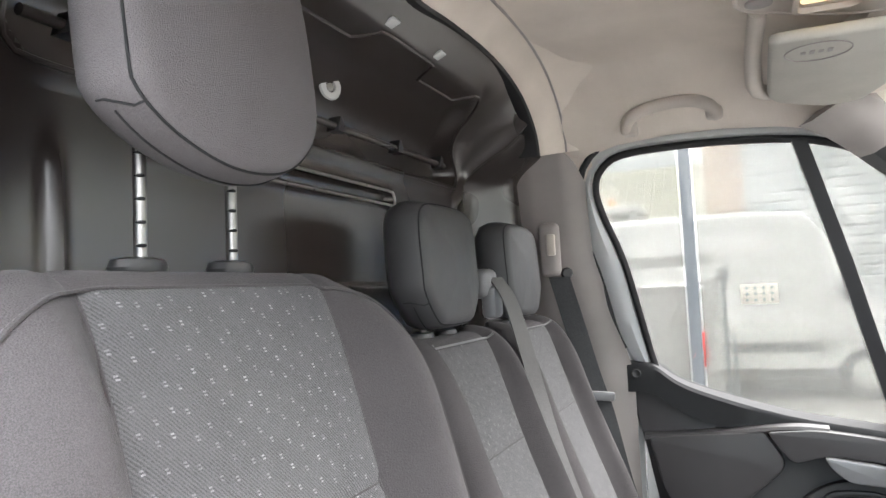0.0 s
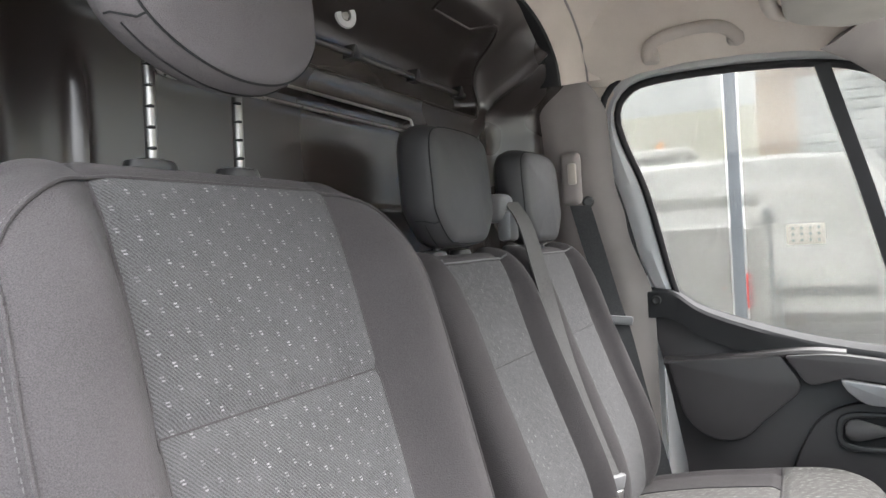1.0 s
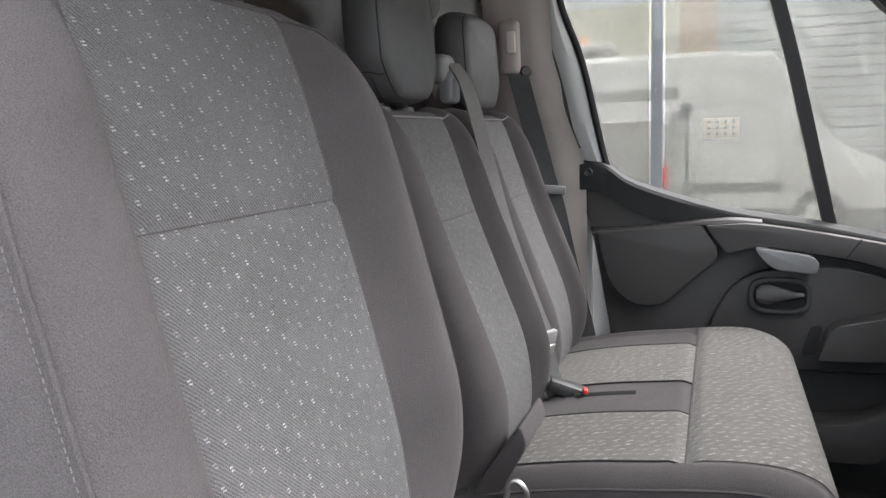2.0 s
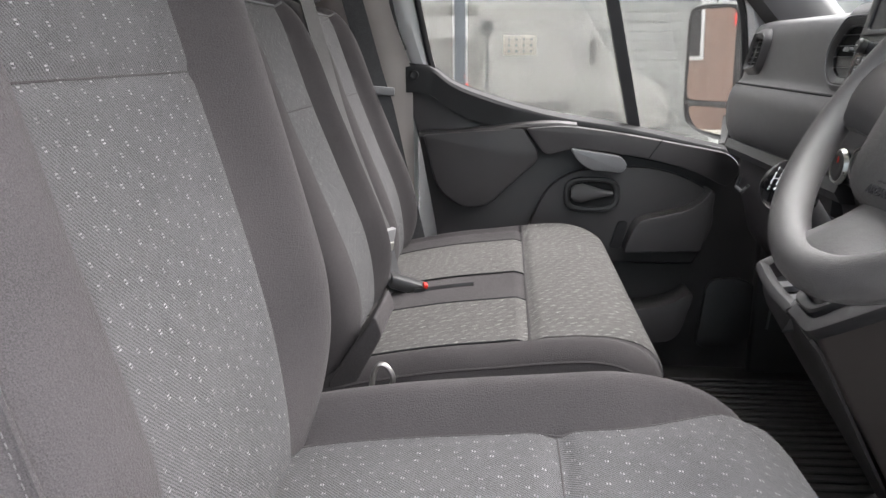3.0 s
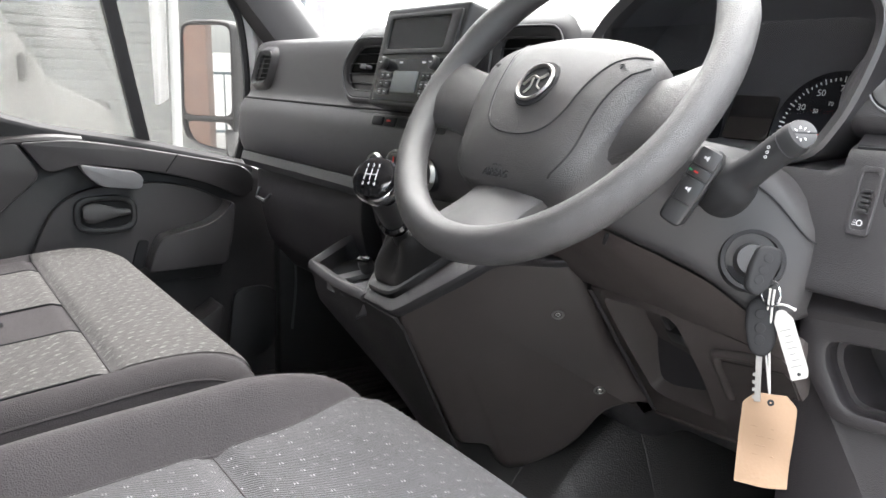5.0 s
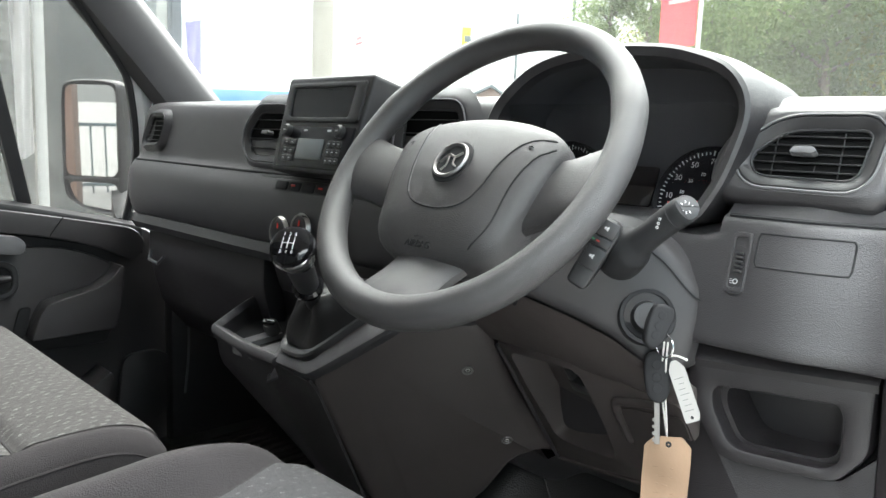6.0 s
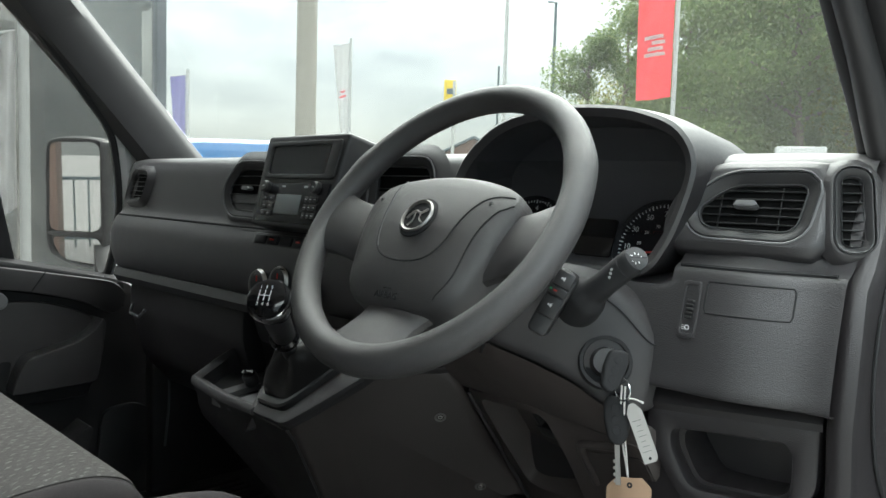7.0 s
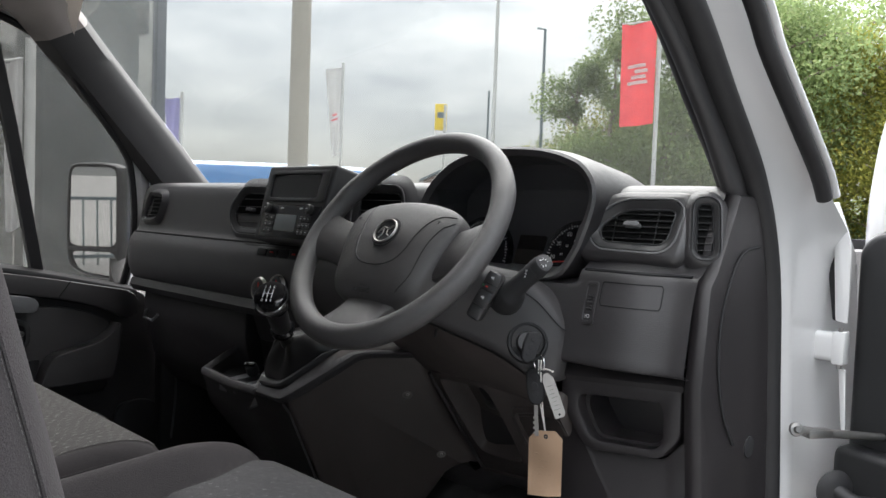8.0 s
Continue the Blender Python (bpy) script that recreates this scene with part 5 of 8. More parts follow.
def dashboard():
    d = thing("dashboard", "dark grey grained plastic dashboard", "dashboard", (0.6, 0, 1.0))
    nv = len(DASH_P) - 1
    part("pad", sheet(lambda u, v: dash_point(-0.855 + 1.645 * u, 0.98 * v), 164, nv), M_DASH, d)
    part("left_end", prism([(0.44, 1.57), (0.66, 1.57), (0.95, 1.46), (0.70, 0.95), (0.52, 1.05), (0.44, 1.22), (0.43, 1.30), (0.41, 1.42), (0.43, 1.5)], "y", 0.772, 0.80, 0.01), M_DASH, d)
    part("right_end", prism([(0.50, 1.565), (0.66, 1.57), (0.95, 1.46), (0.75, 0.80), (0.47, 0.80), (0.43, 1.10), (0.405, 1.30), (0.42, 1.44), (0.44, 1.46)], "y", -0.875, -0.845, 0.012), M_DASH_SHADED, d)
    # crease lines
    part("crease", tube([Vector(dash_point(y, 8.6 / 19)) + Vector((-0.001, 0, 0)) for y in np.linspace(-0.09, 0.76, 40)], 0.0025, 6), M_DARK, d)
    part("crease", tube([Vector(dash_point(y, 8.6 / 19)) + Vector((-0.001, 0, 0)) for y in np.linspace(-0.845, -0.69, 16)], 0.0025, 6), M_DARK, d)
    # vents
    big = rounded([(-0.044, -0.024), (0.050, -0.026), (0.057, 0.020), (0.052, 0.025), (-0.022, 0.024), (-0.053, -0.005)], [0.012, 0.014, 0.01, 0.01, 0.02, 0.012])
    vent(d, big, (0.4325, -0.7455, 1.5175), (-0.92, -0.10, 0.36), (0, 0, 1), 5, (-0.030, 0.033), name="driver_vent", panel=rounded([(-0.080, -0.044), (0.074, -0.046), (0.078, 0.045), (-0.050, 0.044), (-0.082, -0.002)], [0.014, 0.014, 0.014, 0.03, 0.02]))
    side = rounded([(-0.010, -0.036), (0.010, -0.036), (0.010, 0.036), (-0.008, 0.036)], 0.008)
    vent(d, side, (0.452, -0.846, 1.516), (-0.80, -0.55, 0.30), (0, 0, 1), 7, (), knob=False, trim=M_BLACK, name="side_vent")
    left = rounded([(-0.046, -0.030), (0.036, -0.024), (0.052, 0.028), (-0.020, 0.030)], 0.012)
    vent(d, left, (0.391, 0.684, 1.512), (-1, 0.05, 0.18), (0, 0, 1), 5, (), knob=False, trim=M_BLACK, name="side_vent")
    mid = rounded([(-0.07, -0.02), (-0.05, -0.040), (0.055, -0.040), (0.055, 0.036), (-0.035, 0.036), (-0.072, 0.0)], 0.014)
    vent(d, mid, (0.392, 0.195, 1.516), (-1, 0.0, 0.12), (0, 0, 1), 4, (), name="centre_vent")
    mid2 = rounded([(-0.05, -0.036), (0.048, -0.034), (0.068, 0.0), (0.060, 0.030), (-0.05, 0.032)], 0.012)
    vent(d, mid2, (0.394, -0.225, 1.526), (-1, 0.0, 0.12), (0, 0, 1), 3, (), knob=False, name="centre_vent")
    # panel with the lamp height wheel and a blank cover
    def face(y, z):
        v = min((k / 400 for k in range(120, 300)), key=lambda t: abs(dash_point(y, t)[2] - z))
        return Vector(dash_point(y, v))
    A = face(-0.72, 1.437)
    B = face(-0.72, 1.400)
    nrm = Vector((0, 1, 0)).cross(B - A).normalized()
    nrm = nrm if nrm.x < 0 else -nrm
    cut = (face(-0.735, 1.419) - face(-0.805, 1.419)).cross(A - B).normalized()
    cut = cut if cut.x < 0 else -cut
    def fine(y, z):
        v = min((k / 4000 for k in range(1200, 3000, 2)), key=lambda t: abs(dash_point(y, t)[2] - z))
        return Vector(dash_point(y, v))
    lp = resample(rounded([(-0.726, 1.4025), (-0.812, 1.4025), (-0.812, 1.4355), (-0.726, 1.4355)], 0.004), 48)
    part("blank_cover", tube([fine(y, z) - cut * 0.0002 for y, z in lp], 0.0011, 6, closed=True), M_DARK, d, "joint round a blank rectangular cover")
    m = aim(face(-0.7105, 1.4045) + nrm * 0.0005, nrm)
    w = part("lamp_level_switch", moved(ring(resample(rounded([(-0.0105, -0.031), (0.0105, -0.031), (0.0105, 0.031), (-0.0105, 0.031)], 0.004), 40), resample(rounded([(-0.007, -0.026), (0.007, -0.026), (0.007, 0.026), (-0.007, 0.026)], 0.003), 40), "z", -0.003, 0.0015, 0.0008), m), M_DASH, d, "headlamp level switch")
    part("well", moved(prism(rounded([(-0.007, -0.026), (0.007, -0.026), (0.007, 0.026), (-0.007, 0.026)], 0.003), "z", -0.004, -0.002), m), M_DARK, w)
    for i in range(5):
        part("wheel_rib", moved(rbox((0.001, -0.009 + i * 0.0045, 0.001), (0.008, 0.003, 0.006), 0.0012, 2), m), M_BLACK, w)
    for z in (0.0195, -0.0195):
        part("lamp_mark", moved(merge(ring(resample([(0.0028 * math.cos(a), z + 0.0028 * math.sin(a)) for a in np.linspace(0, 6.28, 18)[:-1]], 16), resample([(0.0019 * math.cos(a), z + 0.0019 * math.sin(a)) for a in np.linspace(0, 6.28, 18)[:-1]], 16), "z", -0.002, -0.0008), *[rbox((-0.0045, z - 0.002 + 0.002 * i, -0.0012), (0.003, 0.0006, 0.0006), 0) for i in range(3)]), m), M_PRINT, w)
    # lower right locker: a sloping lip over an open box
    def flush(bm):
        for v in bm.verts:
            v.co.x += 0.18 * (-0.69 - v.co.y)
        return bm
    outer = resample(rounded([(-0.662, 1.290), (-0.838, 1.298), (-0.838, 1.228), (-0.812, 1.194), (-0.702, 1.188), (-0.662, 1.250)], [0.006, 0.006, 0.012, 0.012, 0.016, 0.012]), 120)
    inner = resample(rounded([(-0.690, 1.267), (-0.806, 1.273), (-0.813, 1.262), (-0.813, 1.216), (-0.800, 1.206), (-0.712, 1.204), (-0.690, 1.246)], [0.010, 0.006, 0.006, 0.008, 0.008, 0.014, 0.014]), 120)
    k = part("locker", flush(ring(outer, inner, "x", 0.398, 0.424, 0.004)), M_DASH_SHADED, d, "open storage locker")
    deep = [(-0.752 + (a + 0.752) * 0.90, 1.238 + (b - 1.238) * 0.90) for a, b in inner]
    part("locker_box", flush(merge(ring(inner, deep, "x", 0.418, 0.56), prism(deep, "x", 0.552, 0.56))), M_DASH_SHADED, k)
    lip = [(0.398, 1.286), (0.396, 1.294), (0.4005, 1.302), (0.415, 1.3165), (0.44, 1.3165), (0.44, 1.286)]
    part("locker_lip", flush(loft([[(x, y, z + 0.045 * (-0.69 - y)) for x, z in lip] for y in np.linspace(-0.660, -0.840, 14)])), M_DASH_SHADED, d, "sloping lip over the locker")
    part("lower_right_cover", flush(prism(rounded([(-0.845, 1.228), (-0.812, 1.192), (-0.702, 1.186), (-0.662, 1.250), (-0.655, 1.10), (-0.66, 0.92), (-0.845, 0.92)], 0.006), "x", 0.412, 0.44, 0.004)), M_DASH_SHADED, d)
    part("end_seam", tube(spline([(0.560, -0.878, 1.492), (0.505, -0.8775, 1.483), (0.472, -0.877, 1.447), (0.450, -0.877, 1.40), (0.445, -0.877, 1.339), (0.466, -0.877, 1.268), (0.505, -0.877, 1.215)], 6), 0.0022, 6), M_DARK, d)
    part("end_finger_recess", moved(disc(0.016, 0.003, 24, 0.001), aim((0.565, -0.8745, 1.20), (0, -1, 0))), M_DARK, d)
    # glove box latch and trim under the passenger pad
    part("shelf_strip", loft([[(x, y, z) for x, z in ((0.372, 1.318), (0.366, 1.300), (0.376, 1.284), (0.41, 1.280), (0.41, 1.318))] for y in np.linspace(0.755, 0.13, 24)]), M_DASH, d, "pale lower edge of the passenger shelf")
    part("latch", tube([(0.392, 0.705, 1.235), (0.384, 0.700, 1.212), (0.384, 0.655, 1.208), (0.392, 0.640, 1.225)], 0.004, 8), M_TRIM, d, "grey glove box pull")
    part("glove_box", prism(rounded([(0.40, 1.29), (0.398, 1.22), (0.43, 1.10), (0.50, 1.02), (0.70, 1.0), (0.70, 1.29)], 0.02), "y", 0.22, 0.74, 0.008), M_DASH_SHADED, d)
    return d


dashboard()


# ---- instrument binnacle ----
HOOD = [(-0.345, 1.500), (-0.349, 1.545), (-0.374, 1.579), (-0.421, 1.609), (-0.497, 1.622), (-0.582, 1.619), (-0.632, 1.608), (-0.666, 1.592), (-0.685, 1.563), (-0.681, 1.526), (-0.660, 1.470), (-0.625, 1.440), (-0.50, 1.432), (-0.39, 1.440)]


def binnacle():
    b = thing("instrument_binnacle", "arched dark hood over the instrument dials", "instrument panel", (0.45, -0.52, 1.45))
    lp = resample(spline(HOOD, 5, True), 96)
    def at(loop, x, dz=0.0, tip=0.10):
        return [(x + tip * (z - 1.52) + dx0, y, z + dz) for (y, z), dx0 in zip(loop, [0.0] * len(loop))]
    def back(loop, k, x, drop):
        return [(x, -0.515 + (y + 0.515) * k, 1.50 + (z - 1.50) * drop) for y, z in loop]
    part("hood", loft([at(grown(lp, -0.006), 0.424), at(grown(lp, -0.002), 0.408), at(grown(lp, 0.008), 0.401), at(grown(lp, 0.012), 0.405), back(grown(lp, 0.016), 1.0, 0.46, 0.97), back(grown(lp, 0.018), 1.0, 0.55, 0.84), back(grown(lp, 0.014), 1.0, 0.66, 0.58), back(grown(lp, 0.01), 1.0, 0.76, 0.35)], caps=False), M_DASH, b)
    part("hood_lining", loft([at(grown(lp, -0.006), 0.422), at(grown(lp, -0.008), 0.45), at(grown(lp, -0.010), 0.505)], caps=False), M_COWL, b)
    part("dial_panel", prism(grown(lp, -0.004), "x", 0.502, 0.508), M_COWL, b)
    for y, nums in ((-0.622, ("10", "30", "50", "70", "90", "110")), (-0.418, ("1", "2", "3", "4", "5", "6"))):
        m = aim((0.478, y, 1.455), (-0.97, 0.0, 0.24))
        g = part("dial", moved(merge(lathe([(0.002, 0.0), (0.062, 0.0), (0.066, 0.004), (0.066, -0.01), (0.002, -0.01)], 40)), m), M_SCREEN_BLACK, b, "black round dial with white figures")
        ticks = []
        for i in range(41):
            a = math.radians(190 - 200 * i / 40)
            l = 0.006 if i % 4 == 0 else 0.003
            ticks.append(rbox((0.058 * math.cos(a), 0.058 * math.sin(a), 0.0012), (l, 0.0012, 0.0006), 0, 1, Matrix.Rotation(a, 4, "Z")))
        for i, t in enumerate(nums):
            a = math.radians(175 - 29 * i)
            ticks.append(lettering(t, 0.0098, Matrix.Translation((0.048 * math.cos(a), 0.048 * math.sin(a), 0.0012)), 0.0002))
            if len(nums[0]) == 2:
                ticks.append(lettering(("30", "50", "70", "90", "130", "160")[i], 0.0060, Matrix.Translation((0.033 * math.cos(a - 0.2), 0.033 * math.sin(a - 0.2), 0.0012)), 0.0002))
        part("dial_figures", moved(merge(*ticks), m), M_PRINT, g, flat=True)
        a = math.radians(186)
        part("needle", moved(rbox((0.022 * math.cos(a), 0.022 * math.sin(a), 0.003), (0.05, 0.0022, 0.0012), 0.0004, 1, Matrix.Rotation(a, 4, "Z")), m), M_RED, g, "red needle")
    part("display", moved(prism(rounded([(-0.028, -0.03), (0.028, -0.03), (0.028, 0.022), (-0.028, 0.022)], 0.004), "z", 0, 0.003), aim((0.492, -0.52, 1.470), (-0.93, 0.0, 0.36))), M_GLOSS, b)
    pane = part("clear_cover", moved(prism(rounded([(-0.165, -0.055), (0.165, -0.055), (0.165, 0.075), (-0.165, 0.075)], 0.02), "z", 0, 0.002), aim((0.462, -0.515, 1.505), (-0.80, 0.0, -0.60))), glass("dial_glass", (0.9, 0.9, 0.9), 0.5), b)
    pane.visible_shadow = False
    return b


binnacle()


# ---- radio and centre stack ----
def radio():
    r = thing("radio_unit", "black radio with a small dark screen above its buttons", "radio", (0.36, -0.01, 1.45))
    c, nrm = Vector((0.362, -0.010, 1.533)), Vector((-0.965, 0.03, 0.25))
    m = aim(c, nrm)
    # local x runs to the viewer's right, y up
    face = rounded([(-0.118, -0.082), (0.105, -0.082), (0.122, 0.080), (-0.122, 0.080)], 0.010)
    part("housing", moved(prism(face, "z", -0.10, 0.0, 0.005, 3), m), M_BLACK, r)
    so = resample(rounded([(-0.106, 0.002), (0.106, 0.002), (0.110, 0.068), (-0.110, 0.068)], 0.004), 64)
    si = resample(rounded([(-0.092, 0.010), (0.080, 0.010), (0.084, 0.060), (-0.094, 0.060)], 0.003), 64)
    part("screen_surround", moved(ring(so, si, "z", -0.002, 0.004, 0.0015), m), M_BLACK, r)
    part("screen", moved(prism(si, "z", -0.001, 0.001), m), M_SCREEN_BLACK, r, "dark glossy screen")
    part("button_panel", moved(prism(rounded([(-0.100, -0.074), (0.098, -0.074), (0.104, -0.006), (-0.104, -0.006)], 0.004), "z", -0.002, 0.003, 0.001), m), M_SCREEN_BLACK, r)
    part("display", moved(prism(rounded([(-0.045, -0.060), (0.030, -0.060), (0.030, -0.026), (-0.045, -0.026)], 0.002), "z", 0.002, 0.0042, 0.0005), m), M_LCD, r, "grey liquid crystal display")
    for x in (-0.080, 0.072):
        part("knob", moved(merge(lathe([(0.002, 0.002), (0.010, 0.002), (0.0105, 0.010), (0.008, 0.013), (0.002, 0.013)], 20)), m @ Matrix.Translation((x, -0.014, 0))), M_BLACK, r)
        part("knob_mark", moved(rbox((x, -0.014, 0.0132), (0.006, 0.0015, 0.001), 0), m), M_PRINT, r)
    for sx in (-1, 1):
        for i in range(3):
            for j in range(3 if sx > 0 else 2):
                x = sx * 0.060 + (0.013 * j if sx > 0 else -0.018 * j) + (-0.012 if sx > 0 else 0)
                z = -0.033 - 0.0135 * i
                part("button", moved(rbox((x, z, 0.0035), (0.0105 if sx > 0 else 0.015, 0.0095, 0.003), 0.001, 1), m), M_BLACK, r)
                part("button_mark", moved(rbox((x, z, 0.0052), (0.005, 0.0012, 0.0006), 0), m), M_PRINT, r)
    for x in (-0.030, 0.038):
        part("badge_mark", moved(rbox((x, -0.012, 0.0033), (0.010, 0.003, 0.0006), 0), m), M_PRINT, r)
    return r


radio()


def centre_stack():
    s = thing("centre_stack", "dark switch panel and heater knobs under the radio", "control panel", (0.40, 0.02, 1.25))
    part("panel", prism(rounded([(0.400, 1.455), (0.372, 1.44), (0.388, 1.395), (0.394, 1.30), (0.42, 1.22), (0.50, 1.20), (0.50, 1.455)], 0.012), "y", -0.18, 0.195, 0.01), M_DASH_SHADED, s)
    part("switch_bank", rbox((0.376, 0.02, 1.424), (0.018, 0.23, 0.024), 0.004, 2, Euler((0, 0.35, 0)).to_matrix().to_4x4()), M_BLACK, s)
    for i, y in enumerate((0.105, 0.065, 0.025, -0.015, -0.055)):
        k = part("switch", rbox((0.368, y, 1.426), (0.010, 0.034, 0.016), 0.003, 2, Euler((0, 0.35, 0)).to_matrix().to_4x4()), M_DARK, s)
        if i in (1, 3):
            part("switch_mark", rbox((0.3625, y, 1.4285), (0.002, 0.010, 0.003), 0), M_RED, k)
    part("heater_panel", rbox((0.392, 0.04, 1.350), (0.014, 0.27, 0.072), 0.006), M_BLACK, s)
    for y, z in ((0.096, 1.345), (0.030, 1.356), (-0.058, 1.350)):
        m = aim((0.370, y, z), (-1, 0, 0.12))
        k = part("heater_knob", moved(merge(lathe([(0.002, 0.0), (0.026, 0.0), (0.026, 0.012), (0.022, 0.018), (0.016, 0.020), (0.002, 0.016)], 28)), m), M_BLACK, s, "round heater knob")
        part("chrome_ring", moved(merge(hoop([(0.0225, 0.0175), (0.0265, 0.0125), (0.0275, 0.0145), (0.0245, 0.0200), (0.0225, 0.0195)], 32)), m), M_BARE, k, "chrome ring")
        part("pointer", moved(rbox((0, 0.010, 0.0195), (0.003, 0.010, 0.002), 0.0005), m), M_RED, k)
    return s


centre_stack()


# ---- centre console ----
TOP_P, TOP_N = Vector((0.218, -0.194, 1.188)), Vector((-0.69, 0.15, 0.71)).normalized()


def console_top(x, y, h=0.0):
    """A point of the console's sloping top, h above it; the slope eases towards the dashboard."""
    dx = min(x, 0.285) - TOP_P.x + 0.35 * max(0.0, x - 0.285)
    z = TOP_P.z + (0.69 * dx - 0.15 * (y - TOP_P.y)) / 0.71
    return Vector((x, y, z)) + TOP_N * h


def console_side(x, z, h=0.0):
    """A point of the console's flat driver side, h out of it."""
    y = -0.197 - (0.64 * (x - 0.22) + 0.53 * (z - 1.19)) / 0.77
    return Vector((x, y, z)) + Vector((-0.565, -0.680, -0.468)) * h


def console():
    c = thing("centre_console", "dark plastic console with an open tray and gear boot", "console", (0.45, -0.05, FLOOR_Z))
    # flat driver side with its screws
    low = rounded([(0.219, 1.186), (0.262, 1.112), (0.331, 1.000), (0.373, 0.930), (0.407, 0.936), (0.453, 0.866), (0.510, 0.936), (0.512, 1.030), (0.530, 1.046), (0.566, 1.033), (0.455, 1.158), (0.392, 1.252), (0.364, 1.280), (0.322, 1.289), (0.280, 1.268)],
                  [0.02, 0.05, 0.05, 0.03, 0.01, 0.04, 0.04, 0.03, 0.012, 0.004, 0.05, 0.03, 0.03, 0.04, 0.05])
    low = resample(low, 120)
    side = part("side_panel", loft([[console_side(x, z, h) for x, z in grown(low, g)] for g, h in ((0.0, -0.040), (0.001, -0.020), (-0.001, -0.010), (-0.005, -0.0030), (-0.012, 0.0))]), M_KNEE, c, "brownish dark plastic console side")
    for x, z in ((0.385, 1.200), (0.484, 1.071)):
        m = aim(console_side(x, z, -0.001), Vector((-0.565, -0.680, -0.468)))
        k = part("cup_washer", moved(hoop([(0.0045, 0.0), (0.0060, 0.0022), (0.0080, 0.0022), (0.0092, 0.0), (0.0045, -0.003)], 24), m), M_BARE_DARK, side, "dark steel cup washer")
        part("screw", moved(merge(lathe([(0.0008, 0.0008), (0.0018, 0.0008), (0.0022, 0.0018), (0.0044, 0.0006), (0.0044, -0.003), (0.0008, -0.003)], 18)), m), M_BARE, k)
    # shell under the front edge, falling back towards the floor
    def front(u, v):
        y = -0.190 + 0.395 * u
        p = console_top(0.2185 + 0.063 * u, y, -0.012)
        d = 0.33 * v
        e = d - smooth(0.0, 0.35, u) * min(d, 0.055) * 0.8
        return (p.x + 0.006 * smooth(0, 0.05, v) + 0.56 * e + 0.25 * u * e, p.y + 0.16 * d * (1 - u), p.z - d)
    # Shade under the tray comes from the darkened plastic colour.
    part("front_shell", sheet(front, 24, 16, thick=0.004), M_DASH_SHADED, c, "dark underside of the console front")
    # rim band along the front edge and the driver side of the boot
    outer = [(0.232, -0.092), (0.224, -0.150), (0.2195, -0.182), (0.2235, -0.203), (0.250, -0.252), (0.280, -0.304), (0.318, -0.350), (0.350, -0.374), (0.385, -0.386)]
    inner = [(0.2455, -0.088), (0.238, -0.140), (0.2355, -0.166), (0.241, -0.184), (0.268, -0.222), (0.302, -0.262), (0.340, -0.290), (0.368, -0.305), (0.41, -0.315)]
    O, I = resample(spline(outer, 6), 60, closed=False), resample(spline(inner, 6), 60, closed=False)
    mix = lambda k: [(a[0] + (b[0] - a[0]) * k, a[1] + (b[1] - a[1]) * k) for a, b in zip(O, I)]
    def drop(i):
        return 0.034 * smooth(38, 60, i)
    rows = [(mix(0.10), -0.020), (mix(-0.02), -0.011), (mix(-0.03), -0.005), (mix(0.04), -0.001), (mix(0.16), 0.0), (mix(0.86), 0.001), (mix(0.98), -0.002), (mix(1.0), -0.014)]
    part("rim_band", loft([[console_top(x, y, h) - Vector((0, 0, drop(i))) for i, (x, y) in enumerate(pts)] for pts, h in rows], closed=False), M_DASH, c, "grey grained rim beside the gear boot")
    part("rim_mark", moved(rbox((0, 0, 0), (0.007, 0.0014, 0.001), 0.0003, 1), aim(console_top(0.277, -0.286, 0.0014), TOP_N, (0.4, -0.8, 0.5))), M_DARK, c)
    # open tray
    def tray_z(x, y):
        p = console_top(x, y)
        return p.z - (p.z - 1.203) * smooth(0.30, 0.386, x) * smooth(0.0, 0.15, y) if p.z > 1.203 else p.z
    hole = [(0.2335, -0.086), (0.2525, 0.060), (0.2800, 0.200), (0.290, 0.212), (0.386, 0.270), (0.47, 0.272), (0.47, -0.010), (0.305, -0.056), (0.250, -0.078)]
    tl = resample(rounded(hole, [0.006, 0.1, 0.012, 0.012, 0.03, 0.02, 0.02, 0.03, 0.01]), 100)
    def tray(g, h):
        return [Vector((x, y, tray_z(x, y))) + TOP_N * h for x, y in grown(tl, g)]
    floor_loop = [Vector((x, y, min(tray_z(x, y) - 0.040, 1.150))) for x, y in grown(tl, -0.022)]
    part("tray", loft([tray(-0.004, -0.030), tray(0.002, -0.012), tray(0.003, -0.005), tray(0.0, -0.001), tray(-0.006, 0.0), tray(-0.009, -0.003), tray(-0.012, -0.012), floor_loop], caps=False), M_DASH, c, "open oddments tray with a rounded rim")
    part("tray_floor", loft([floor_loop, [q - Vector((0, 0, 0.003)) for q in floor_loop]]), M_DARK, c)
    for y, wide in ((0.104, 0.028), (0.030, 0.044)):
        a, b = 0.262 + 0.12 * y, 0.375
        part("tray_strip", loft([[(x, y + 0.30 * (x - 0.3) + w, min(tray_z(x, y) - 0.040, 1.150) + h) for w, h in ((-wide / 2, 0.0), (-wide / 2, 0.010), (wide / 2, 0.010), (wide / 2, 0.0))] for x in np.linspace(a, b, 8)]), M_TRIM, c, "pale strip along the tray floor")
    s = part("socket", moved(merge(lathe([(0.002, 0.010), (0.011, 0.010), (0.0135, 0.006), (0.0135, -0.012), (0.002, -0.012)], 22)), aim((0.348, 0.106, 1.176), (-0.5, -0.2, 0.8))), M_BLACK, c, "black power socket")
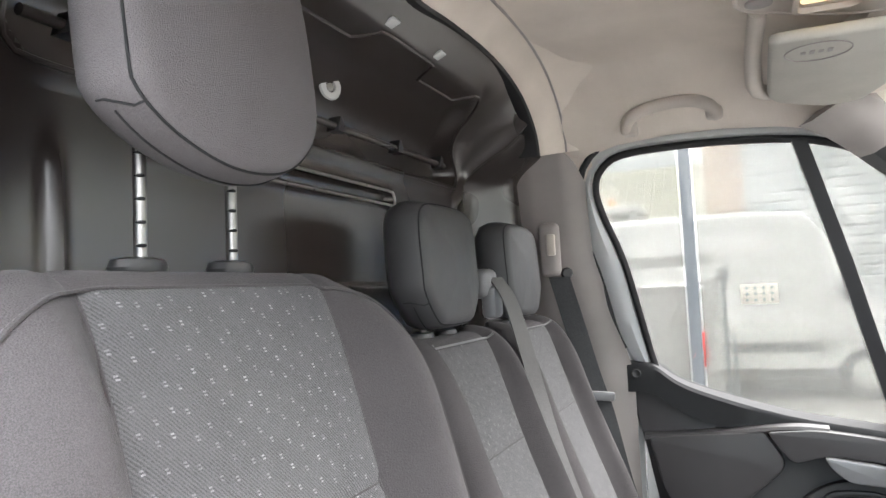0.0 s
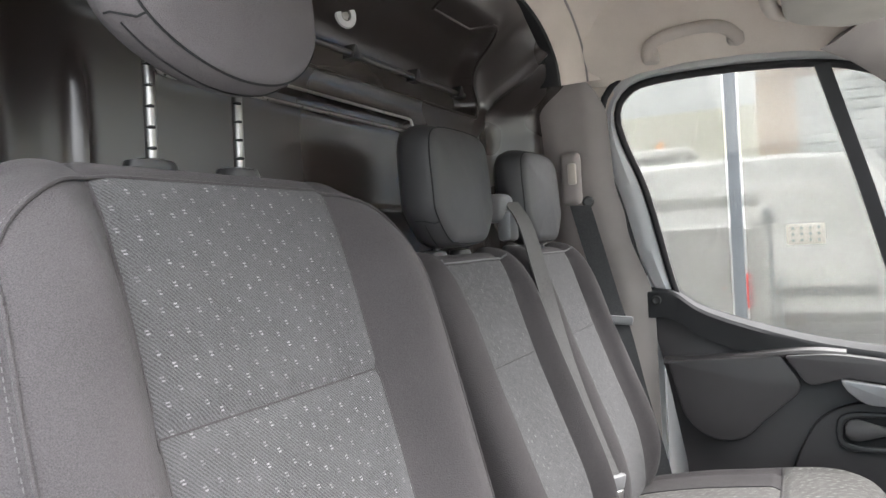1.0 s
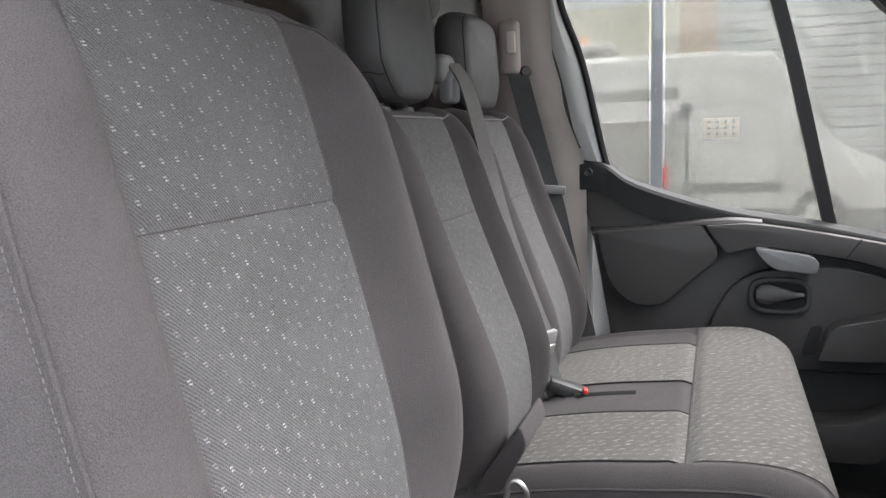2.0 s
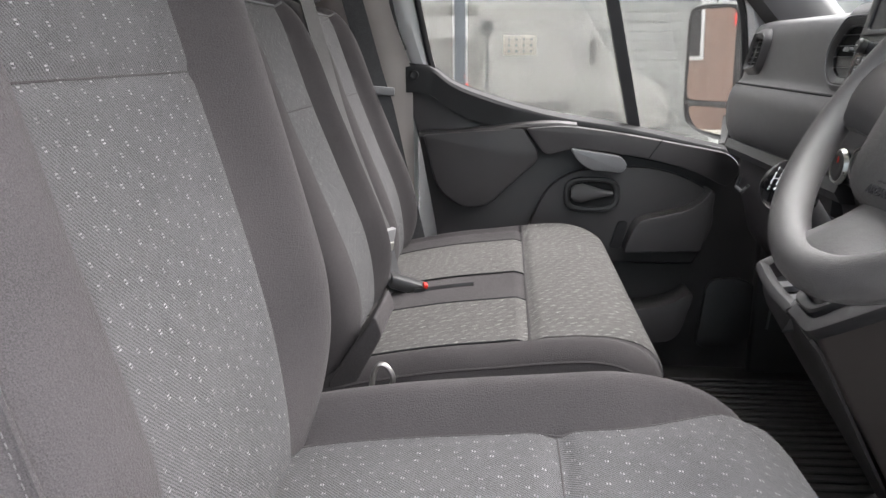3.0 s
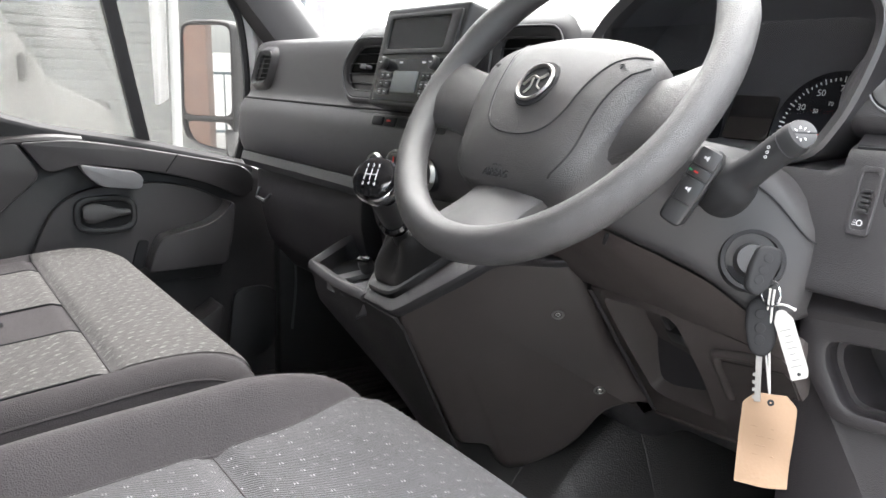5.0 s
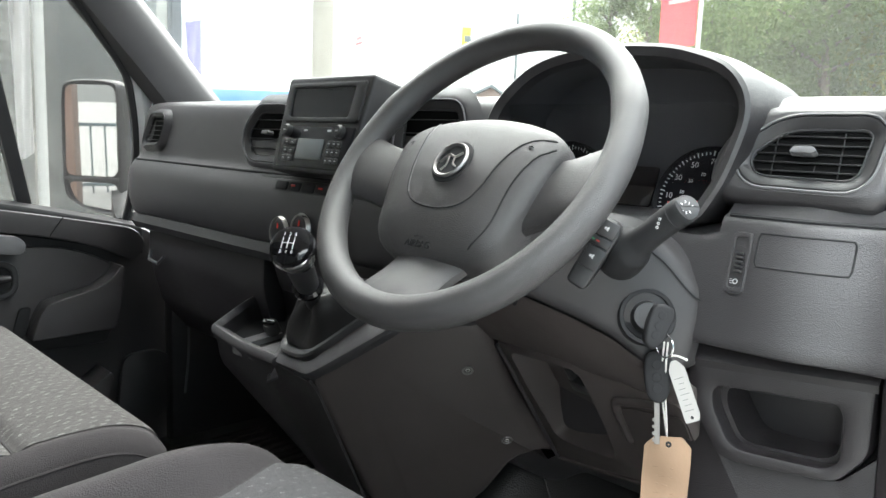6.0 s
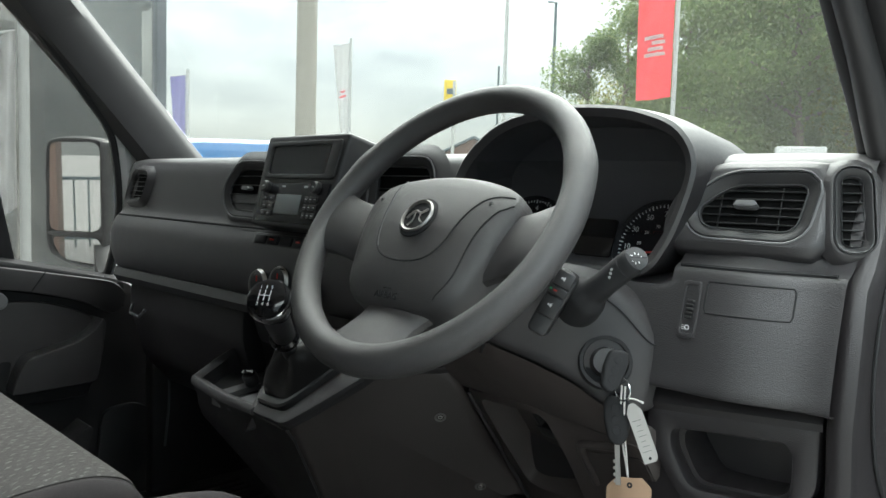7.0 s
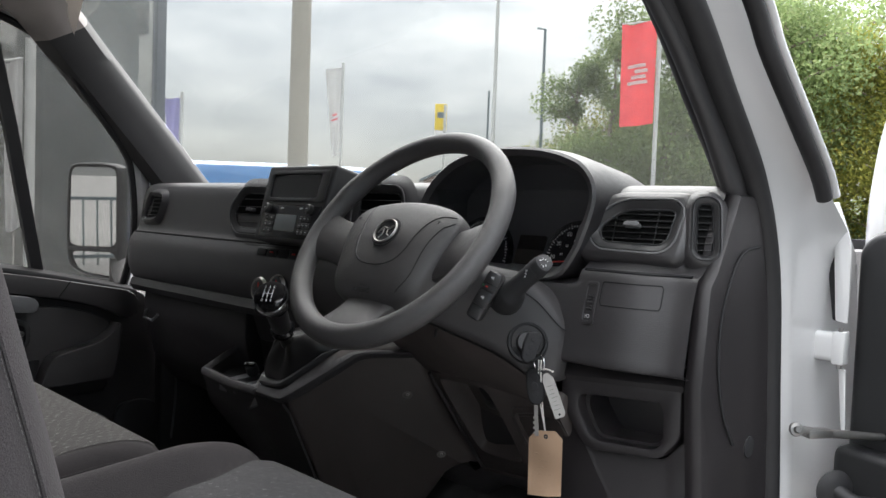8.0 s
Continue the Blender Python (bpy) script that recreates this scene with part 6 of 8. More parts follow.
    part("socket_cap", moved(rbox((0, 0, 0.013), (0.024, 0.010, 0.006), 0.002, 2), aim((0.348, 0.106, 1.176), (-0.5, -0.2, 0.8))), M_GLOSS, s)
    # gear boot in its frame
    bl = resample(rounded([(0.2465, -0.0865), (0.238, -0.140), (0.2365, -0.170), (0.246, -0.190), (0.300, -0.258), (0.400, -0.270), (0.410, -0.045), (0.305, -0.064)], [0.010, 0.05, 0.015, 0.015, 0.03, 0.03, 0.03, 0.02]), 96)
    def boot(g, h):
        return [console_top(x, y, h) for x, y in grown(bl, g)]
    part("boot_frame", loft([boot(0.001, -0.004), boot(0.001, 0.006), boot(-0.001, 0.009), boot(-0.006, 0.0095), boot(-0.009, 0.007), boot(-0.010, -0.004)], caps=False), M_BLACK, c, "black satin boot frame")
    base = [console_top(x, y, 0.004) for x, y in grown(bl, -0.0095)]
    tip, loops = Vector((0.262, -0.152, 1.288)), [base]
    n = len(base)
    mid = sum(base, Vector()) / n
    for k in range(1, 15):
        f = k / 14
        cen = mid.lerp(tip, f ** 0.8) + Vector((0, 0, 0.016 * math.sin(math.pi * f)))
        row = []
        for i, q in enumerate(base):
            a = 2 * math.pi * i / n
            r = (q - mid)
            size = (1 - f) ** 1.25 * (1 + 0.13 * math.sin(math.pi * f) * math.sin(5 * a + 3.2 * f) + 0.06 * math.sin(math.pi * f) * math.sin(9 * a - 5 * f))
            rr = r * size + Vector((0.020 * math.cos(a + 2.6), 0.020 * math.sin(a + 2.6), 0)) * f
            row.append(cen + rr)
        loops.append(row)
    part("gear_boot", loft(loops), plastic("boot_leatherette", (0.012, 0.012, 0.012), 0.30, 900, 0.3), c, "creased black gear boot")
    part("edge_strip", tube(spline([(0.512, 0.785, 1.10), (0.522, 0.792, 1.05), (0.528, 0.800, 0.95), (0.520, 0.806, 0.83)], 6), 0.0035, 8), M_TRIM, c, "pale curved trim line beside the console")
    return c


console()


def gear_lever():
    g = thing("gear_lever", "black gear knob with chrome collar and shift pattern", "gear lever", (0.25, -0.15, 1.25))
    a, b = Vector((0.260, -0.152, 1.276)), Vector((0.163, -0.243, 1.372))
    d = (b - a).normalized()
    part("stick", tube([a, a.lerp(b, 0.32), a.lerp(b, 0.40), a.lerp(b, 0.72), b], [0.012, 0.0125, 0.0165, 0.0185, 0.0215], 20), M_BLACK, g)
    part("lift_ring", tube([a.lerp(b, 0.30), a.lerp(b, 0.33), a.lerp(b, 0.37), a.lerp(b, 0.40)], [0.0165, 0.0215, 0.0215, 0.0175], 20), M_GLOSS, g, "glossy black lift ring")
    m = aim(b + d * 0.004, (-0.70, -0.44, 0.56))
    part("knob", moved(merge(lathe([(0.002, -0.034), (0.018, -0.034), (0.0225, -0.018), (0.0275, -0.006), (0.0285, 0.004), (0.026, 0.0105), (0.018, 0.0145), (0.002, 0.016)], 36)), m), M_GLOSS, g, "gloss black knob")
    part("collar", moved(merge(hoop([(0.0225, -0.020), (0.0260, -0.018), (0.0298, -0.004), (0.0300, 0.001), (0.0284, 0.004), (0.0275, -0.004)], 36)), m), M_CHROME, g, "chrome collar")
    marks = []
    for i, (u, l) in enumerate((("1", "2"), ("3", "4"), ("5", "6"))):
        x = -0.0075 + 0.0075 * i
        marks += [lettering(u, 0.0062, Matrix.Translation((x, 0.0120, 0.0158)), 0.0003), lettering(l, 0.0062, Matrix.Translation((x, -0.0120, 0.0158)), 0.0003), rbox((x, 0, 0.0163), (0.0010, 0.0150, 0.0005), 0)]
    marks.append(rbox((0, 0, 0.0163), (0.015, 0.0009, 0.0005), 0))
    part("shift_pattern", moved(merge(*marks), m), M_PRINT, g, "white shift pattern", flat=True)
    return g


gear_lever()


# ---- steering ----
WHEEL_C, WHEEL_N = Vector((0.195, -0.507, 1.4927)), Vector((-0.793, 0.0, 0.609))
WHEEL_M = aim(WHEEL_C, WHEEL_N)


def steering_wheel():
    """Local x runs to the driver's right, y up the wheel, z towards the driver."""
    s = thing("steering_wheel", "black grained steering wheel with four spokes", "steering wheel", tuple(WHEEL_C))
    R, m = 0.1735, WHEEL_M
    def rim(u, v):
        t, p = 2 * math.pi * u, 2 * math.pi * v
        low = smooth(-0.2, -1.0, math.sin(t))
        grip = math.exp(-((math.sin(t) - 0.42) / 0.10) ** 2)
        r = 0.0155 + 0.0015 * low + 0.0012 * grip
        rad = R - 0.006 * low * 0.0 + r * math.cos(p)
        return (rad * math.cos(t), rad * math.sin(t), r * 1.05 * math.sin(p))
    bm = bmesh.new()
    nu, nv = 120, 18
    g = [[bm.verts.new(rim(i / nu, j / nv)) for j in range(nv)] for i in range(nu)]
    for i in range(nu):
        for j in range(nv):
            bm.faces.new((g[i][j], g[(i + 1) % nu][j], g[(i + 1) % nu][(j + 1) % nv], g[i][(j + 1) % nv]))
    part("rim", moved(bm, m), M_WHEEL, s)
    # hub: a broad dished pad set a little below the rim
    hub = [(-0.094, -0.060), (-0.106, -0.008), (-0.109, 0.022), (-0.094, 0.042), (-0.055, 0.054), (0, 0.059), (0.055, 0.054), (0.094, 0.042), (0.109, 0.022), (0.106, -0.008), (0.094, -0.060), (0.082, -0.092), (0.055, -0.107), (0, -0.111), (-0.055, -0.107), (-0.082, -0.092)]
    lp = resample(spline(hub, 4, True), 80)

    def lay(k, z):
        return [(x * k, (y + 0.02) * k - 0.02, z - 0.010 * max(0.0, -(y + 0.02) * k / 0.09)) for x, y in lp]
    PROFILE = [(1.0, -0.012), (0.985, -0.004), (0.95, 0.002), (0.86, 0.0075), (0.70, 0.0125), (0.5, 0.0155), (0.3, 0.0170), (0.08, 0.0175)]
    part("hub", moved(loft([lay(0.80, -0.060), lay(0.93, -0.045), lay(1.0, -0.026)] + [lay(k, z) for k, z in PROFILE]), m), M_WHEEL, s)

    def dome(x, y):
        a = math.atan2(y + 0.02, x)
        edge = min(lp, key=lambda p: abs(math.atan2(math.sin(math.atan2(p[1] + 0.02, p[0]) - a), math.cos(math.atan2(p[1] + 0.02, p[0]) - a))))
        k = math.hypot(x, y + 0.02) / math.hypot(edge[0], edge[1] + 0.02)
        return float(np.interp(-k, [-p[0] for p in PROFILE], [p[1] for p in PROFILE])) - 0.010 * max(0.0, -(y + 0.02) / 0.09)
    shield = spline([(-0.068, 0.047), (-0.062, 0.020), (-0.050, -0.036), (-0.036, -0.054), (-0.014, -0.061), (0.014, -0.061), (0.036, -0.054), (0.050, -0.036), (0.062, 0.0), (0.078, 0.022), (0.100, 0.030)], 6)
    part("hub_line", moved(tube([(x, y, dome(x, y) - 0.0004) for x, y in shield], 0.0013, 6), m), M_DARK, s)
    part("hub_groove", moved(tube([(x + 0.0016, y, dome(x, y) + 0.0002) for x, y in shield[:16]], 0.0008, 6), m), M_TRIM, s)
    part("hub_groove", moved(tube([(x, y, dome(x, y) + 0.0001) for x, y in spline([(0.104, 0.020), (0.090, 0.002), (0.080, -0.030), (0.074, -0.070), (0.060, -0.094)], 6)], 0.0010, 6), m), M_DARK, s)
    for k in (-1, 1):
        part("horn_mark", moved(merge(rbox((k * 0.082, 0.014, dome(0.082, 0.014) + 0.0002), (0.003, 0.003, 0.0006), 0.0003, 1), tube([(k * (0.082 + 0.004 * math.cos(a)), 0.014 + 0.003 * math.sin(a), dome(0.082, 0.014) + 0.0002) for a in (0.3, 1.2, 2.1, 3.0)], 0.0004, 5)), m), M_DARK, s)
    em = m @ Matrix.Translation((0.0, -0.011, 0.0165))
    e = part("emblem", moved(merge(hoop([(0.0172, 0.002), (0.0195, 0.001), (0.0212, 0.0035), (0.0195, 0.0055), (0.0182, 0.0045), (0.0172, 0.004)], 36)), em), M_BARE_DARK, s, "round chrome emblem")
    part("emblem_field", moved(disc(0.0180, 0.0030, 28), em), M_DARK, e)
    part("emblem_seat", moved(hoop([(0.0205, 0.0018), (0.0245, 0.0012), (0.0250, 0.0), (0.0205, 0.0)], 36), em), M_DARK, e)
    part("emblem_figure", moved(merge(tube([(x, y, 0.0036) for x, y in spline([(-0.013, -0.004), (-0.006, 0.006), (0.004, 0.004), (0.012, 0.009)], 5)], 0.0014, 6), tube([(x, y, 0.004) for x, y in spline([(-0.004, 0.004), (-0.002, -0.006), (-0.006, -0.013)], 4)], 0.0010, 6), tube([(x, y, 0.004) for x, y in spline([(0.004, 0.004), (0.006, -0.004), (0.012, -0.008)], 4)], 0.0010, 6)), em), M_BARE, e)
    part("moulded_word", moved(lettering("SRP\nAIRBAG", 0.0100, Matrix.Translation((-0.004, -0.094, dome(-0.004, -0.094) + 0.0003)) @ Matrix.Rotation(0.22, 4, "X"), 0.0005), m), M_DARK, s, flat=True)
    # spokes: two short broad upper ones and one broad lower one

    def spoke(a, b, wa, wb, za, zb, ta, tb):
        A, B = Vector(a), Vector(b)
        d = (B - A).normalized()
        w = Vector((-d.y, d.x, 0))
        out = []
        for i in range(13):
            t = i / 12
            k = wa + (wb - wa) * (2 * t - 1) ** 2 if wb > wa else wa
            z, th = za + (zb - za) * t * t * (3 - 2 * t), ta + (tb - ta) * t
            p = A.lerp(B, t)
            out.append([(p.x + w.x * k * c, p.y + w.y * k * c, z + th * s2) for c, s2 in ((-1, -0.6), (-1, 0.1), (-0.85, 0.55), (-0.4, 0.85), (0, 0.95), (0.4, 0.85), (0.85, 0.55), (1, 0.1), (1, -0.6), (0, -1))])
        return loft(out)
    for k in (-1, 1):
        part("spoke", moved(spoke((k * 0.080, -0.018, 0), (k * 0.172, -0.012, 0), 0.036, 0.046, -0.020, -0.001, 0.012, 0.012), m), M_WHEEL, s)
    part("lower_spoke", moved(spoke((0.004, -0.080, 0), (0.0, -0.172, 0), 0.043, 0.064, -0.026, -0.001, 0.012, 0.012), m), M_WHEEL, s)
    part("hub_boss", moved(merge(lathe([(0.060, -0.045), (0.060, -0.030), (0.04, -0.02)], 28)), m), M_DARK, s)
    return s


steering_wheel()


def column():
    """The shroud flares from behind the wheel to the ignition lock; its underside turns back to the knee cover."""
    c = thing("column_shroud", "grey plastic steering column shroud", "column shroud", (0.32, -0.54, 1.35))
    low = [(0.262, -0.395, 1.352), (0.244, -0.430, 1.372), (0.236, -0.475, 1.378), (0.250, -0.520, 1.364), (0.290, -0.574, 1.339), (0.316, -0.611, 1.319), (0.338, -0.645, 1.292), (0.362, -0.668, 1.290), (0.385, -0.672, 1.292)]
    top = [(0.285, -0.395, 1.430), (0.262, -0.430, 1.446), (0.252, -0.480, 1.452), (0.262, -0.545, 1.448), (0.300, -0.596, 1.438), (0.326, -0.625, 1.430), (0.352, -0.648, 1.410), (0.374, -0.673, 1.372), (0.398, -0.678, 1.365)]
    L, T = (resample(spline(q, 6), 60, closed=False) for q in (low, top))
    def at(i, v, push=0.0):
        p = Vector(L[i]).lerp(Vector(T[i]), v)
        swell = 0.005 * math.sin(math.pi * min(1, max(0, v)))
        return p + Vector((-0.80, -0.58, 0.1)) * (swell + push)
    rows = [[at(i, 0.0) + Vector((0.10, 0.02, -0.012)) for i in range(60)], [at(i, -0.03) + Vector((0.012, 0.003, -0.004)) for i in range(60)], [at(i, 0.0) + Vector((0.003, 0, 0)) for i in range(60)]]
    rows += [[at(i, 0.06 + 0.88 * j / 14) for i in range(60)] for j in range(15)]
    rows += [[at(i, 1.0) + Vector((0.004, 0, 0.001)) for i in range(60)], [at(i, 1.03) + Vector((0.02, 0.004, 0.006)) for i in range(60)], [at(i, 1.0) + Vector((0.14, 0.02, -0.03)) for i in range(60)]]
    part("shell", loft(rows, closed=False), M_SHROUD, c)
    part("joint", tube([Vector(T[i]).lerp(Vector(L[i]), 0.10) + Vector((-0.80, -0.58, 0.1)) * 0.0034 for i in range(34, 58)], 0.0009, 6), M_DARK, c, "joint between the shroud halves")
    part("clip_slot", moved(rbox((0, 0, 0), (0.026, 0.004, 0.002), 0.0008, 1), aim((0.268, -0.520, 1.345), (-0.5, -0.3, -0.8), (0.6, -0.7, -0.2))), M_DARK, c)
    return c


column()


def stalks():
    r = thing("right_stalk", "black column stalk with white lamp symbols", "column stalk", (0.305, -0.63, 1.41))
    pts = [(0.292, -0.630, 1.408), (0.283, -0.645, 1.416), (0.278, -0.660, 1.425), (0.276, -0.676, 1.437), (0.277, -0.692, 1.451), (0.2765, -0.706, 1.462)]
    part("arm", tube(spline(pts, 6), [float(k) for k in np.interp(np.linspace(0, 1, 31), [0, 0.10, 0.3, 0.42, 0.6, 0.85, 0.97, 1.0], [0.026, 0.0255, 0.0215, 0.0145, 0.0130, 0.0134, 0.0134, 0.0122])], 24), M_DARK, r)
    ax = (-0.62, -0.66, 0.42)
    m = aim((0.2768, -0.7062, 1.4622), ax)
    k = part("end_cap", moved(disc(0.0122, 0.003, 28, 0.0012), m), M_BLACK, r)
    part("cap_marks", moved(merge(*[rbox((0.0052 * math.cos(a), 0.0052 * math.sin(a), 0.0031), (0.0022, 0.0007, 0.0003), 0, 1, Matrix.Rotation(a, 4, "Z")) for a in (0.3, 1.0, 1.7, 2.5, 3.9, 4.6, 5.3)]), m), M_PRINT, k)
    part("cap_slot", moved(rbox((0, 0.001, 0.0030), (0.0225, 0.0010, 0.0008), 0), m), M_DARK, k)
    part("collar_ring", moved(merge(lathe([(0.0128, -0.001), (0.0138, 0.0), (0.0128, 0.001)], 28)), aim((0.2768, -0.6965, 1.4545), (-0.05, -0.82, 0.57))), M_DARK, r)
    part("stalk_marks", merge(*[moved(ring(resample([(0.0022 * math.cos(a), 0.0022 * math.sin(a)) for a in np.linspace(0, 6.28, 14)[:-1]], 12), resample([(0.0014 * math.cos(a), 0.0014 * math.sin(a)) for a in np.linspace(0, 6.28, 14)[:-1]], 12), "z", 0.0, 0.0004), aim((0.2765 - 0.0133, -0.688 - 0.001 * i, 1.4475 + 0.004 * i), (-0.95, -0.1, 0.25)) @ Matrix.Scale(0.6, 4)) for i in (-1, 0, 1)]), M_PRINT, r)
    l = thing("audio_remote", "black column-mounted audio remote with white symbols", "audio remote", (0.29, -0.61, 1.40))
    up = Vector((0.000, -0.045, 0.090))
    mm = aim((0.248, -0.634, 1.419), (-0.78, -0.40, 0.10), up) @ Matrix.Scale(0.74, 4)
    body = rounded([(-0.016, -0.056), (0.012, -0.058), (0.018, 0.030), (0.010, 0.042), (-0.014, 0.040)], 0.008)
    b = part("body", moved(prism(body, "z", -0.03, 0.003, 0.004, 3), mm), M_BLACK, l)
    for y, hh, mat in ((0.028, 0.022, M_DASH), (0.009, 0.012, M_BLACK), (-0.014, 0.030, M_BLACK)):
        part("key", moved(rbox((0.001, y, 0.004), (0.026, hh, 0.005), 0.002, 2), mm), mat, b)
    for y in (0.028, -0.012):
        part("key_mark", moved(merge(rbox((-0.0025, y, 0.0067), (0.0022, 0.003, 0.0003), 0), prism([(-0.001, y - 0.0012), (0.0022, y - 0.0035), (0.0022, y + 0.0035), (-0.001, y + 0.0012)], "z", 0.0066, 0.0069)), mm), M_PRINT, b)
    part("red_mark", moved(rbox((-0.003, 0.009, 0.0067), (0.005, 0.002, 0.0003), 0), mm), M_RED, b)
    part("green_mark", moved(rbox((-0.010, 0.009, 0.0067), (0.004, 0.002, 0.0003), 0), mm), plastic("green_print", (0.03, 0.30, 0.12), 0.5, 900, 0), b)
    return r


stalks()


def knee_cover():
    k = thing("knee_cover", "dark plastic lower cover with an open cubby", "lower cover", (0.42, -0.52, 1.0))

    def at(y, z, h=0.0):
        return Vector((0.391 + 0.10 * (y + 0.382) - 0.80 * (z - 1.253), y, z)) + Vector((-0.778, 0.078, -0.622)) * h
    def loops(rows):
        return [[at(y, z, h) for y, z in lp] for lp, h in rows]
    outer = resample(rounded([(-0.379, 1.250), (-0.368, 1.030), (-0.460, 1.046), (-0.546, 1.064), (-0.672, 1.092), (-0.672, 1.246), (-0.620, 1.250), (-0.530, 1.254), (-0.450, 1.256)], [0.01, 0.006, 0.05, 0.05, 0.01, 0.01, 0.03, 0.05, 0.05]), 160)
    cub = resample(rounded([(-0.409, 1.240), (-0.405, 1.190), (-0.408, 1.098), (-0.430, 1.094), (-0.517, 1.103), (-0.527, 1.170), (-0.527, 1.246), (-0.460, 1.243)], [0.012, 0.05, 0.010, 0.02, 0.012, 0.04, 0.012, 0.05]), 160)
    # bring the two loops into step, then skin the face between them
    def from_angle(lp):
        i = min(range(len(lp)), key=lambda j: abs(math.atan2(lp[j][1] - 1.17, lp[j][0] + 0.47)))
        lp = lp[i:] + lp[:i]
        area = sum(lp[j][0] * lp[(j + 1) % len(lp)][1] - lp[(j + 1) % len(lp)][0] * lp[j][1] for j in range(len(lp)))
        return lp if area > 0 else [lp[0]] + lp[:0:-1]
    outer, cub = from_angle(outer), from_angle(cub)
    deep = [(-0.470 + (y + 0.470) * 0.80, 1.178 + (z - 1.178) * 0.84) for y, z in cub]
    p = part("panel", loft(loops([(outer, -0.03), (grown(outer, 0.001), -0.006), (grown(outer, -0.003), 0.0), (grown(cub, 0.012), 0.0), (grown(cub, 0.008), 0.003), (grown(cub, 0.003), 0.0035), (cub, 0.0), (deep, -0.034)]), caps=False), M_KNEE, k)
    part("cubby_floor", loft(loops([(deep, -0.0335), (grown(deep, -0.002), -0.036)])), M_KNEE, p)
    hole = resample(rounded([(-0.452, 1.228), (-0.456, 1.180), (-0.470, 1.166), (-0.512, 1.164), (-0.516, 1.228)], 0.008), 60)
    part("cubby_hole", loft(loops([(hole, -0.0325), (grown(hole, -0.001), -0.0325), (grown(hole, -0.006), -0.0328)])), M_GLOSS, p, "dark opening at the back of the cubby")
    part("plug", merge(*[moved(rbox((0, 0, 0), s, 0.004, 2), aim(at(y, z, -0.026), (-0.778, 0.078, -0.622))) for y, z, s in ((-0.486, 1.190, (0.034, 0.022, 0.020)), (-0.474, 1.205, (0.010, 0.034, 0.016)), (-0.498, 1.214, (0.026, 0.008, 0.014)))]), M_BLACK, p, "dark connector in the cubby")
    part("edge_line", tube([at(y, z, 0.002) for y, z in spline([(-0.384, 1.246), (-0.382, 1.19), (-0.378, 1.12), (-0.374, 1.040)], 8)], 0.0030, 8), M_DASH, p)
    # raised ridge round the plain panel below the lock
    ridge = rounded([(-0.660, 1.236), (-0.622, 1.232), (-0.567, 1.217), (-0.563, 1.165), (-0.558, 1.095)], 0.012)
    part("ridge", tube([at(y, z, 0.000) for y, z in resample(ridge[6:-6], 40, closed=False)], 0.0062, 10), M_KNEE, p)
    part("blank_panel", loft(loops([(resample(rounded([(-0.572, 1.208), (-0.666, 1.228), (-0.666, 1.096), (-0.566, 1.086)], 0.008), 50), h) for h in (-0.01, 0.0012)])), M_KNEE, p)
    part("bottom_lip", tube([at(y, z, -0.002) for y, z in spline([(-0.372, 1.036), (-0.46, 1.050), (-0.546, 1.068), (-0.668, 1.095)], 8)], 0.0050, 8), M_KNEE, p)
    # apron between the shroud's lower edge and the panel
    low = resample([(0.300, -0.340, 1.330), (0.262, -0.400, 1.352), (0.250, -0.450, 1.368), (0.252, -0.515, 1.360), (0.292, -0.570, 1.335), (0.318, -0.609, 1.315), (0.340, -0.645, 1.288), (0.362, -0.672, 1.286)], 40, closed=False)
    up = [at(-0.360 - 0.312 * i / 39, 1.252 + 0.004 * math.sin(math.pi * i / 39) - 0.006 * i / 39, 0.0) for i in range(40)]
    rows = []
    for j in range(9):
        f = j / 8
        rows.append([Vector(a).lerp(b, f) + Vector((0.012, 0, -0.012)) * math.sin(math.pi * f) * -0.6 for a, b in zip(low, up)])
    part("apron", loft(rows, closed=False), M_KNEE, p, "dark cover under the steering column")
    return k


knee_cover()


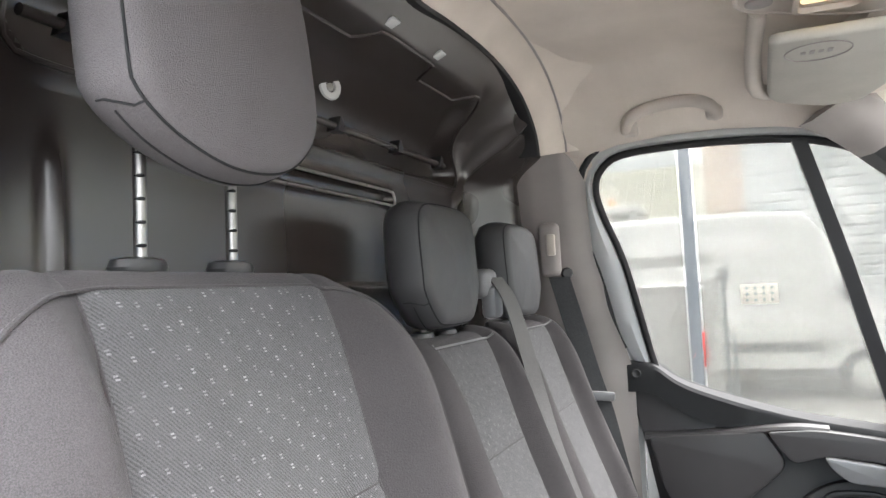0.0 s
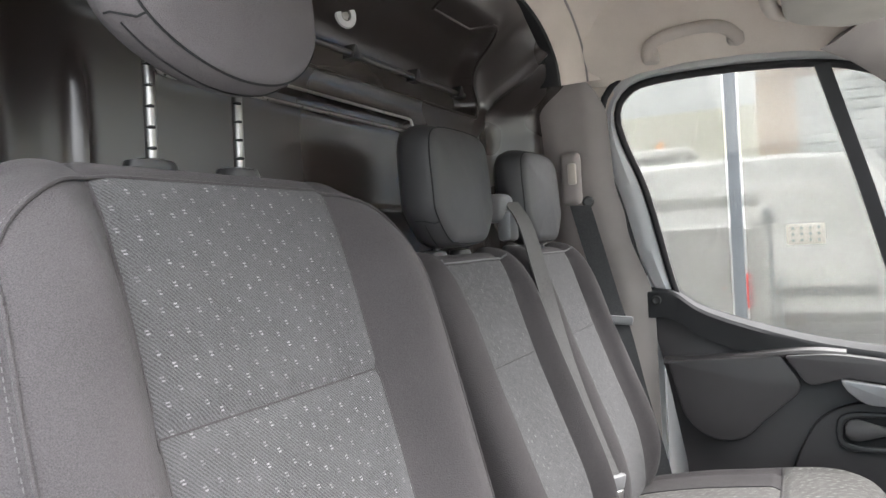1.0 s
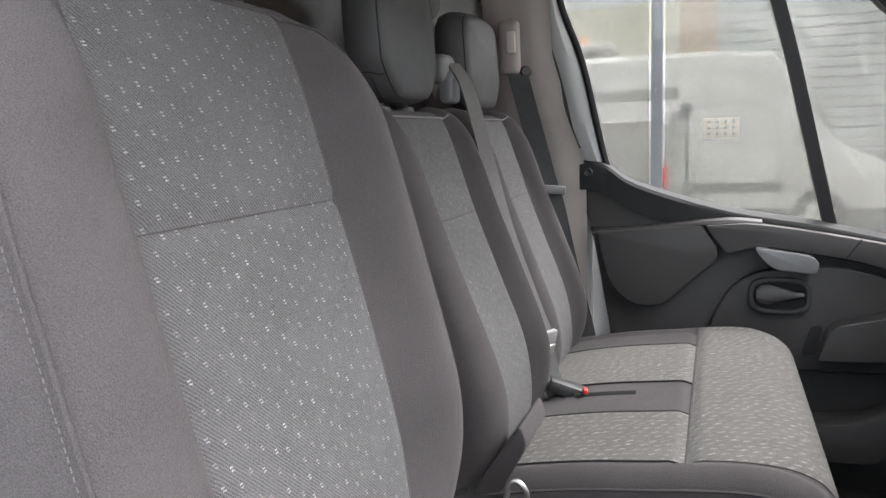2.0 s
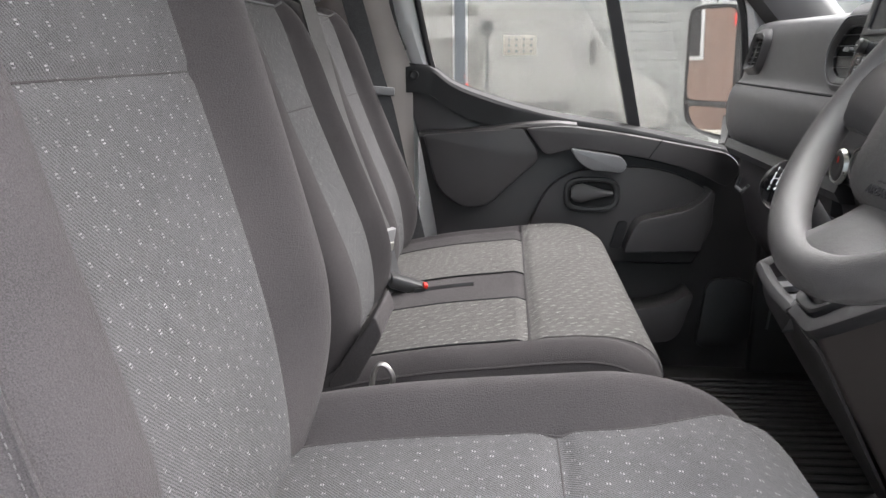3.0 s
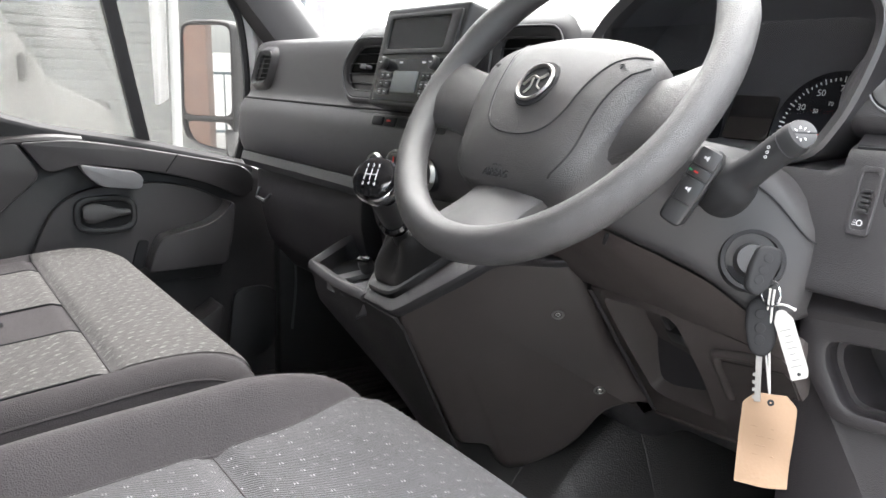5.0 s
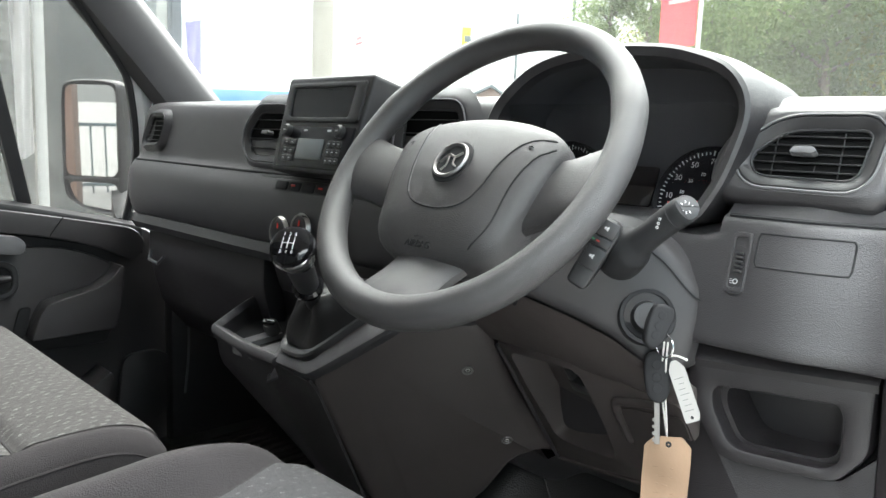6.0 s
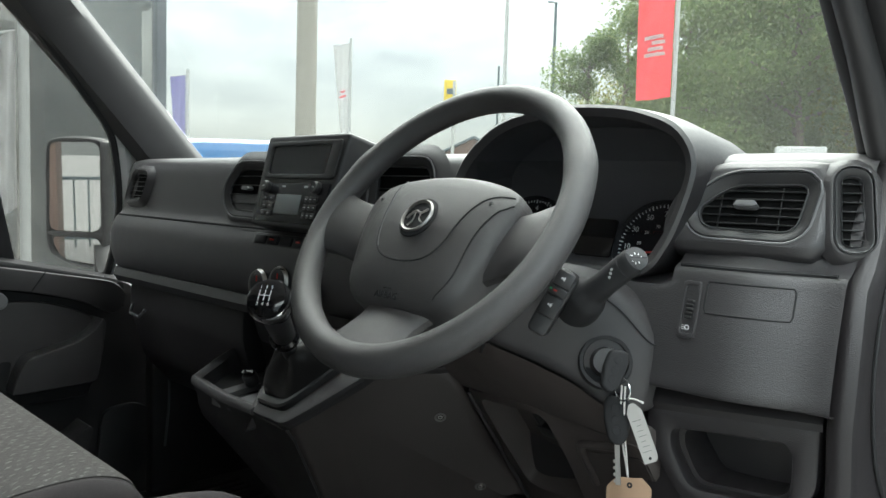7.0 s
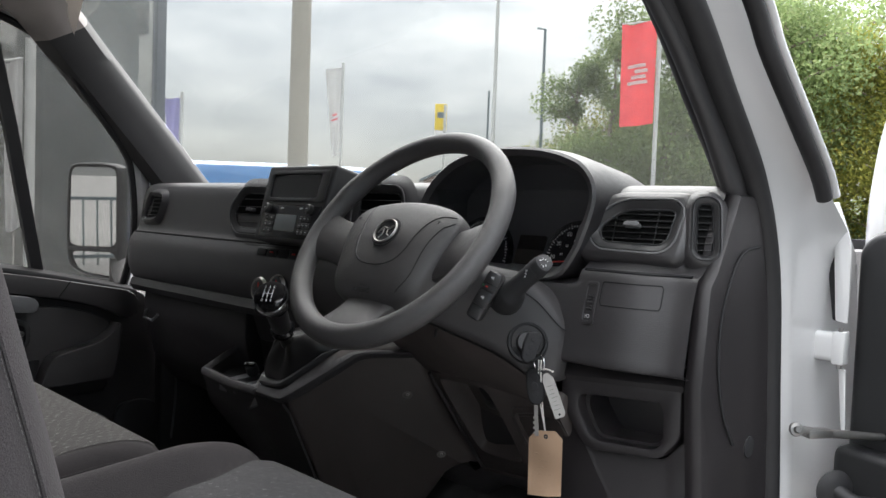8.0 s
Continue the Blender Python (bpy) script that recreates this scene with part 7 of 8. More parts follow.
def keys():
    k = thing("ignition_keys", "ignition key and spare key on a ring with tags", "keys", (0.30, -0.67, 1.33))
    seat = Matrix.Translation((0.330, -0.645, 1.343)) @ Matrix.Scale(1.075, 4) @ Matrix.Translation((-0.284, 0.680, -1.356))

    loose = Matrix.Translation((0.303, -0.665, 1.350)) @ Matrix.Scale(1.03, 4) @ Matrix.Translation((-0.284, 0.680, -1.356))

    def hang(name, bm, *rest):
        return part(name, moved(bm, seat if name.startswith("lock") else loose), *rest)
    m = aim((0.284, -0.680, 1.356), (-0.74, -0.60, 0.30))
    lock = hang("lock_surround", moved(merge(hoop([(0.002, -0.010), (0.021, -0.010), (0.023, 0.0015), (0.0265, 0.002), (0.0275, -0.002), (0.0275, -0.02), (0.002, -0.02)], 36)), m), M_DARK, k, "round recessed ignition surround")
    hang("lock_barrel", moved(merge(lathe([(0.002, 0.004), (0.013, 0.004), (0.0155, -0.002), (0.0155, -0.02), (0.002, -0.02)], 28)), m), M_BLACK, lock)
    hang("lock_well", moved(disc(0.0205, 0.0012, 28), m @ Matrix.Translation((0, 0, -0.0098))), M_DARK, lock)

    def fob(mm, name, sc):
        body = rounded([(-0.016, 0.030), (0.012, 0.034), (0.018, 0.020), (0.015, -0.022), (0.004, -0.036), (-0.012, -0.030), (-0.018, 0.0)], 0.012)
        mm = mm @ Matrix.Scale(sc, 4)
        f = hang(name, moved(prism(body, "z", -0.008, 0.008, 0.005, 4), mm), M_DARK, k, "black remote key fob")
        for y in (0.016, 0.0, -0.014):
            hang("fob_button", moved(merge(lathe([(0.001, 0.0), (0.0060, 0.0), (0.0054, 0.0008), (0.001, 0.0010)], 18)), mm @ Matrix.Translation((-0.001, y, 0.0079))), M_DARK, f)
        return f
    m1 = aim((0.279, -0.690, 1.350), (-0.60, -0.76, 0.20), (0.05, 0, 1)) @ Matrix.Rotation(radians(-18), 4, "Z")
    fob(m1, "ignition_key", 0.66)
    m2 = aim((0.316, -0.674, 1.290), (-0.85, -0.45, 0.05), (0, 0.03, 1)) @ Matrix.Rotation(radians(3), 4, "Z")
    f2 = fob(m2, "spare_key", 0.80)
    hang("blade", moved(merge(rbox((-0.001, -0.048, 0), (0.0055, 0.044, 0.0020), 0.0004, 1), *[rbox((-0.0045, -0.066 + 0.007 * i, 0), (0.0022, 0.003, 0.0019), 0, 1) for i in range(4)]), m2), M_BARE_DARK, f2, "steel key blade")
    c = Vector((0.310, -0.682, 1.324))
    hang("key_ring", tube([c + Vector((0.004 * math.cos(a), 0.0118 * math.cos(a), 0.0118 * math.sin(a))) for a in (2 * math.pi * i / 28 for i in range(28))], 0.0010, 8, closed=True), M_CHROME, k, "steel split ring")
    hang("tie", tube(spline([(0.310, -0.686, 1.314), (0.306, -0.698, 1.318), (0.304, -0.710, 1.317)], 5), [0.0011] * 10 + [0.0016], 6), M_STRING, k, "white plastic tie")
    hang("string", tube(spline([(0.309, -0.686, 1.328), (0.312, -0.684, 1.312), (0.318, -0.682, 1.28), (0.326, -0.681, 1.25), (0.334, -0.680, 1.221)], 6), 0.0010, 6), M_STRING, k, "white string")
    hang("string", tube(spline([(0.309, -0.682, 1.328), (0.314, -0.679, 1.305), (0.322, -0.677, 1.27), (0.334, -0.680, 1.221)], 6), 0.0010, 6), M_STRING, k, "white string")
    lm = aim((0.319, -0.701, 1.281), (-0.80, -0.58, 0.12), (-0.10, 0.42, 1))
    lp = rounded([(-0.0075, -0.032), (0.0060, -0.032), (0.0085, -0.026), (0.0085, 0.022), (0.003, 0.031), (-0.003, 0.031), (-0.0075, 0.022)], 0.002)
    l = hang("label", moved(prism(lp, "z", 0, 0.0006), lm), M_LABEL, k, "white card label with unreadable lines")
    hang("print_lines", moved(merge(*[rbox((-0.0005 + 0.001 * (i % 2), -0.020 + 0.0055 * i, 0.0007), (0.009 - 0.002 * (i % 3), 0.0006, 0.0002), 0) for i in range(7)]), lm), M_CLOTH_GREY, l)
    hang("label_hole", moved(disc(0.0016, 0.0008, 14), lm @ Matrix.Translation((0, -0.0275, 0))), M_DARK, l)
    tm = aim((0.335, -0.681, 1.183), (-0.80, -0.60, 0.03), (0, 0.02, 1))

    def curl(bm):
        for v in bm.verts:
            v.co.z += 0.004 * math.sin(v.co.y * 50) + 0.003 * math.sin(v.co.x * 90 + 1) + 0.0014 * math.sin(v.co.y * 75 + v.co.x * 60)
        return bm
    g = sheet(lambda u, v: ((2 * v - 1) * 0.0235 * (1.0 if u < 0.88 else 1.0 - 3.6 * (u - 0.88)), -0.052 + 0.094 * u, 0), 30, 14, thick=0.0007)
    t = hang("tag", moved(curl(g), tm), M_TAG, k, "creased buff card tag")
    hang("tag_eyelet", moved(curl(moved(hoop([(0.0010, 0.0), (0.0030, 0.0), (0.0030, 0.001), (0.0010, 0.001)], 16), Matrix.Translation((0, 0.0345, 0.0004)))), tm), M_DARK, t)
    hang("tag_writing", moved(curl(merge(*[rbox((-0.004 + 0.003 * (i % 2), 0.008 - 0.010 * i, 0.0010), (0.020 - 0.005 * (i % 3), 0.0007, 0.0003), 0) for i in range(4)])), tm), plastic("pencil_lines", (0.25, 0.16, 0.10), 0.8, 300, 0), t)
    return k


keys()


def pedals():
    p = thing("foot_pedal", "ribbed rubber foot pedal on a steel arm", "pedal", (0.70, -0.40, 0.85))
    m = aim((0.72, -0.285, 0.80), (-0.75, -0.1, 0.66))
    part("pad", moved(merge(rbox((0, 0, 0), (0.085, 0.06, 0.014), 0.006), *[rbox((-0.034 + 0.0115 * i, 0, 0.008), (0.005, 0.052, 0.005), 0.001, 1) for i in range(7)]), m), M_MAT, p)
    part("arm", tube(spline([(0.73, -0.285, 0.79), (0.78, -0.285, 0.87), (0.77, -0.30, 0.97), (0.74, -0.31, 1.1)], 5), 0.008, 8), M_BARE, p)
    return p


pedals()


# tunnel cover between the seats and the console
def floor_tunnel():
    t = thing("floor_tunnel", "moulded black rubber floor hump under the console", "floor hump", (0.45, -0.2, FLOOR_Z))

    def f(u, v, up=0.0):
        x, y = 0.30 + 0.75 * u, -0.42 + 0.52 * v
        rise = float(np.interp(x, (0.30, 0.36, 0.49, 0.60, 0.75, 1.05), (0.0, 0.05, 0.20, 0.275, 0.33, 0.36)))
        return (x - 0.5 * up, y - 0.3 * up, 0.708 + rise * smooth(-0.01, 0.30, v) * (1 - 0.5 * smooth(0.7, 1.0, v)) + 0.006 * math.sin(9 * u + 4 * v) + 0.8 * up)
    part("hump", sheet(f, 40, 40, thick=0.01), M_MAT, t)
    part("heel_pad", sheet(lambda u, v: f(0.10 + 0.34 * u, 0.10 + 0.34 * v, 0.002), 24, 24, thick=0.003), M_STIPPLE, t, "stippled rubber pad on the hump")
    edge = [f(0.10 + 0.34 * a, 0.10 + 0.34 * b, 0.002) for a, b in resample(rounded([(0, 0), (1, 0), (1, 1), (0, 1)], 0.06), 90)]
    part("pad_edge", tube(edge, 0.0018, 8, closed=True), M_MAT, t)
    return t


floor_tunnel()


# ---- roof fittings ----
def grab_handle():
    g = thing("grab_handle", "cream plastic roof grab handle", "grab handle", (-0.25, 0.70, 2.02))
    pts = spline([(-0.330, 0.715, 2.017), (-0.337, 0.692, 2.020), (-0.328, 0.680, 2.036), (-0.300, 0.675, 2.050), (-0.250, 0.672, 2.058), (-0.200, 0.672, 2.058), (-0.168, 0.676, 2.048), (-0.150, 0.686, 2.032), (-0.150, 0.700, 2.029), (-0.154, 0.722, 2.031)], 6)
    part("bar", tube(pts, 0.0138, 16), M_CREAM, g)
    for x, z in ((-0.332, 2.021), (-0.153, 2.035)):
        part("foot", rbox((x, 0.712, z), (0.036, 0.05, 0.034), 0.008, 3), M_CREAM, g)
    return g


grab_handle()


def visor(side):
    v = thing("sun_visor", "grey vinyl sun visor folded up under the roof lining", "sun visor", (0.0, side * 0.37, 2.0))
    lp = rounded([(-0.060, 0.130), (0.10, 0.130), (0.145, 0.46), (0.112, 0.600), (0.05, 0.620), (-0.035, 0.540), (-0.055, 0.48)], [0.02, 0.02, 0.05, 0.05, 0.05, 0.05, 0.05])
    bm = prism(lp, "z", 1.998, 2.016, 0.007, 3)
    for q in bm.verts:
        q.co.y *= side
    part("board", bm, M_VISOR, v)
    part("hinge_post", tube(spline([(-0.070, side * 0.16, 2.06), (-0.078, side * 0.30, 2.030), (-0.074, side * 0.44, 2.012), (-0.050, side * 0.54, 2.022)], 6), 0.014, 10), M_CREAM, v, "cream support beside the visor")
    oval = [(0.008 + 0.045 * math.cos(a), side * (0.20 + 0.048 * math.sin(a)), 1.9976) for a in (2 * math.pi * i / 40 for i in range(40))]
    part("moulded_label", merge(tube(oval, 0.0012, 5, closed=True), *[rbox((-0.012 + 0.012 * i, side * 0.20, 1.9976), (0.007, 0.012 + 0.006 * (i % 2), 0.0012), 0.0004, 1) for i in range(4)]), M_PILLAR, v)
    return v


visor(1)
visor(-1)


def roof_lamp():
    r = thing("roof_lamp", "cream overhead console with a warm courtesy lamp", "roof lamp", (0.0, 0.0, 2.06))
    edge = rounded([(-0.100, -0.22), (0.17, -0.22), (0.17, 0.22), (0.05, 0.212), (-0.100, 0.112)], [0.03, 0.03, 0.03, 0.05, 0.03])
    part("console", prism(edge, "z", 2.046, 2.10, 0.012, 3), M_CREAM, r)
    part("console_rim", tube([(x, y, 2.050) for x, y in edge], 0.004, 8, closed=True), M_CREAM, r)
    part("lens", rbox((0.02, 0.090, 2.046), (0.075, 0.05, 0.010), 0.004, 2), M_LAMP, r, "lit warm lamp lens")
    part("lens_rim", ring(resample(rounded([(-0.028, 0.06), (0.068, 0.06), (0.068, 0.15), (-0.028, 0.15)], 0.02), 40), resample(rounded([(-0.020, 0.068), (0.060, 0.068), (0.060, 0.142), (-0.020, 0.142)], 0.016), 40), "z", 2.038, 2.050, 0.001), M_CREAM, r)
    part("button", moved(disc(0.018, 0.004, 20, 0.001), Matrix.Translation((-0.070, 0.085, 2.0425))), M_PILLAR, r)
    return r


roof_lamp()


# ---- driver door opening: seal, white jamb, hinges and the open door ----
def driver_jamb():
    j = thing("door_jamb", "white painted front door jamb with black seal", "door jamb", (0.7, -0.9, 1.0), kind="structure")
    line = spline([(-0.12, 0.812, 2.0), (0.10, 0.835, 1.968), (0.235, 0.855, 1.878), (0.336, 0.866, 1.790), (0.438, 0.868, 1.692), (0.552, 0.869, 1.580), (0.614, 0.870, 1.452), (0.643, 0.870, 1.258), (0.658, 0.872, 1.09), (0.66, 0.874, 0.90), (0.58, 0.876, 0.68)], 8)
    part("seal", tube([(x, -y, z) for x, y, z in line], 0.018, 14), M_RUBBER, j, "black rubber door seal")
    part("seal_lip", tube([(x - 0.010, -y + 0.028, z) for x, y, z in line], 0.022, 12), M_RUBBER, j)
    def sec(q):
        x, y, z = q
        lo = smooth(1.62, 1.45, z)
        mix = lambda a, b: a + (b - a) * lo
        return [(x + dx, -(y + dy), z + dz) for dx, dy, dz in ((0.0, -0.03, 0.0), (0.0, 0.004, 0.0), (0.024, 0.018, 0.004), (0.046, mix(0.034, 0.020), mix(0.008, 0.004)), (mix(0.060, 0.085), mix(0.048, 0.016), mix(0.010, 0.006)), (mix(0.074, 0.125), mix(0.056, 0.020), mix(0.012, 0.008)), (mix(0.078, 0.180), mix(0.058, 0.022), mix(0.014, 0.010)), (mix(0.080, 0.245), mix(0.058, 0.052), mix(0.014, 0.010)), (mix(0.082, 0.250), mix(0.02, 0.0), mix(0.014, 0.010)), (0.07, -0.03, 0.01))]
    part("jamb_panel", loft([sec(q) for q in line]), M_WHITE, j, "white painted pressed jamb")
    run = [(0.20, 1.905), (0.354, 1.788), (0.408, 1.738), (0.503, 1.672), (0.603, 1.603), (0.640, 1.566)]
    part("outer_seal", tube([(x, -0.935, z) for x, z in spline(run, 6)], 0.0115, 12), M_RUBBER, j, "black outer pillar seal")
    part("gutter_edge", tube([(x + 0.020, -0.944, z + 0.004) for x, z in spline(run, 6)], 0.0065, 10), M_WHITE, j, "thin white body edge outside the seal")
    # hinge tab, the white door flange beside it, and the lower hinge
    tab = rounded([(-0.872, 1.546), (-0.873, 1.520), (-0.884, 1.512), (-0.902, 1.514), (-0.912, 1.372), (-0.931, 1.369), (-0.930, 1.500), (-0.906, 1.566), (-0.888, 1.560)], [0.012, 0.008, 0.004, 0.006, 0.004, 0.004, 0.02, 0.004, 0.012])
    h = part("hinge_plate", prism(tab, "x", 0.796, 0.803, 0.002), M_WHITE, j, "white painted hinge tab and flange")
    part("hinge_bolt", moved(lathe([(0.001, 0.006), (0.006, 0.006), (0.008, 0.0), (0.001, 0.0)], 16), aim((0.796, -0.882, 1.536), (-1, 0, 0))), M_WHITE, h)
    part("flange", prism(rounded([(-0.921, 1.296), (-0.932, 1.294), (-0.937, 1.190), (-0.931, 1.188)], 0.003), "x", 0.796, 0.803, 0.001), M_WHITE, h)
    part("flange_shadow_gap", prism(rounded([(-0.886, 1.566), (-0.905, 1.500), (-0.914, 1.370), (-0.905, 1.372), (-0.896, 1.44), (-0.892, 1.505)], 0.004), "x", 0.806, 0.812), M_DARK, h)
    k = part("lower_hinge", merge(rbox((0.790, -0.905, 1.331), (0.036, 0.050, 0.048), 0.010, 3), rbox((0.785, -0.926, 1.331), (0.030, 0.020, 0.054), 0.004, 2)), M_WHITE, j, "white painted door hinge")
    part("hinge_pin", tube([(0.776, -0.928, 1.298), (0.776, -0.928, 1.364)], 0.004, 12), M_BARE_DARK, k)
    c = part("check_strap", merge(tube([(0.672, -0.905, 1.214), (0.70, -0.925, 1.208), (0.80, -0.985, 1.196), (0.90, -1.03, 1.19)], [0.006, 0.007, 0.006, 0.006], 10), rbox((0.705, -0.924, 1.206), (0.045, 0.022, 0.014), 0.004, 2, Euler((0, 0, -0.55)).to_matrix().to_4x4())), M_BARE_DARK, j, "steel door check strap")
    part("check_bolt", moved(merge(lathe([(0.001, 0.010), (0.004, 0.010), (0.006, 0.006), (0.010, 0.005), (0.011, 0.0), (0.001, 0.0)], 20)), aim((0.668, -0.905, 1.214), (-0.7, -0.6, 0.2))), M_BARE_DARK, c)
    part("grommet", moved(merge(lathe([(0.006, 0.010), (0.016, 0.010), (0.024, 0.006), (0.032, 0.0), (0.006, 0.0)], 24)), aim((0.735, -0.945, 1.115), (-0.6, -0.8, 0.0))), M_RUBBER, j, "black rubber cable grommet")
    part("loom", tube(spline([(0.735, -0.945, 1.115), (0.74, -0.98, 1.10), (0.80, -1.03, 1.10)], 6), 0.014, 10), M_RUBBER, j)
    return j


driver_jamb()


def driver_door():
    """The driver's door, swung wide open round its front edge."""
    d = thing("door_2", "driver door standing wide open with black inner trim", "door", (0.83, -0.98, 0.6), kind="structure")
    hinge = Matrix.Translation((0.838, -0.926, 0)) @ Matrix.Rotation(radians(-8), 4, "Z")
    # local: -y runs out along the door, x is its thickness
    shell = rounded([(0.0, 0.50), (0.0, 1.50), (-0.06, 1.60), (-0.98, 1.52), (-1.0, 0.50)], [0.03, 0.05, 0.05, 0.05, 0.05])
    part("outer_skin", moved(prism(shell, "x", 0.03, 0.09, 0.012, 3), hinge), M_WHITE, d)
    card = rounded([(-0.012, 0.60), (-0.012, 1.495), (-0.04, 1.522), (-0.10, 1.52), (-0.96, 1.46), (-0.96, 0.60)], [0.02, 0.02, 0.03, 0.05, 0.05, 0.05])
    k = part("card", moved(prism(card, "x", -0.022, 0.032, 0.014, 3), hinge), M_DOOR_BLACK, d, "black plastic door card")
    part("lower_pocket", moved(prism(rounded([(-0.012, 0.62), (-0.012, 1.178), (-0.10, 1.172), (-0.90, 1.0), (-0.90, 0.62)], 0.02), "x", -0.07, -0.02, 0.012, 3), hinge), M_DOOR_BLACK, k)
    fr = spline([(-0.030, 1.48), (-0.034, 1.59), (-0.058, 1.72), (-0.13, 1.85), (-0.32, 1.95), (-0.45, 1.98), (-0.80, 1.98), (-0.92, 1.92), (-0.97, 1.52)], 8)
    part("window_frame", moved(tube([(0.035, y, z) for y, z in fr], 0.030, 10), hinge), M_WHITE, d, "white painted window frame")
    part("inner_gasket", moved(tube([(0.02, y - 0.024, z - 0.01) for y, z in fr], 0.014, 8), hinge), M_RUBBER, d)
    pane = part("pane", moved(prism([(y, z) for y, z in fr], "x", 0.04, 0.045), hinge), M_GLASS, d)
    pane.visible_shadow = False
    return d


driver_door()


# ---- outside ----
def surface(name, c1, c2, scale, rough=0.9, bump=0.3, fine=40):
    N = Nodes(name)
    c = N.mix(N.span(N.noise(scale, 6, 0.6), 0.3, 0.7, 0, 1), c1, c2)
    c = N.mix(N.span(N.noise(fine, 3), 0.35, 0.75, 0, 0.5), c, tuple(1.3 * k for k in c2))
    return N.bsdf(c, rough, height=N.noise(fine * 3, 4), bump=bump, dist=0.01)


M_YARD = surface("pale_concrete_yard", (0.17, 0.163, 0.155), (0.23, 0.222, 0.21), 0.7)
M_BRICKISH = surface("red_brick_far", (0.115, 0.072, 0.056), (0.165, 0.105, 0.082), 3.0)
M_SIDING = paint("pale_grey_cladding", (0.52, 0.55, 0.56), 0.4, 0.1)
M_SLATE = paint("blue_grey_cladding", (0.105, 0.140, 0.158), 0.35, 0.2)
M_COLUMN = paint("stone_grey_column", (0.33, 0.31, 0.27), 0.5, 0.0)
M_BLUE = paint("blue_body_paint", (0.055, 0.22, 0.52), 0.25, 0.6)
M_POLE = paint("pale_grey_pole", (0.50, 0.51, 0.50), 0.4, 0.0)
M_TARMAC_WALL = surface("tan_wall", (0.50, 0.36, 0.26), (0.56, 0.42, 0.31), 2.0)
M_SHOP = glass("shop_glass", (0.60, 0.60, 0.58), 1.0, veil=0.07)
M_FLAG_RED = cloth("red_flag_cloth", (0.82, 0.16, 0.18), (0.88, 0.20, 0.22), weave=60, bump=0.1)
M_FLAG_WHITE = cloth("white_flag_cloth", (0.62, 0.62, 0.62), (0.70, 0.70, 0.70), weave=60, bump=0.1)
M_FLAG_BLUE = cloth("lilac_flag_cloth", (0.36, 0.35, 0.55), (0.44, 0.42, 0.62), weave=60, bump=0.1)
for M_FLAG in (M_FLAG_RED, M_FLAG_WHITE, M_FLAG_BLUE):
    # thin cloth lets half of the light through
    nodes, links = M_FLAG.node_tree.nodes, M_FLAG.node_tree.links
    out_node = next(n for n in nodes if n.bl_idname == "ShaderNodeOutputMaterial")
    body = out_node.inputs[0].links[0].from_node
    through_cloth, both = nodes.new("ShaderNodeBsdfTranslucent"), nodes.new("ShaderNodeMixShader")
    both.inputs[0].default_value = 0.5
    links.new(body.inputs["Base Color"].links[0].from_socket, through_cloth.inputs["Color"])
    links.new(body.outputs[0], both.inputs[1])
    links.new(through_cloth.outputs[0], both.inputs[2])
    links.new(both.outputs[0], out_node.inputs[0])
M_BARK = surface("tree_bark", (0.13, 0.11, 0.085), (0.22, 0.19, 0.15), 8.0)
M_TYRE = plastic("tyre_rubber", (0.018, 0.018, 0.018), 0.7, 200, 0.2)
M_YELLOW = paint("yellow_sign", (0.75, 0.55, 0.03), 0.4, 0.0)


def leaf_material(name, a, b, c):
    N = Nodes(name)
    info = N.n.new("ShaderNodeNewGeometry")
    r = info.outputs["Random Per Island"]
    col = N.mix(N.span(r, 0.0, 0.6, 0, 1), a, b)
    col = N.mix(N.span(r, 0.75, 1.0, 0, 1), col, c)
    col = N.mix(N.span(N.noise(0.5, 3), 0.35, 0.65, 0, 0.5), col, tuple(0.6 * k for k in a))
    N.bsdf(col, 0.65, spec=0.3)
    b = N.out.inputs[0].links[0].from_node
    t, m = N.n.new("ShaderNodeBsdfTranslucent"), N.n.new("ShaderNodeMixShader")
    m.inputs[0].default_value = 0.6
    N.l.new(col, t.inputs["Color"])
    N.l.new(b.outputs[0], m.inputs[1])
    N.l.new(t.outputs[0], m.inputs[2])
    N.l.new(m.outputs[0], N.out.inputs[0])
    return N.mat


M_LEAF = leaf_material("green_leaves", (0.17, 0.235, 0.095), (0.26, 0.34, 0.14), (0.40, 0.45, 0.22))
M_LEAF_Y = leaf_material("yellow_green_leaves", (0.15, 0.165, 0.035), (0.26, 0.26, 0.055), (0.40, 0.37, 0.085))

ground = solo("ground", sheet(lambda u, v: (-300 + 600 * u, -300 + 600 * v, 0.0), 12, 12), M_YARD, "pale concrete yard", "ground", kind="structure", fix=False)

EYE_OUT = Vector((-0.45, -1.2, 1.53))


def out(az, dist, z=0.0):
    """A place outside, by its bearing from the driver door."""
    az = radians(az - 2.06)
    return Vector((EYE_OUT.x + dist * math.cos(az), EYE_OUT.y + dist * math.sin(az), z))


def height(el, dist):
    return EYE_OUT.z + dist * math.tan(radians(el))


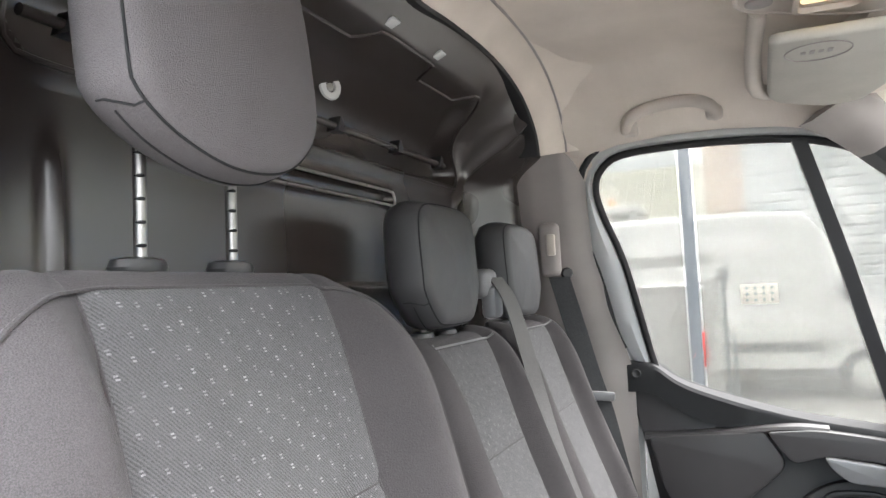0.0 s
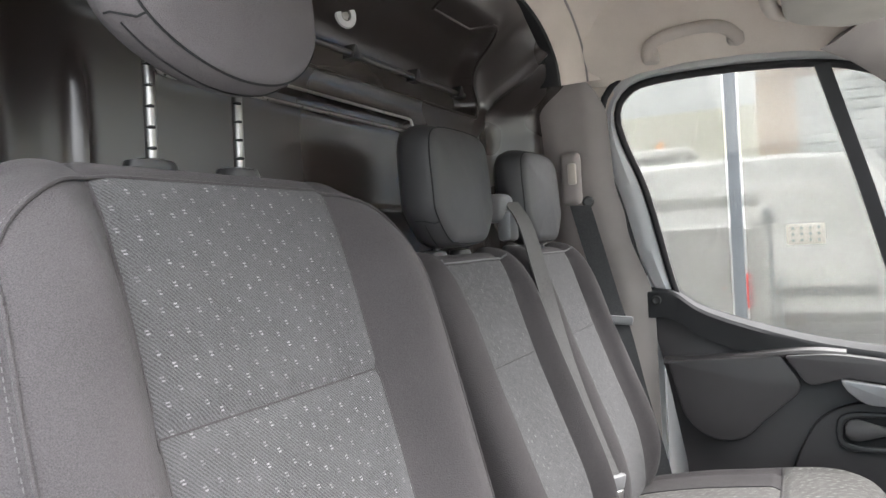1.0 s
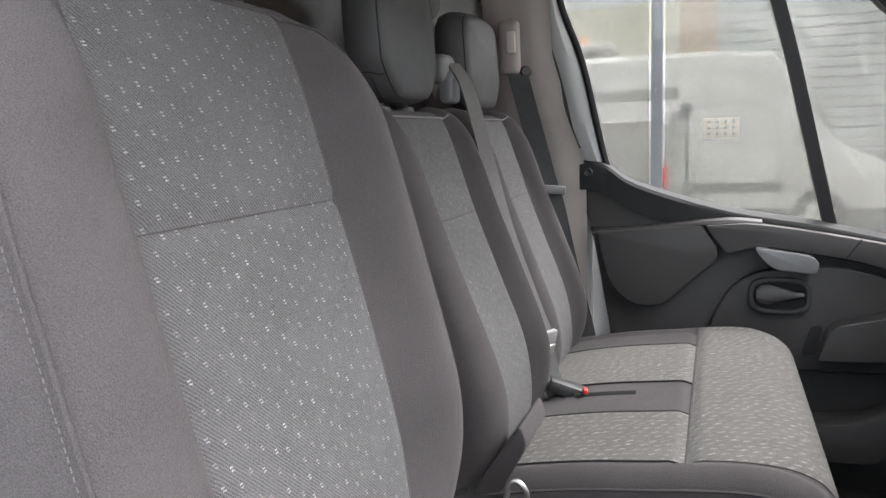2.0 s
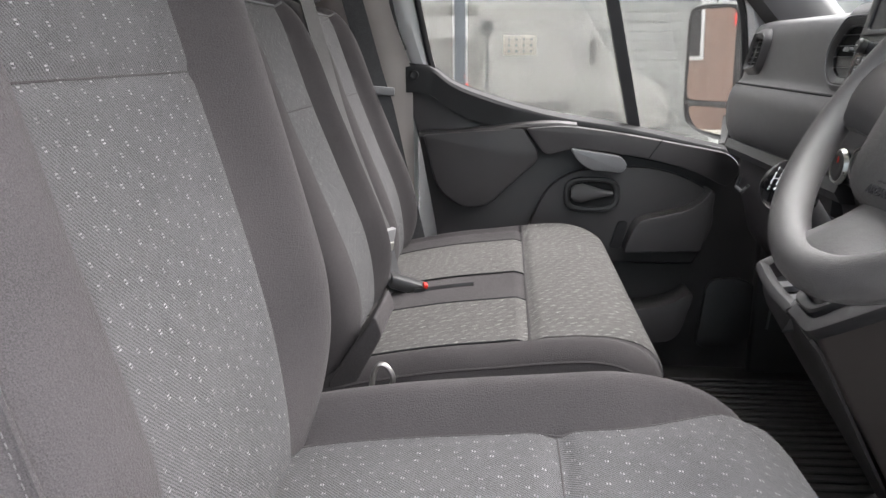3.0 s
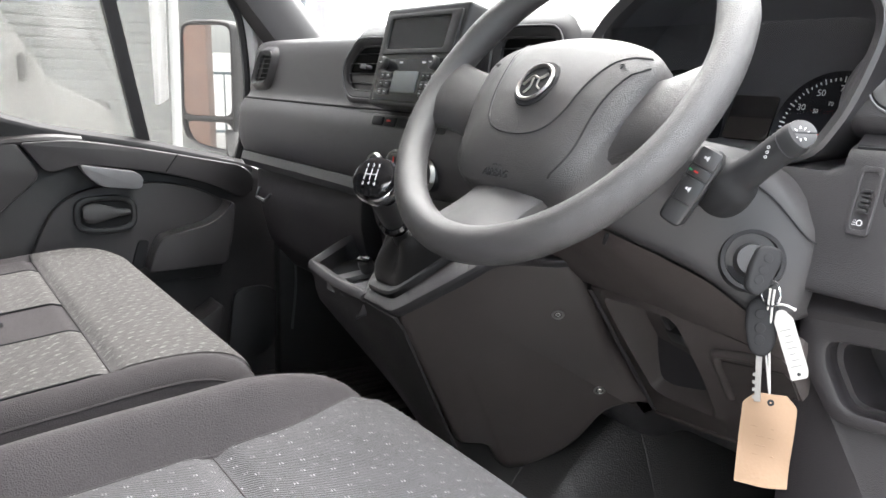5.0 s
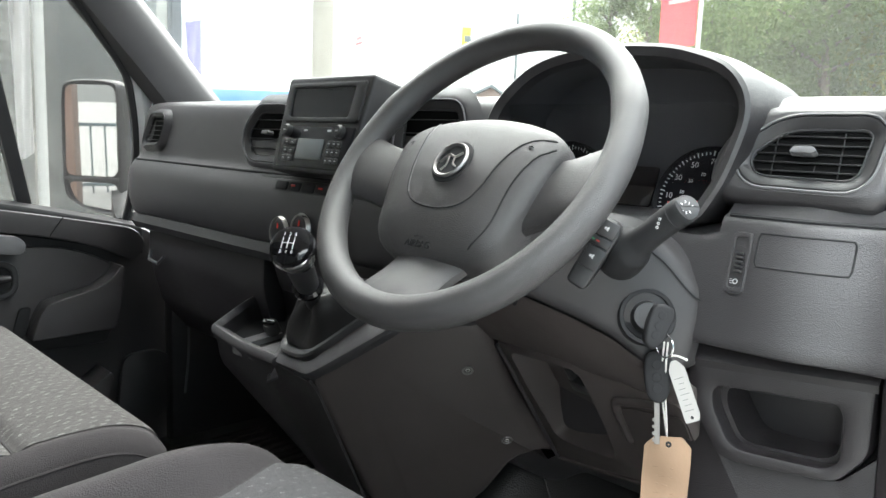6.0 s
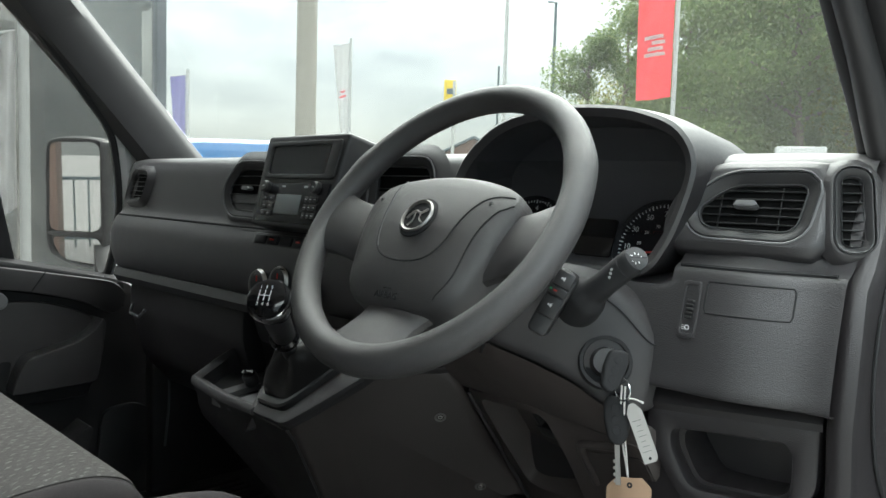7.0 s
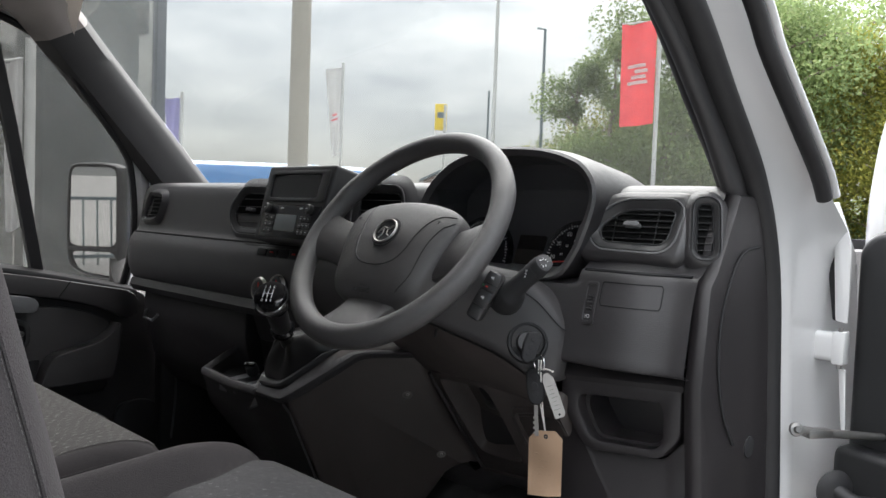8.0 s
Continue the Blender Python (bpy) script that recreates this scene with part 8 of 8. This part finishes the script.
def tree(p, h, spread, seed, leaves=5200, mat=None):
    rng = random.Random(seed)
    t = thing("tree", "broadleaf tree in full leaf with an uneven crown", "tree", tuple(p), group="trees behind the yard")
    lead = [Vector(p) + Vector((rng.uniform(-0.03, 0.03) * h * k, rng.uniform(-0.03, 0.03) * h * k, h * 0.9 * k)) for k in (0, 0.2, 0.4, 0.6, 0.8, 1.0)]
    bms = [tube(spline(lead, 4), [0.022 * h * (1 - 0.92 * i / 20) for i in range(21)], 9)]
    tips = [lead[-1], lead[-2]]
    for i in range(20):
        k = rng.uniform(0.08, 0.94)
        a = rng.uniform(0, 2 * math.pi)
        q = Vector(p) + Vector((0, 0, h * 0.9 * k))
        reach = spread * rng.uniform(0.55, 1.0) * (1.15 - 0.75 * abs(k - 0.45))
        e = q + Vector((reach * math.cos(a), reach * math.sin(a), h * rng.uniform(0.03, 0.16)))
        mid = q.lerp(e, 0.5) + Vector((0, 0, 0.02 * h))
        bms.append(tube([q, mid, e], [0.008 * h, 0.005 * h, 0.002 * h], 6))
        tips += [e, mid, q.lerp(e, 0.78)]
    part("trunk", merge(*bms), M_BARK, t)
    clumps = [(c + Vector((rng.gauss(0, 0.10), rng.gauss(0, 0.10), rng.gauss(0, 0.07))) * spread, spread * rng.uniform(0.28, 0.56)) for c in tips for _ in range(2)]
    vs, fs = [], []
    for i in range(int(leaves * 3.2)):
        c, r = clumps[rng.randrange(len(clumps))]
        d = Vector((rng.gauss(0, 1), rng.gauss(0, 1), rng.gauss(0, 0.8)))
        d = d.normalized() * (r * rng.random() ** 0.45)
        q = c + d
        n = Vector((rng.gauss(0, 1), rng.gauss(0, 1), rng.gauss(0.5, 0.8))).normalized()
        u = n.orthogonal().normalized()
        u.rotate(Matrix.Rotation(rng.uniform(0, 6.28), 3, n))
        w = n.cross(u)
        s = rng.uniform(0.05, 0.10) * (h / 9) ** 0.5
        k = len(vs)
        vs += [q - u * s, q + w * s * 0.5 + n * s * 0.15, q + u * s, q - w * s * 0.5 + n * s * 0.15]
        fs.append((k, k + 1, k + 2, k + 3))
    me = bpy.data.meshes.new("crown")
    me.from_pydata([tuple(v) for v in vs], [], fs)
    me.materials.append(mat or M_LEAF)
    ob = new("crown", me)
    ob.parent, ob.matrix_parent_inverse = t, Matrix.Translation(-t.location)
    return t


for i, (az, dist, h, sp, n, mat) in enumerate(((36.6, 30, 7.6, 1.35, 5000, M_LEAF), (34.0, 29, 8.6, 2.1, 8000, M_LEAF), (30.2, 28, 8.6, 2.6, 8000, M_LEAF), (26.6, 27, 8.8, 2.6, 8000, M_LEAF), (22.8, 26, 8.9, 2.7, 8000, M_LEAF), (19.6, 30, 9.4, 2.8, 8000, M_LEAF), (15.6, 27, 7.4, 2.7, 8000, M_LEAF_Y), (11.0, 28, 8.0, 3.0, 7000, M_LEAF_Y), (38.6, 36, 5.2, 1.8, 4500, M_LEAF_Y), (34.6, 40, 8.0, 2.8, 5000, M_LEAF_Y), (28.4, 38, 8.6, 3.0, 5000, M_LEAF_Y), (24.0, 38, 8.8, 3.0, 5000, M_LEAF), (17.0, 38, 8.5, 3.0, 5000, M_LEAF))):
    tree(out(az, dist), h, sp, 11 + i, n, mat)


def hedge():
    """Low dense growth under the trees."""
    rng = random.Random(5)
    vs, fs = [], []
    for i in range(26000):
        az, dist = rng.uniform(5, 39.5), rng.uniform(29, 33)
        q = out(az, dist, rng.random() ** 0.8 * (2.6 + 0.9 * math.sin(az * 1.3) + 0.6 * math.sin(az * 4.1)))
        n = Vector((rng.gauss(0, 1), rng.gauss(0, 1), rng.gauss(0.4, 0.8))).normalized()
        u = n.orthogonal().normalized()
        w, s, k = n.cross(u), rng.uniform(0.09, 0.18), len(vs)
        vs += [q - u * s, q + w * s * 0.5, q + u * s, q - w * s * 0.5]
        fs.append((k, k + 1, k + 2, k + 3))
    me = bpy.data.meshes.new("hedge")
    me.from_pydata([tuple(v) for v in vs], [], fs)
    me.materials.append(M_LEAF)
    return tagged(new("hedge", me), "dense green hedge under the trees", "hedge", kind="stuff")


hedge()


def flag(az, dist, el0, el1, wide, mat, label, tail, bars=0):
    """A pole with a hanging banner; wide is in degrees, to the pole's left."""
    base = out(az, dist)
    f = thing("flag", label, "flag", tuple(base), group="flags in the yard")
    top = height(el1, dist) + 0.15
    part("pole", tube([base, base + Vector((0, 0, top))], 0.035 if dist < 20 else 0.045, 10), M_POLE, f)
    z0, z1 = height(el0, dist), height(el1, dist)
    side = (out(az + 1, dist) - base).normalized()
    fw = Vector((math.cos(radians(az)), math.sin(radians(az)), 0))
    w = dist * radians(wide)
    def cl(u, v):
        z = z0 + (z1 - z0) * v
        q = base + side * (0.05 + w * u * (1 - tail * (1 - v))) + fw * 0.05 * math.sin(7 * u + 3 * v) * (0.3 + u)
        return (q.x, q.y, z - 0.10 * u * (z1 - z0) * (0.3 + 0.2 * math.sin(3 * u)))
    c = part("banner", sheet(cl, 14, 30, thick=0.004), mat, f)
    part("arm", tube([Vector(cl(0, 1)), Vector(cl(1, 1))], 0.012, 6), M_POLE, f)
    for i in range(bars):
        v = 0.42 + 0.055 * i
        u0, u1 = 0.22 + 0.06 * (i % 2), 0.80 - 0.10 * (i % 3)
        pts = [Vector(cl(u0 + (u1 - u0) * k / 6, v)) - fw * 0.02 for k in range(7)]
        part("print_bar", tube(pts, 0.028, 4, flat=0.15, up=fw), M_FLAG_WHITE if mat is M_FLAG_RED else M_FLAG_RED, c)
    return f


flag(30.9, 13, 6.9, 14.0, 2.45, M_FLAG_RED, "red banner with pale unreadable lines on a pole", 0.05, 4)
flag(53.95, 24, 4.0, 10.2, 1.15, M_FLAG_WHITE, "white banner with red print on a pole", 0.55, 2)
flag(65.2, 20, 3.0, 7.3, 1.0, M_FLAG_BLUE, "lilac banner hanging from a pole", 0.3)
flag(75.0, 6.2, -2.0, 9.0, 1.2, M_FLAG_WHITE, "white banner by the showroom", 0.3)


def post(az, dist, el, r, name, label, cat, mat=M_POLE, head=False):
    p = thing(name, label, cat, tuple(out(az, dist)))
    b, t = out(az, dist), out(az, dist, height(el, dist))
    part("pole", tube([b, t], [r, r * 0.75], 12), mat, p)
    if head:
        s = (out(az + 1, dist) - out(az, dist)).normalized()
        part("lamp_head", tube([t, t + s * 0.35 + Vector((0, 0, 0.05))], [0.05, 0.10], 8, flat=0.5), mat, p)
    return p


post(57.1, 9.0, 40, 0.125, "canopy_column", "stone grey round canopy column", "column", M_COLUMN)
post(42.72, 26, 25, 0.07, "flag_pole", "pale tall flag pole", "pole")
post(43.15, 34, 9.0, 0.06, "street_lamp", "thin grey street lamp", "street lamp", M_SLATE)
post(39.2, 34, 13.4, 0.085, "street_lamp", "tall grey street lamp with a small head", "street lamp", M_SLATE, True)
post(18.6, 30, 4.6, 0.07, "street_lamp", "grey street lamp before the trees", "street lamp", M_POLE, True)

sg = thing("roadside_sign", "yellow and white pole sign", "sign", tuple(out(46.6, 40)))
sm = aim(out(46.65, 40, height(7.0, 40)), (-math.cos(radians(46.6)), -math.sin(radians(46.6)), 0))
part("panel", moved(rbox((0, 0, 0), (0.62, 1.35, 0.10), 0.02), sm), M_YELLOW, sg)
part("lower_panel", moved(rbox((0, -1.2, 0), (0.62, 1.0, 0.10), 0.02), sm), M_FLAG_WHITE, sg)
part("mark", moved(rbox((0, 0.1, 0.055), (0.36, 0.30, 0.01), 0.02), sm), M_SLATE, sg)
part("pole", tube([out(46.35, 40), out(46.35, 40, height(7.9, 40))], 0.09, 10), M_POLE, sg)


def house():
    h = thing("brick_house", "red brick house with a grey pitched roof", "house", tuple(out(45.5, 70)))
    m = aim(out(45.2, 70), (0, 0, 1), (math.cos(radians(45)), math.sin(radians(45)), 0))
    part("wall", moved(rbox((0, 0, 2.1), (6.2, 6, 4.2), 0.02), m), M_BRICKISH, h)
    part("gable", moved(prism([(-3.1, 4.15), (3.1, 4.15), (0.4, 6.0)], "y", -3.0, 3.0), m), M_BRICKISH, h)
    part("roof", moved(merge(prism([(-3.5, 4.1), (0.4, 6.05), (0.4, 6.25), (-3.5, 4.3)], "y", -3.3, 3.3), prism([(3.5, 4.1), (0.4, 6.05), (0.4, 6.25), (3.5, 4.3)], "y", -3.3, 3.3)), m), M_SLATE, h)
    for x in (-1.6, 1.4):
        w = part("window", moved(rbox((x, -3.02, 3.2), (1.1, 0.10, 1.2), 0.02), m), M_WHITE, h)
        part("pane", moved(rbox((x, -3.06, 3.2), (0.9, 0.06, 1.0), 0.01), m), M_GLOSS, w)
    return h


house()


def road_van(name, label, m, paint_mat, L=5.4, W=2.0, H=2.35, nose=1.3, windows=True):
    """A parked panel van; local x runs to its nose, y to its left, z up from the ground."""
    v = thing(name, label, "van", tuple(m.translation))
    side = spline([(-L / 2, 0.45), (-L / 2, H * 0.55), (-L / 2 + 0.05, H - 0.12), (-L / 2 + 0.25, H), (0.2, H + 0.03), (L / 2 - nose - 0.55, H - 0.02), (L / 2 - nose - 0.25, H - 0.12), (L / 2 - nose + 0.42, 1.45), (L / 2 - 0.55, 1.22), (L / 2 - 0.12, 1.02), (L / 2, 0.78), (L / 2 - 0.02, 0.42)], 5)
    loops = []
    for k, s in ((-1, 0.90), (-0.97, 0.965), (-0.86, 1.0), (0.86, 1.0), (0.97, 0.965), (1, 0.90)):
        loops.append([(x * (1 if s == 1.0 else 0.985 + 0.015 * s), k * W / 2, 0.42 + (z - 0.42) * s) for x, z in side])
    part("body", moved(loft(loops), m), paint_mat, v)
    for k in (-1, 1):
        win = rounded([(L / 2 - nose - 1.35, 1.32), (L / 2 - nose - 1.35, H - 0.34), (L / 2 - nose - 0.42, H - 0.34), (L / 2 - nose + 0.20, 1.38)], 0.06)
        if windows:
            part("side_window", moved(prism(win, "y", k * (W / 2 - 0.01), k * (W / 2 + 0.012)), m), M_GLOSS, v)
        for x in (-L / 2 + 1.05, L / 2 - 0.95):
            w = part("wheel", moved(moved(lathe([(0.02, -0.10), (0.20, -0.10), (0.33, -0.09), (0.345, 0.0), (0.33, 0.09), (0.20, 0.10), (0.02, 0.08)], 28), aim((x, k * (W / 2 - 0.06), 0.345), (0, k, 0), (0, 0, 1))), m), M_TYRE, v)
            part("hub", moved(moved(disc(0.19, 0.02, 24, 0.006), aim((x, k * (W / 2 + 0.035), 0.345), (0, k, 0), (0, 0, 1))), m), M_POLE, w)
        part("mirror", moved(rbox((L / 2 - nose + 0.12, k * (W / 2 + 0.14), 1.50), (0.10, 0.20, 0.36), 0.05, 3), m), M_BLACK, v)
        part("headlamp", moved(rbox((L / 2 - 0.16, k * (W / 2 - 0.22), 0.98), (0.24, 0.30, 0.20), 0.06, 3), m), M_GLOSS, v)
        part("tail_lamp", moved(rbox((-L / 2 - 0.005, k * (W / 2 - 0.10), 1.08), (0.05, 0.10, 0.30), 0.02, 2), m), M_RED, v)
        part("side_moulding", moved(rbox((-0.3, k * (W / 2 + 0.005), 0.72), (L * 0.62, 0.03, 0.14), 0.01), m), M_BLACK, v)
    ws2 = [(L / 2 - nose - 0.20, H - 0.20), (L / 2 - nose + 0.38, 1.50)]
    part("windscreen", moved(loft([[(ws2[0][0] + 0.02, -W / 2 + 0.2, ws2[0][1]), (ws2[1][0] + 0.02, -W / 2 + 0.14, ws2[1][1])], [(ws2[0][0] + 0.06, 0, ws2[0][1]), (ws2[1][0] + 0.08, 0, ws2[1][1])], [(ws2[0][0] + 0.02, W / 2 - 0.2, ws2[0][1]), (ws2[1][0] + 0.02, W / 2 - 0.14, ws2[1][1])]], closed=False), m), M_GLOSS, v)
    part("bumper", moved(rbox((L / 2 - 0.05, 0, 0.52), (0.25, W * 0.96, 0.34), 0.08, 3), m), M_BLACK, v)
    part("grille", moved(rbox((L / 2 + 0.0, 0, 0.86), (0.06, W * 0.5, 0.16), 0.03, 2), m), M_BLACK, v)
    return v


# blue van across the yard, white vans beside the showroom
bv = out(55.0, 13.0)
road_van("parked_van", "blue panel van parked across the yard", Matrix.Translation(bv) @ Matrix.Rotation(radians(-32), 4, "Z"), M_BLUE, H=2.16)
# Solid van in place of the cab's own van reflected in the shop glass.
road_van("parked_van", "white panel van standing in for a reflection in the showroom glass", Matrix.Translation((-0.80, 11.5, 0)) @ Matrix.Rotation(radians(0), 4, "Z"), M_WHITE, L=6.0, H=2.60, nose=1.25, windows=False)
road_van("parked_van", "white panel van seen end on in the yard", Matrix.Translation((-1.60, 8.1, 0)) @ Matrix.Rotation(radians(96), 4, "Z"), M_WHITE, L=4.2, W=1.9, H=1.66, nose=1.1)
cv = out(22.5, 24)
solo("white_trailer", rbox((cv.x, cv.y, 1.55), (1.2, 1.3, 2.9), 0.06, 3, Matrix.Rotation(radians(25), 4, "Z")), M_WHITE, "white box trailer before the trees", "trailer")


def showroom():
    """The dealer's building along the van's left: cladding, slatted shutter, glass front with posts."""
    s = thing("showroom", "grey clad showroom with glass front and slatted shutter", "building", (1.0, 11.0, 0.0))
    part("rear_wall", rbox((0.45, 12.75, 2.6), (2.3, 0.2, 5.2), 0.02), M_TARMAC_WALL, s, "tan wall panel")
    part("roof_band", rbox((2.4, 12.0, 4.8), (6.0, 0.9, 0.9), 0.05), M_SLATE, s)
    sh = part("shutter", rbox((1.6, 11.6, 1.9), (3.4, 0.08, 3.8), 0.01), M_SIDING, s, "pale horizontal slatted shutter")
    for i in range(26):
        part("slat", rbox((1.6, 11.54, 0.12 + 0.145 * i), (3.4, 0.05, 0.125), 0.015, 1), M_SIDING, sh)
    part("corner_wall", rbox((4.25, 11.6, 3.5), (1.45, 1.2, 7.0), 0.02), M_SLATE, s, "blue-grey end wall")
    frame_paint = paint("blue_grey_frame", (0.085, 0.098, 0.115), 0.4, 0.0)
    for x in (-4.2, -0.52, 2.55):
        part("mullion", rbox((x, 5.2, 2.0), (0.085, 0.10, 4.0), 0.01), frame_paint, s, "blue-grey window post")
    for x0, x1 in ((-4.14, -0.58), (-0.46, 2.49)):
        part("shop_pane", rbox(((x0 + x1) / 2, 5.2, 2.0), (x1 - x0, 0.012, 4.0), 0), M_SHOP, s, "large tinted shop window pane").visible_shadow = False
    part("beam", rbox((-1.36, 5.75, 1.86), (1.95, 0.10, 0.105), 0.01), M_POLE, s, "grey beam behind the glass")
    part("post", rbox((-0.415, 6.0, 0.85), (0.10, 0.08, 1.70), 0.01), M_WHITE, s, "white post")
    part("post", rbox((-0.325, 6.0, 0.85), (0.035, 0.06, 1.70), 0.006), M_SLATE, s, "dark post")
    part("post", rbox((-0.265, 6.0, 0.60), (0.035, 0.06, 1.20), 0.006), M_SLATE, s, "dark post")
    part("box", rbox((-0.33, 6.0, 1.72), (0.10, 0.10, 0.13), 0.01), M_SLATE, s)
    n = part("notice", rbox((-0.05, 5.18, 1.56), (0.26, 0.006, 0.15), 0.004), M_COLUMN, s, "pale notice with rows of small dark marks")
    for i in range(4):
        for j in range(3):
            part("notice_mark", rbox((-0.135 + 0.058 * i, 5.175, 1.515 + 0.045 * j), (0.020, 0.003, 0.018), 0.002, 1), M_SLATE, n)
    return s


showroom()


def tiled_house():
    """A low house over the yard with a ribbed grey roof, and the recovery truck before it."""
    h = thing("tiled_house", "low pale house with a ribbed olive grey roof", "house", (-4.0, 17.0, 0))
    part("wall", rbox((-4.6, 18.2, 1.5), (7.4, 3.0, 3.0), 0.02), M_SIDING, h)
    olive = paint("olive_roof_tiles", (0.22, 0.215, 0.165), 0.6, 0.0)
    part("roof", prism([(15.6, 2.75), (17.8, 4.30), (17.8, 4.42), (15.6, 2.87)], "x", -8.6, -0.75), olive, h)
    for i in range(38):
        x = -8.4 + 0.20 * i
        part("rib", tube([(x, 15.6, 2.87), (x, 17.75, 4.40)], 0.028, 6), olive, h)
    t = thing("parked_truck", "white truck cab with an amber beacon", "truck", (-2.8, 14.0, 0))
    part("cab", rbox((-2.85, 14.6, 1.55), (1.7, 1.7, 1.9), 0.12, 3), M_WHITE, t)
    part("roof", rbox((-2.80, 14.6, 3.12), (1.75, 1.6, 0.16), 0.06, 3), M_WHITE, t)
    for x in (-2.08, -3.5):
        for y in (13.9, 15.3):
            part("roof_post", rbox((x, y, 2.75), (0.12, 0.10, 0.66), 0.02), M_WHITE, t)
    part("window", rbox((-2.80, 14.6, 2.76), (1.36, 1.2, 0.60), 0.02), M_SHOP, t)
    part("beacon", moved(lathe([(0.01, 0.16), (0.05, 0.15), (0.075, 0.10), (0.08, 0.0), (0.01, 0.0)], 16), Matrix.Translation((-2.50, 14.0, 3.19))), plastic("amber_lens", (0.85, 0.28, 0.04), 0.3, 300, 0), t, "amber beacon")
    for x in (-3.3, -2.2):
        part("wheel", moved(lathe([(0.02, -0.12), (0.30, -0.12), (0.42, -0.10), (0.42, 0.10), (0.30, 0.12), (0.02, 0.10)], 24), aim((x, 13.85, 0.42), (0, -1, 0))), M_TYRE, t)
    return h


tiled_house()


def rear_building():
    """Brick building behind the van, seen in the door mirror, and an unseen light-blocking wall beside the van."""
    b = thing("brick_building", "brown brick building behind the yard", "building", (-10, 7.2, 0))
    part("wall", rbox((-10.0, 7.2, 1.45), (0.3, 7.4, 2.9), 0.02), M_BRICKISH, b)
    for i in range(3):
        k = part("window", rbox((-9.83, 5.4 + 1.9 * i, 1.9), (0.06, 1.2, 1.3), 0.02), M_WHITE, b)
        part("pane", rbox((-9.80, 5.4 + 1.9 * i, 1.9), (0.03, 1.0, 1.1), 0.01), M_GLOSS, k)
    part("roof", rbox((-10.2, 7.2, 3.0), (1.2, 7.4, 0.25), 0.03), M_SLATE, b)
    t = thing("brick_annexe", "tall brown brick annexe beside the yard gate", "building", (-8.6, 2.72, 0))
    part("wall", rbox((-8.6, 2.72, 1.9), (2.2, 2.6, 3.8), 0.02), M_BRICKISH, t)
    part("roof", rbox((-8.6, 2.72, 3.85), (2.4, 2.7, 0.12), 0.02), M_SLATE, t)
    part("sign", rbox((-7.48, 1.73, 1.62), (0.04, 0.08, 0.16), 0.01), M_RED, t, "small red sign")
    part("sign", rbox((-7.48, 2.47, 1.80), (0.04, 0.06, 0.30), 0.01), M_RED, t, "small red sign")
    for y, w, z0, z1 in ((2.23, 0.24, 1.15, 2.45), (2.99, 0.30, 0.10, 2.10)):
        k = part("window", rbox((-7.49, y, (z0 + z1) / 2), (0.05, w, z1 - z0), 0.01), M_WHITE, t)
        part("pane", rbox((-7.47, y, (z0 + z1) / 2), (0.05, w - 0.08, z1 - z0 - 0.1), 0.006), M_GLOSS, k)
    part("plinth", rbox((-7.47, 2.72, 0.15), (0.08, 2.6, 0.3), 0.02), M_COLUMN, t, "pale rendered plinth")
    f = thing("yard_gate", "low dark yard gate", "gate", (-11.5, 0.2, 0))
    for i in range(19):
        part("bar", rbox((-11.5, -0.9 + 0.22 * i, 0.58), (0.03, 0.03, 1.16), 0.004, 1), M_SLATE, f)
    for z in (0.15, 1.15):
        part("rail", rbox((-11.5, 1.08, z), (0.05, 4.1, 0.06), 0.006, 1), M_SLATE, f)
    # Added wall out of view; it cuts sky light on the open-door side.
    w = thing("light_block_wall", "unseen grey wall added beside the yard to block sky light", "building", (-6.0, -5.6, 0))
    part("wall", rbox((-6.2, -5.75, 2.9), (15.6, 0.3, 5.8), 0.02), M_SLATE, w)
    part("door", rbox((-7.0, -5.58, 1.5), (3.0, 0.06, 3.0), 0.02), M_SLATE, w)
    return b


rear_building()
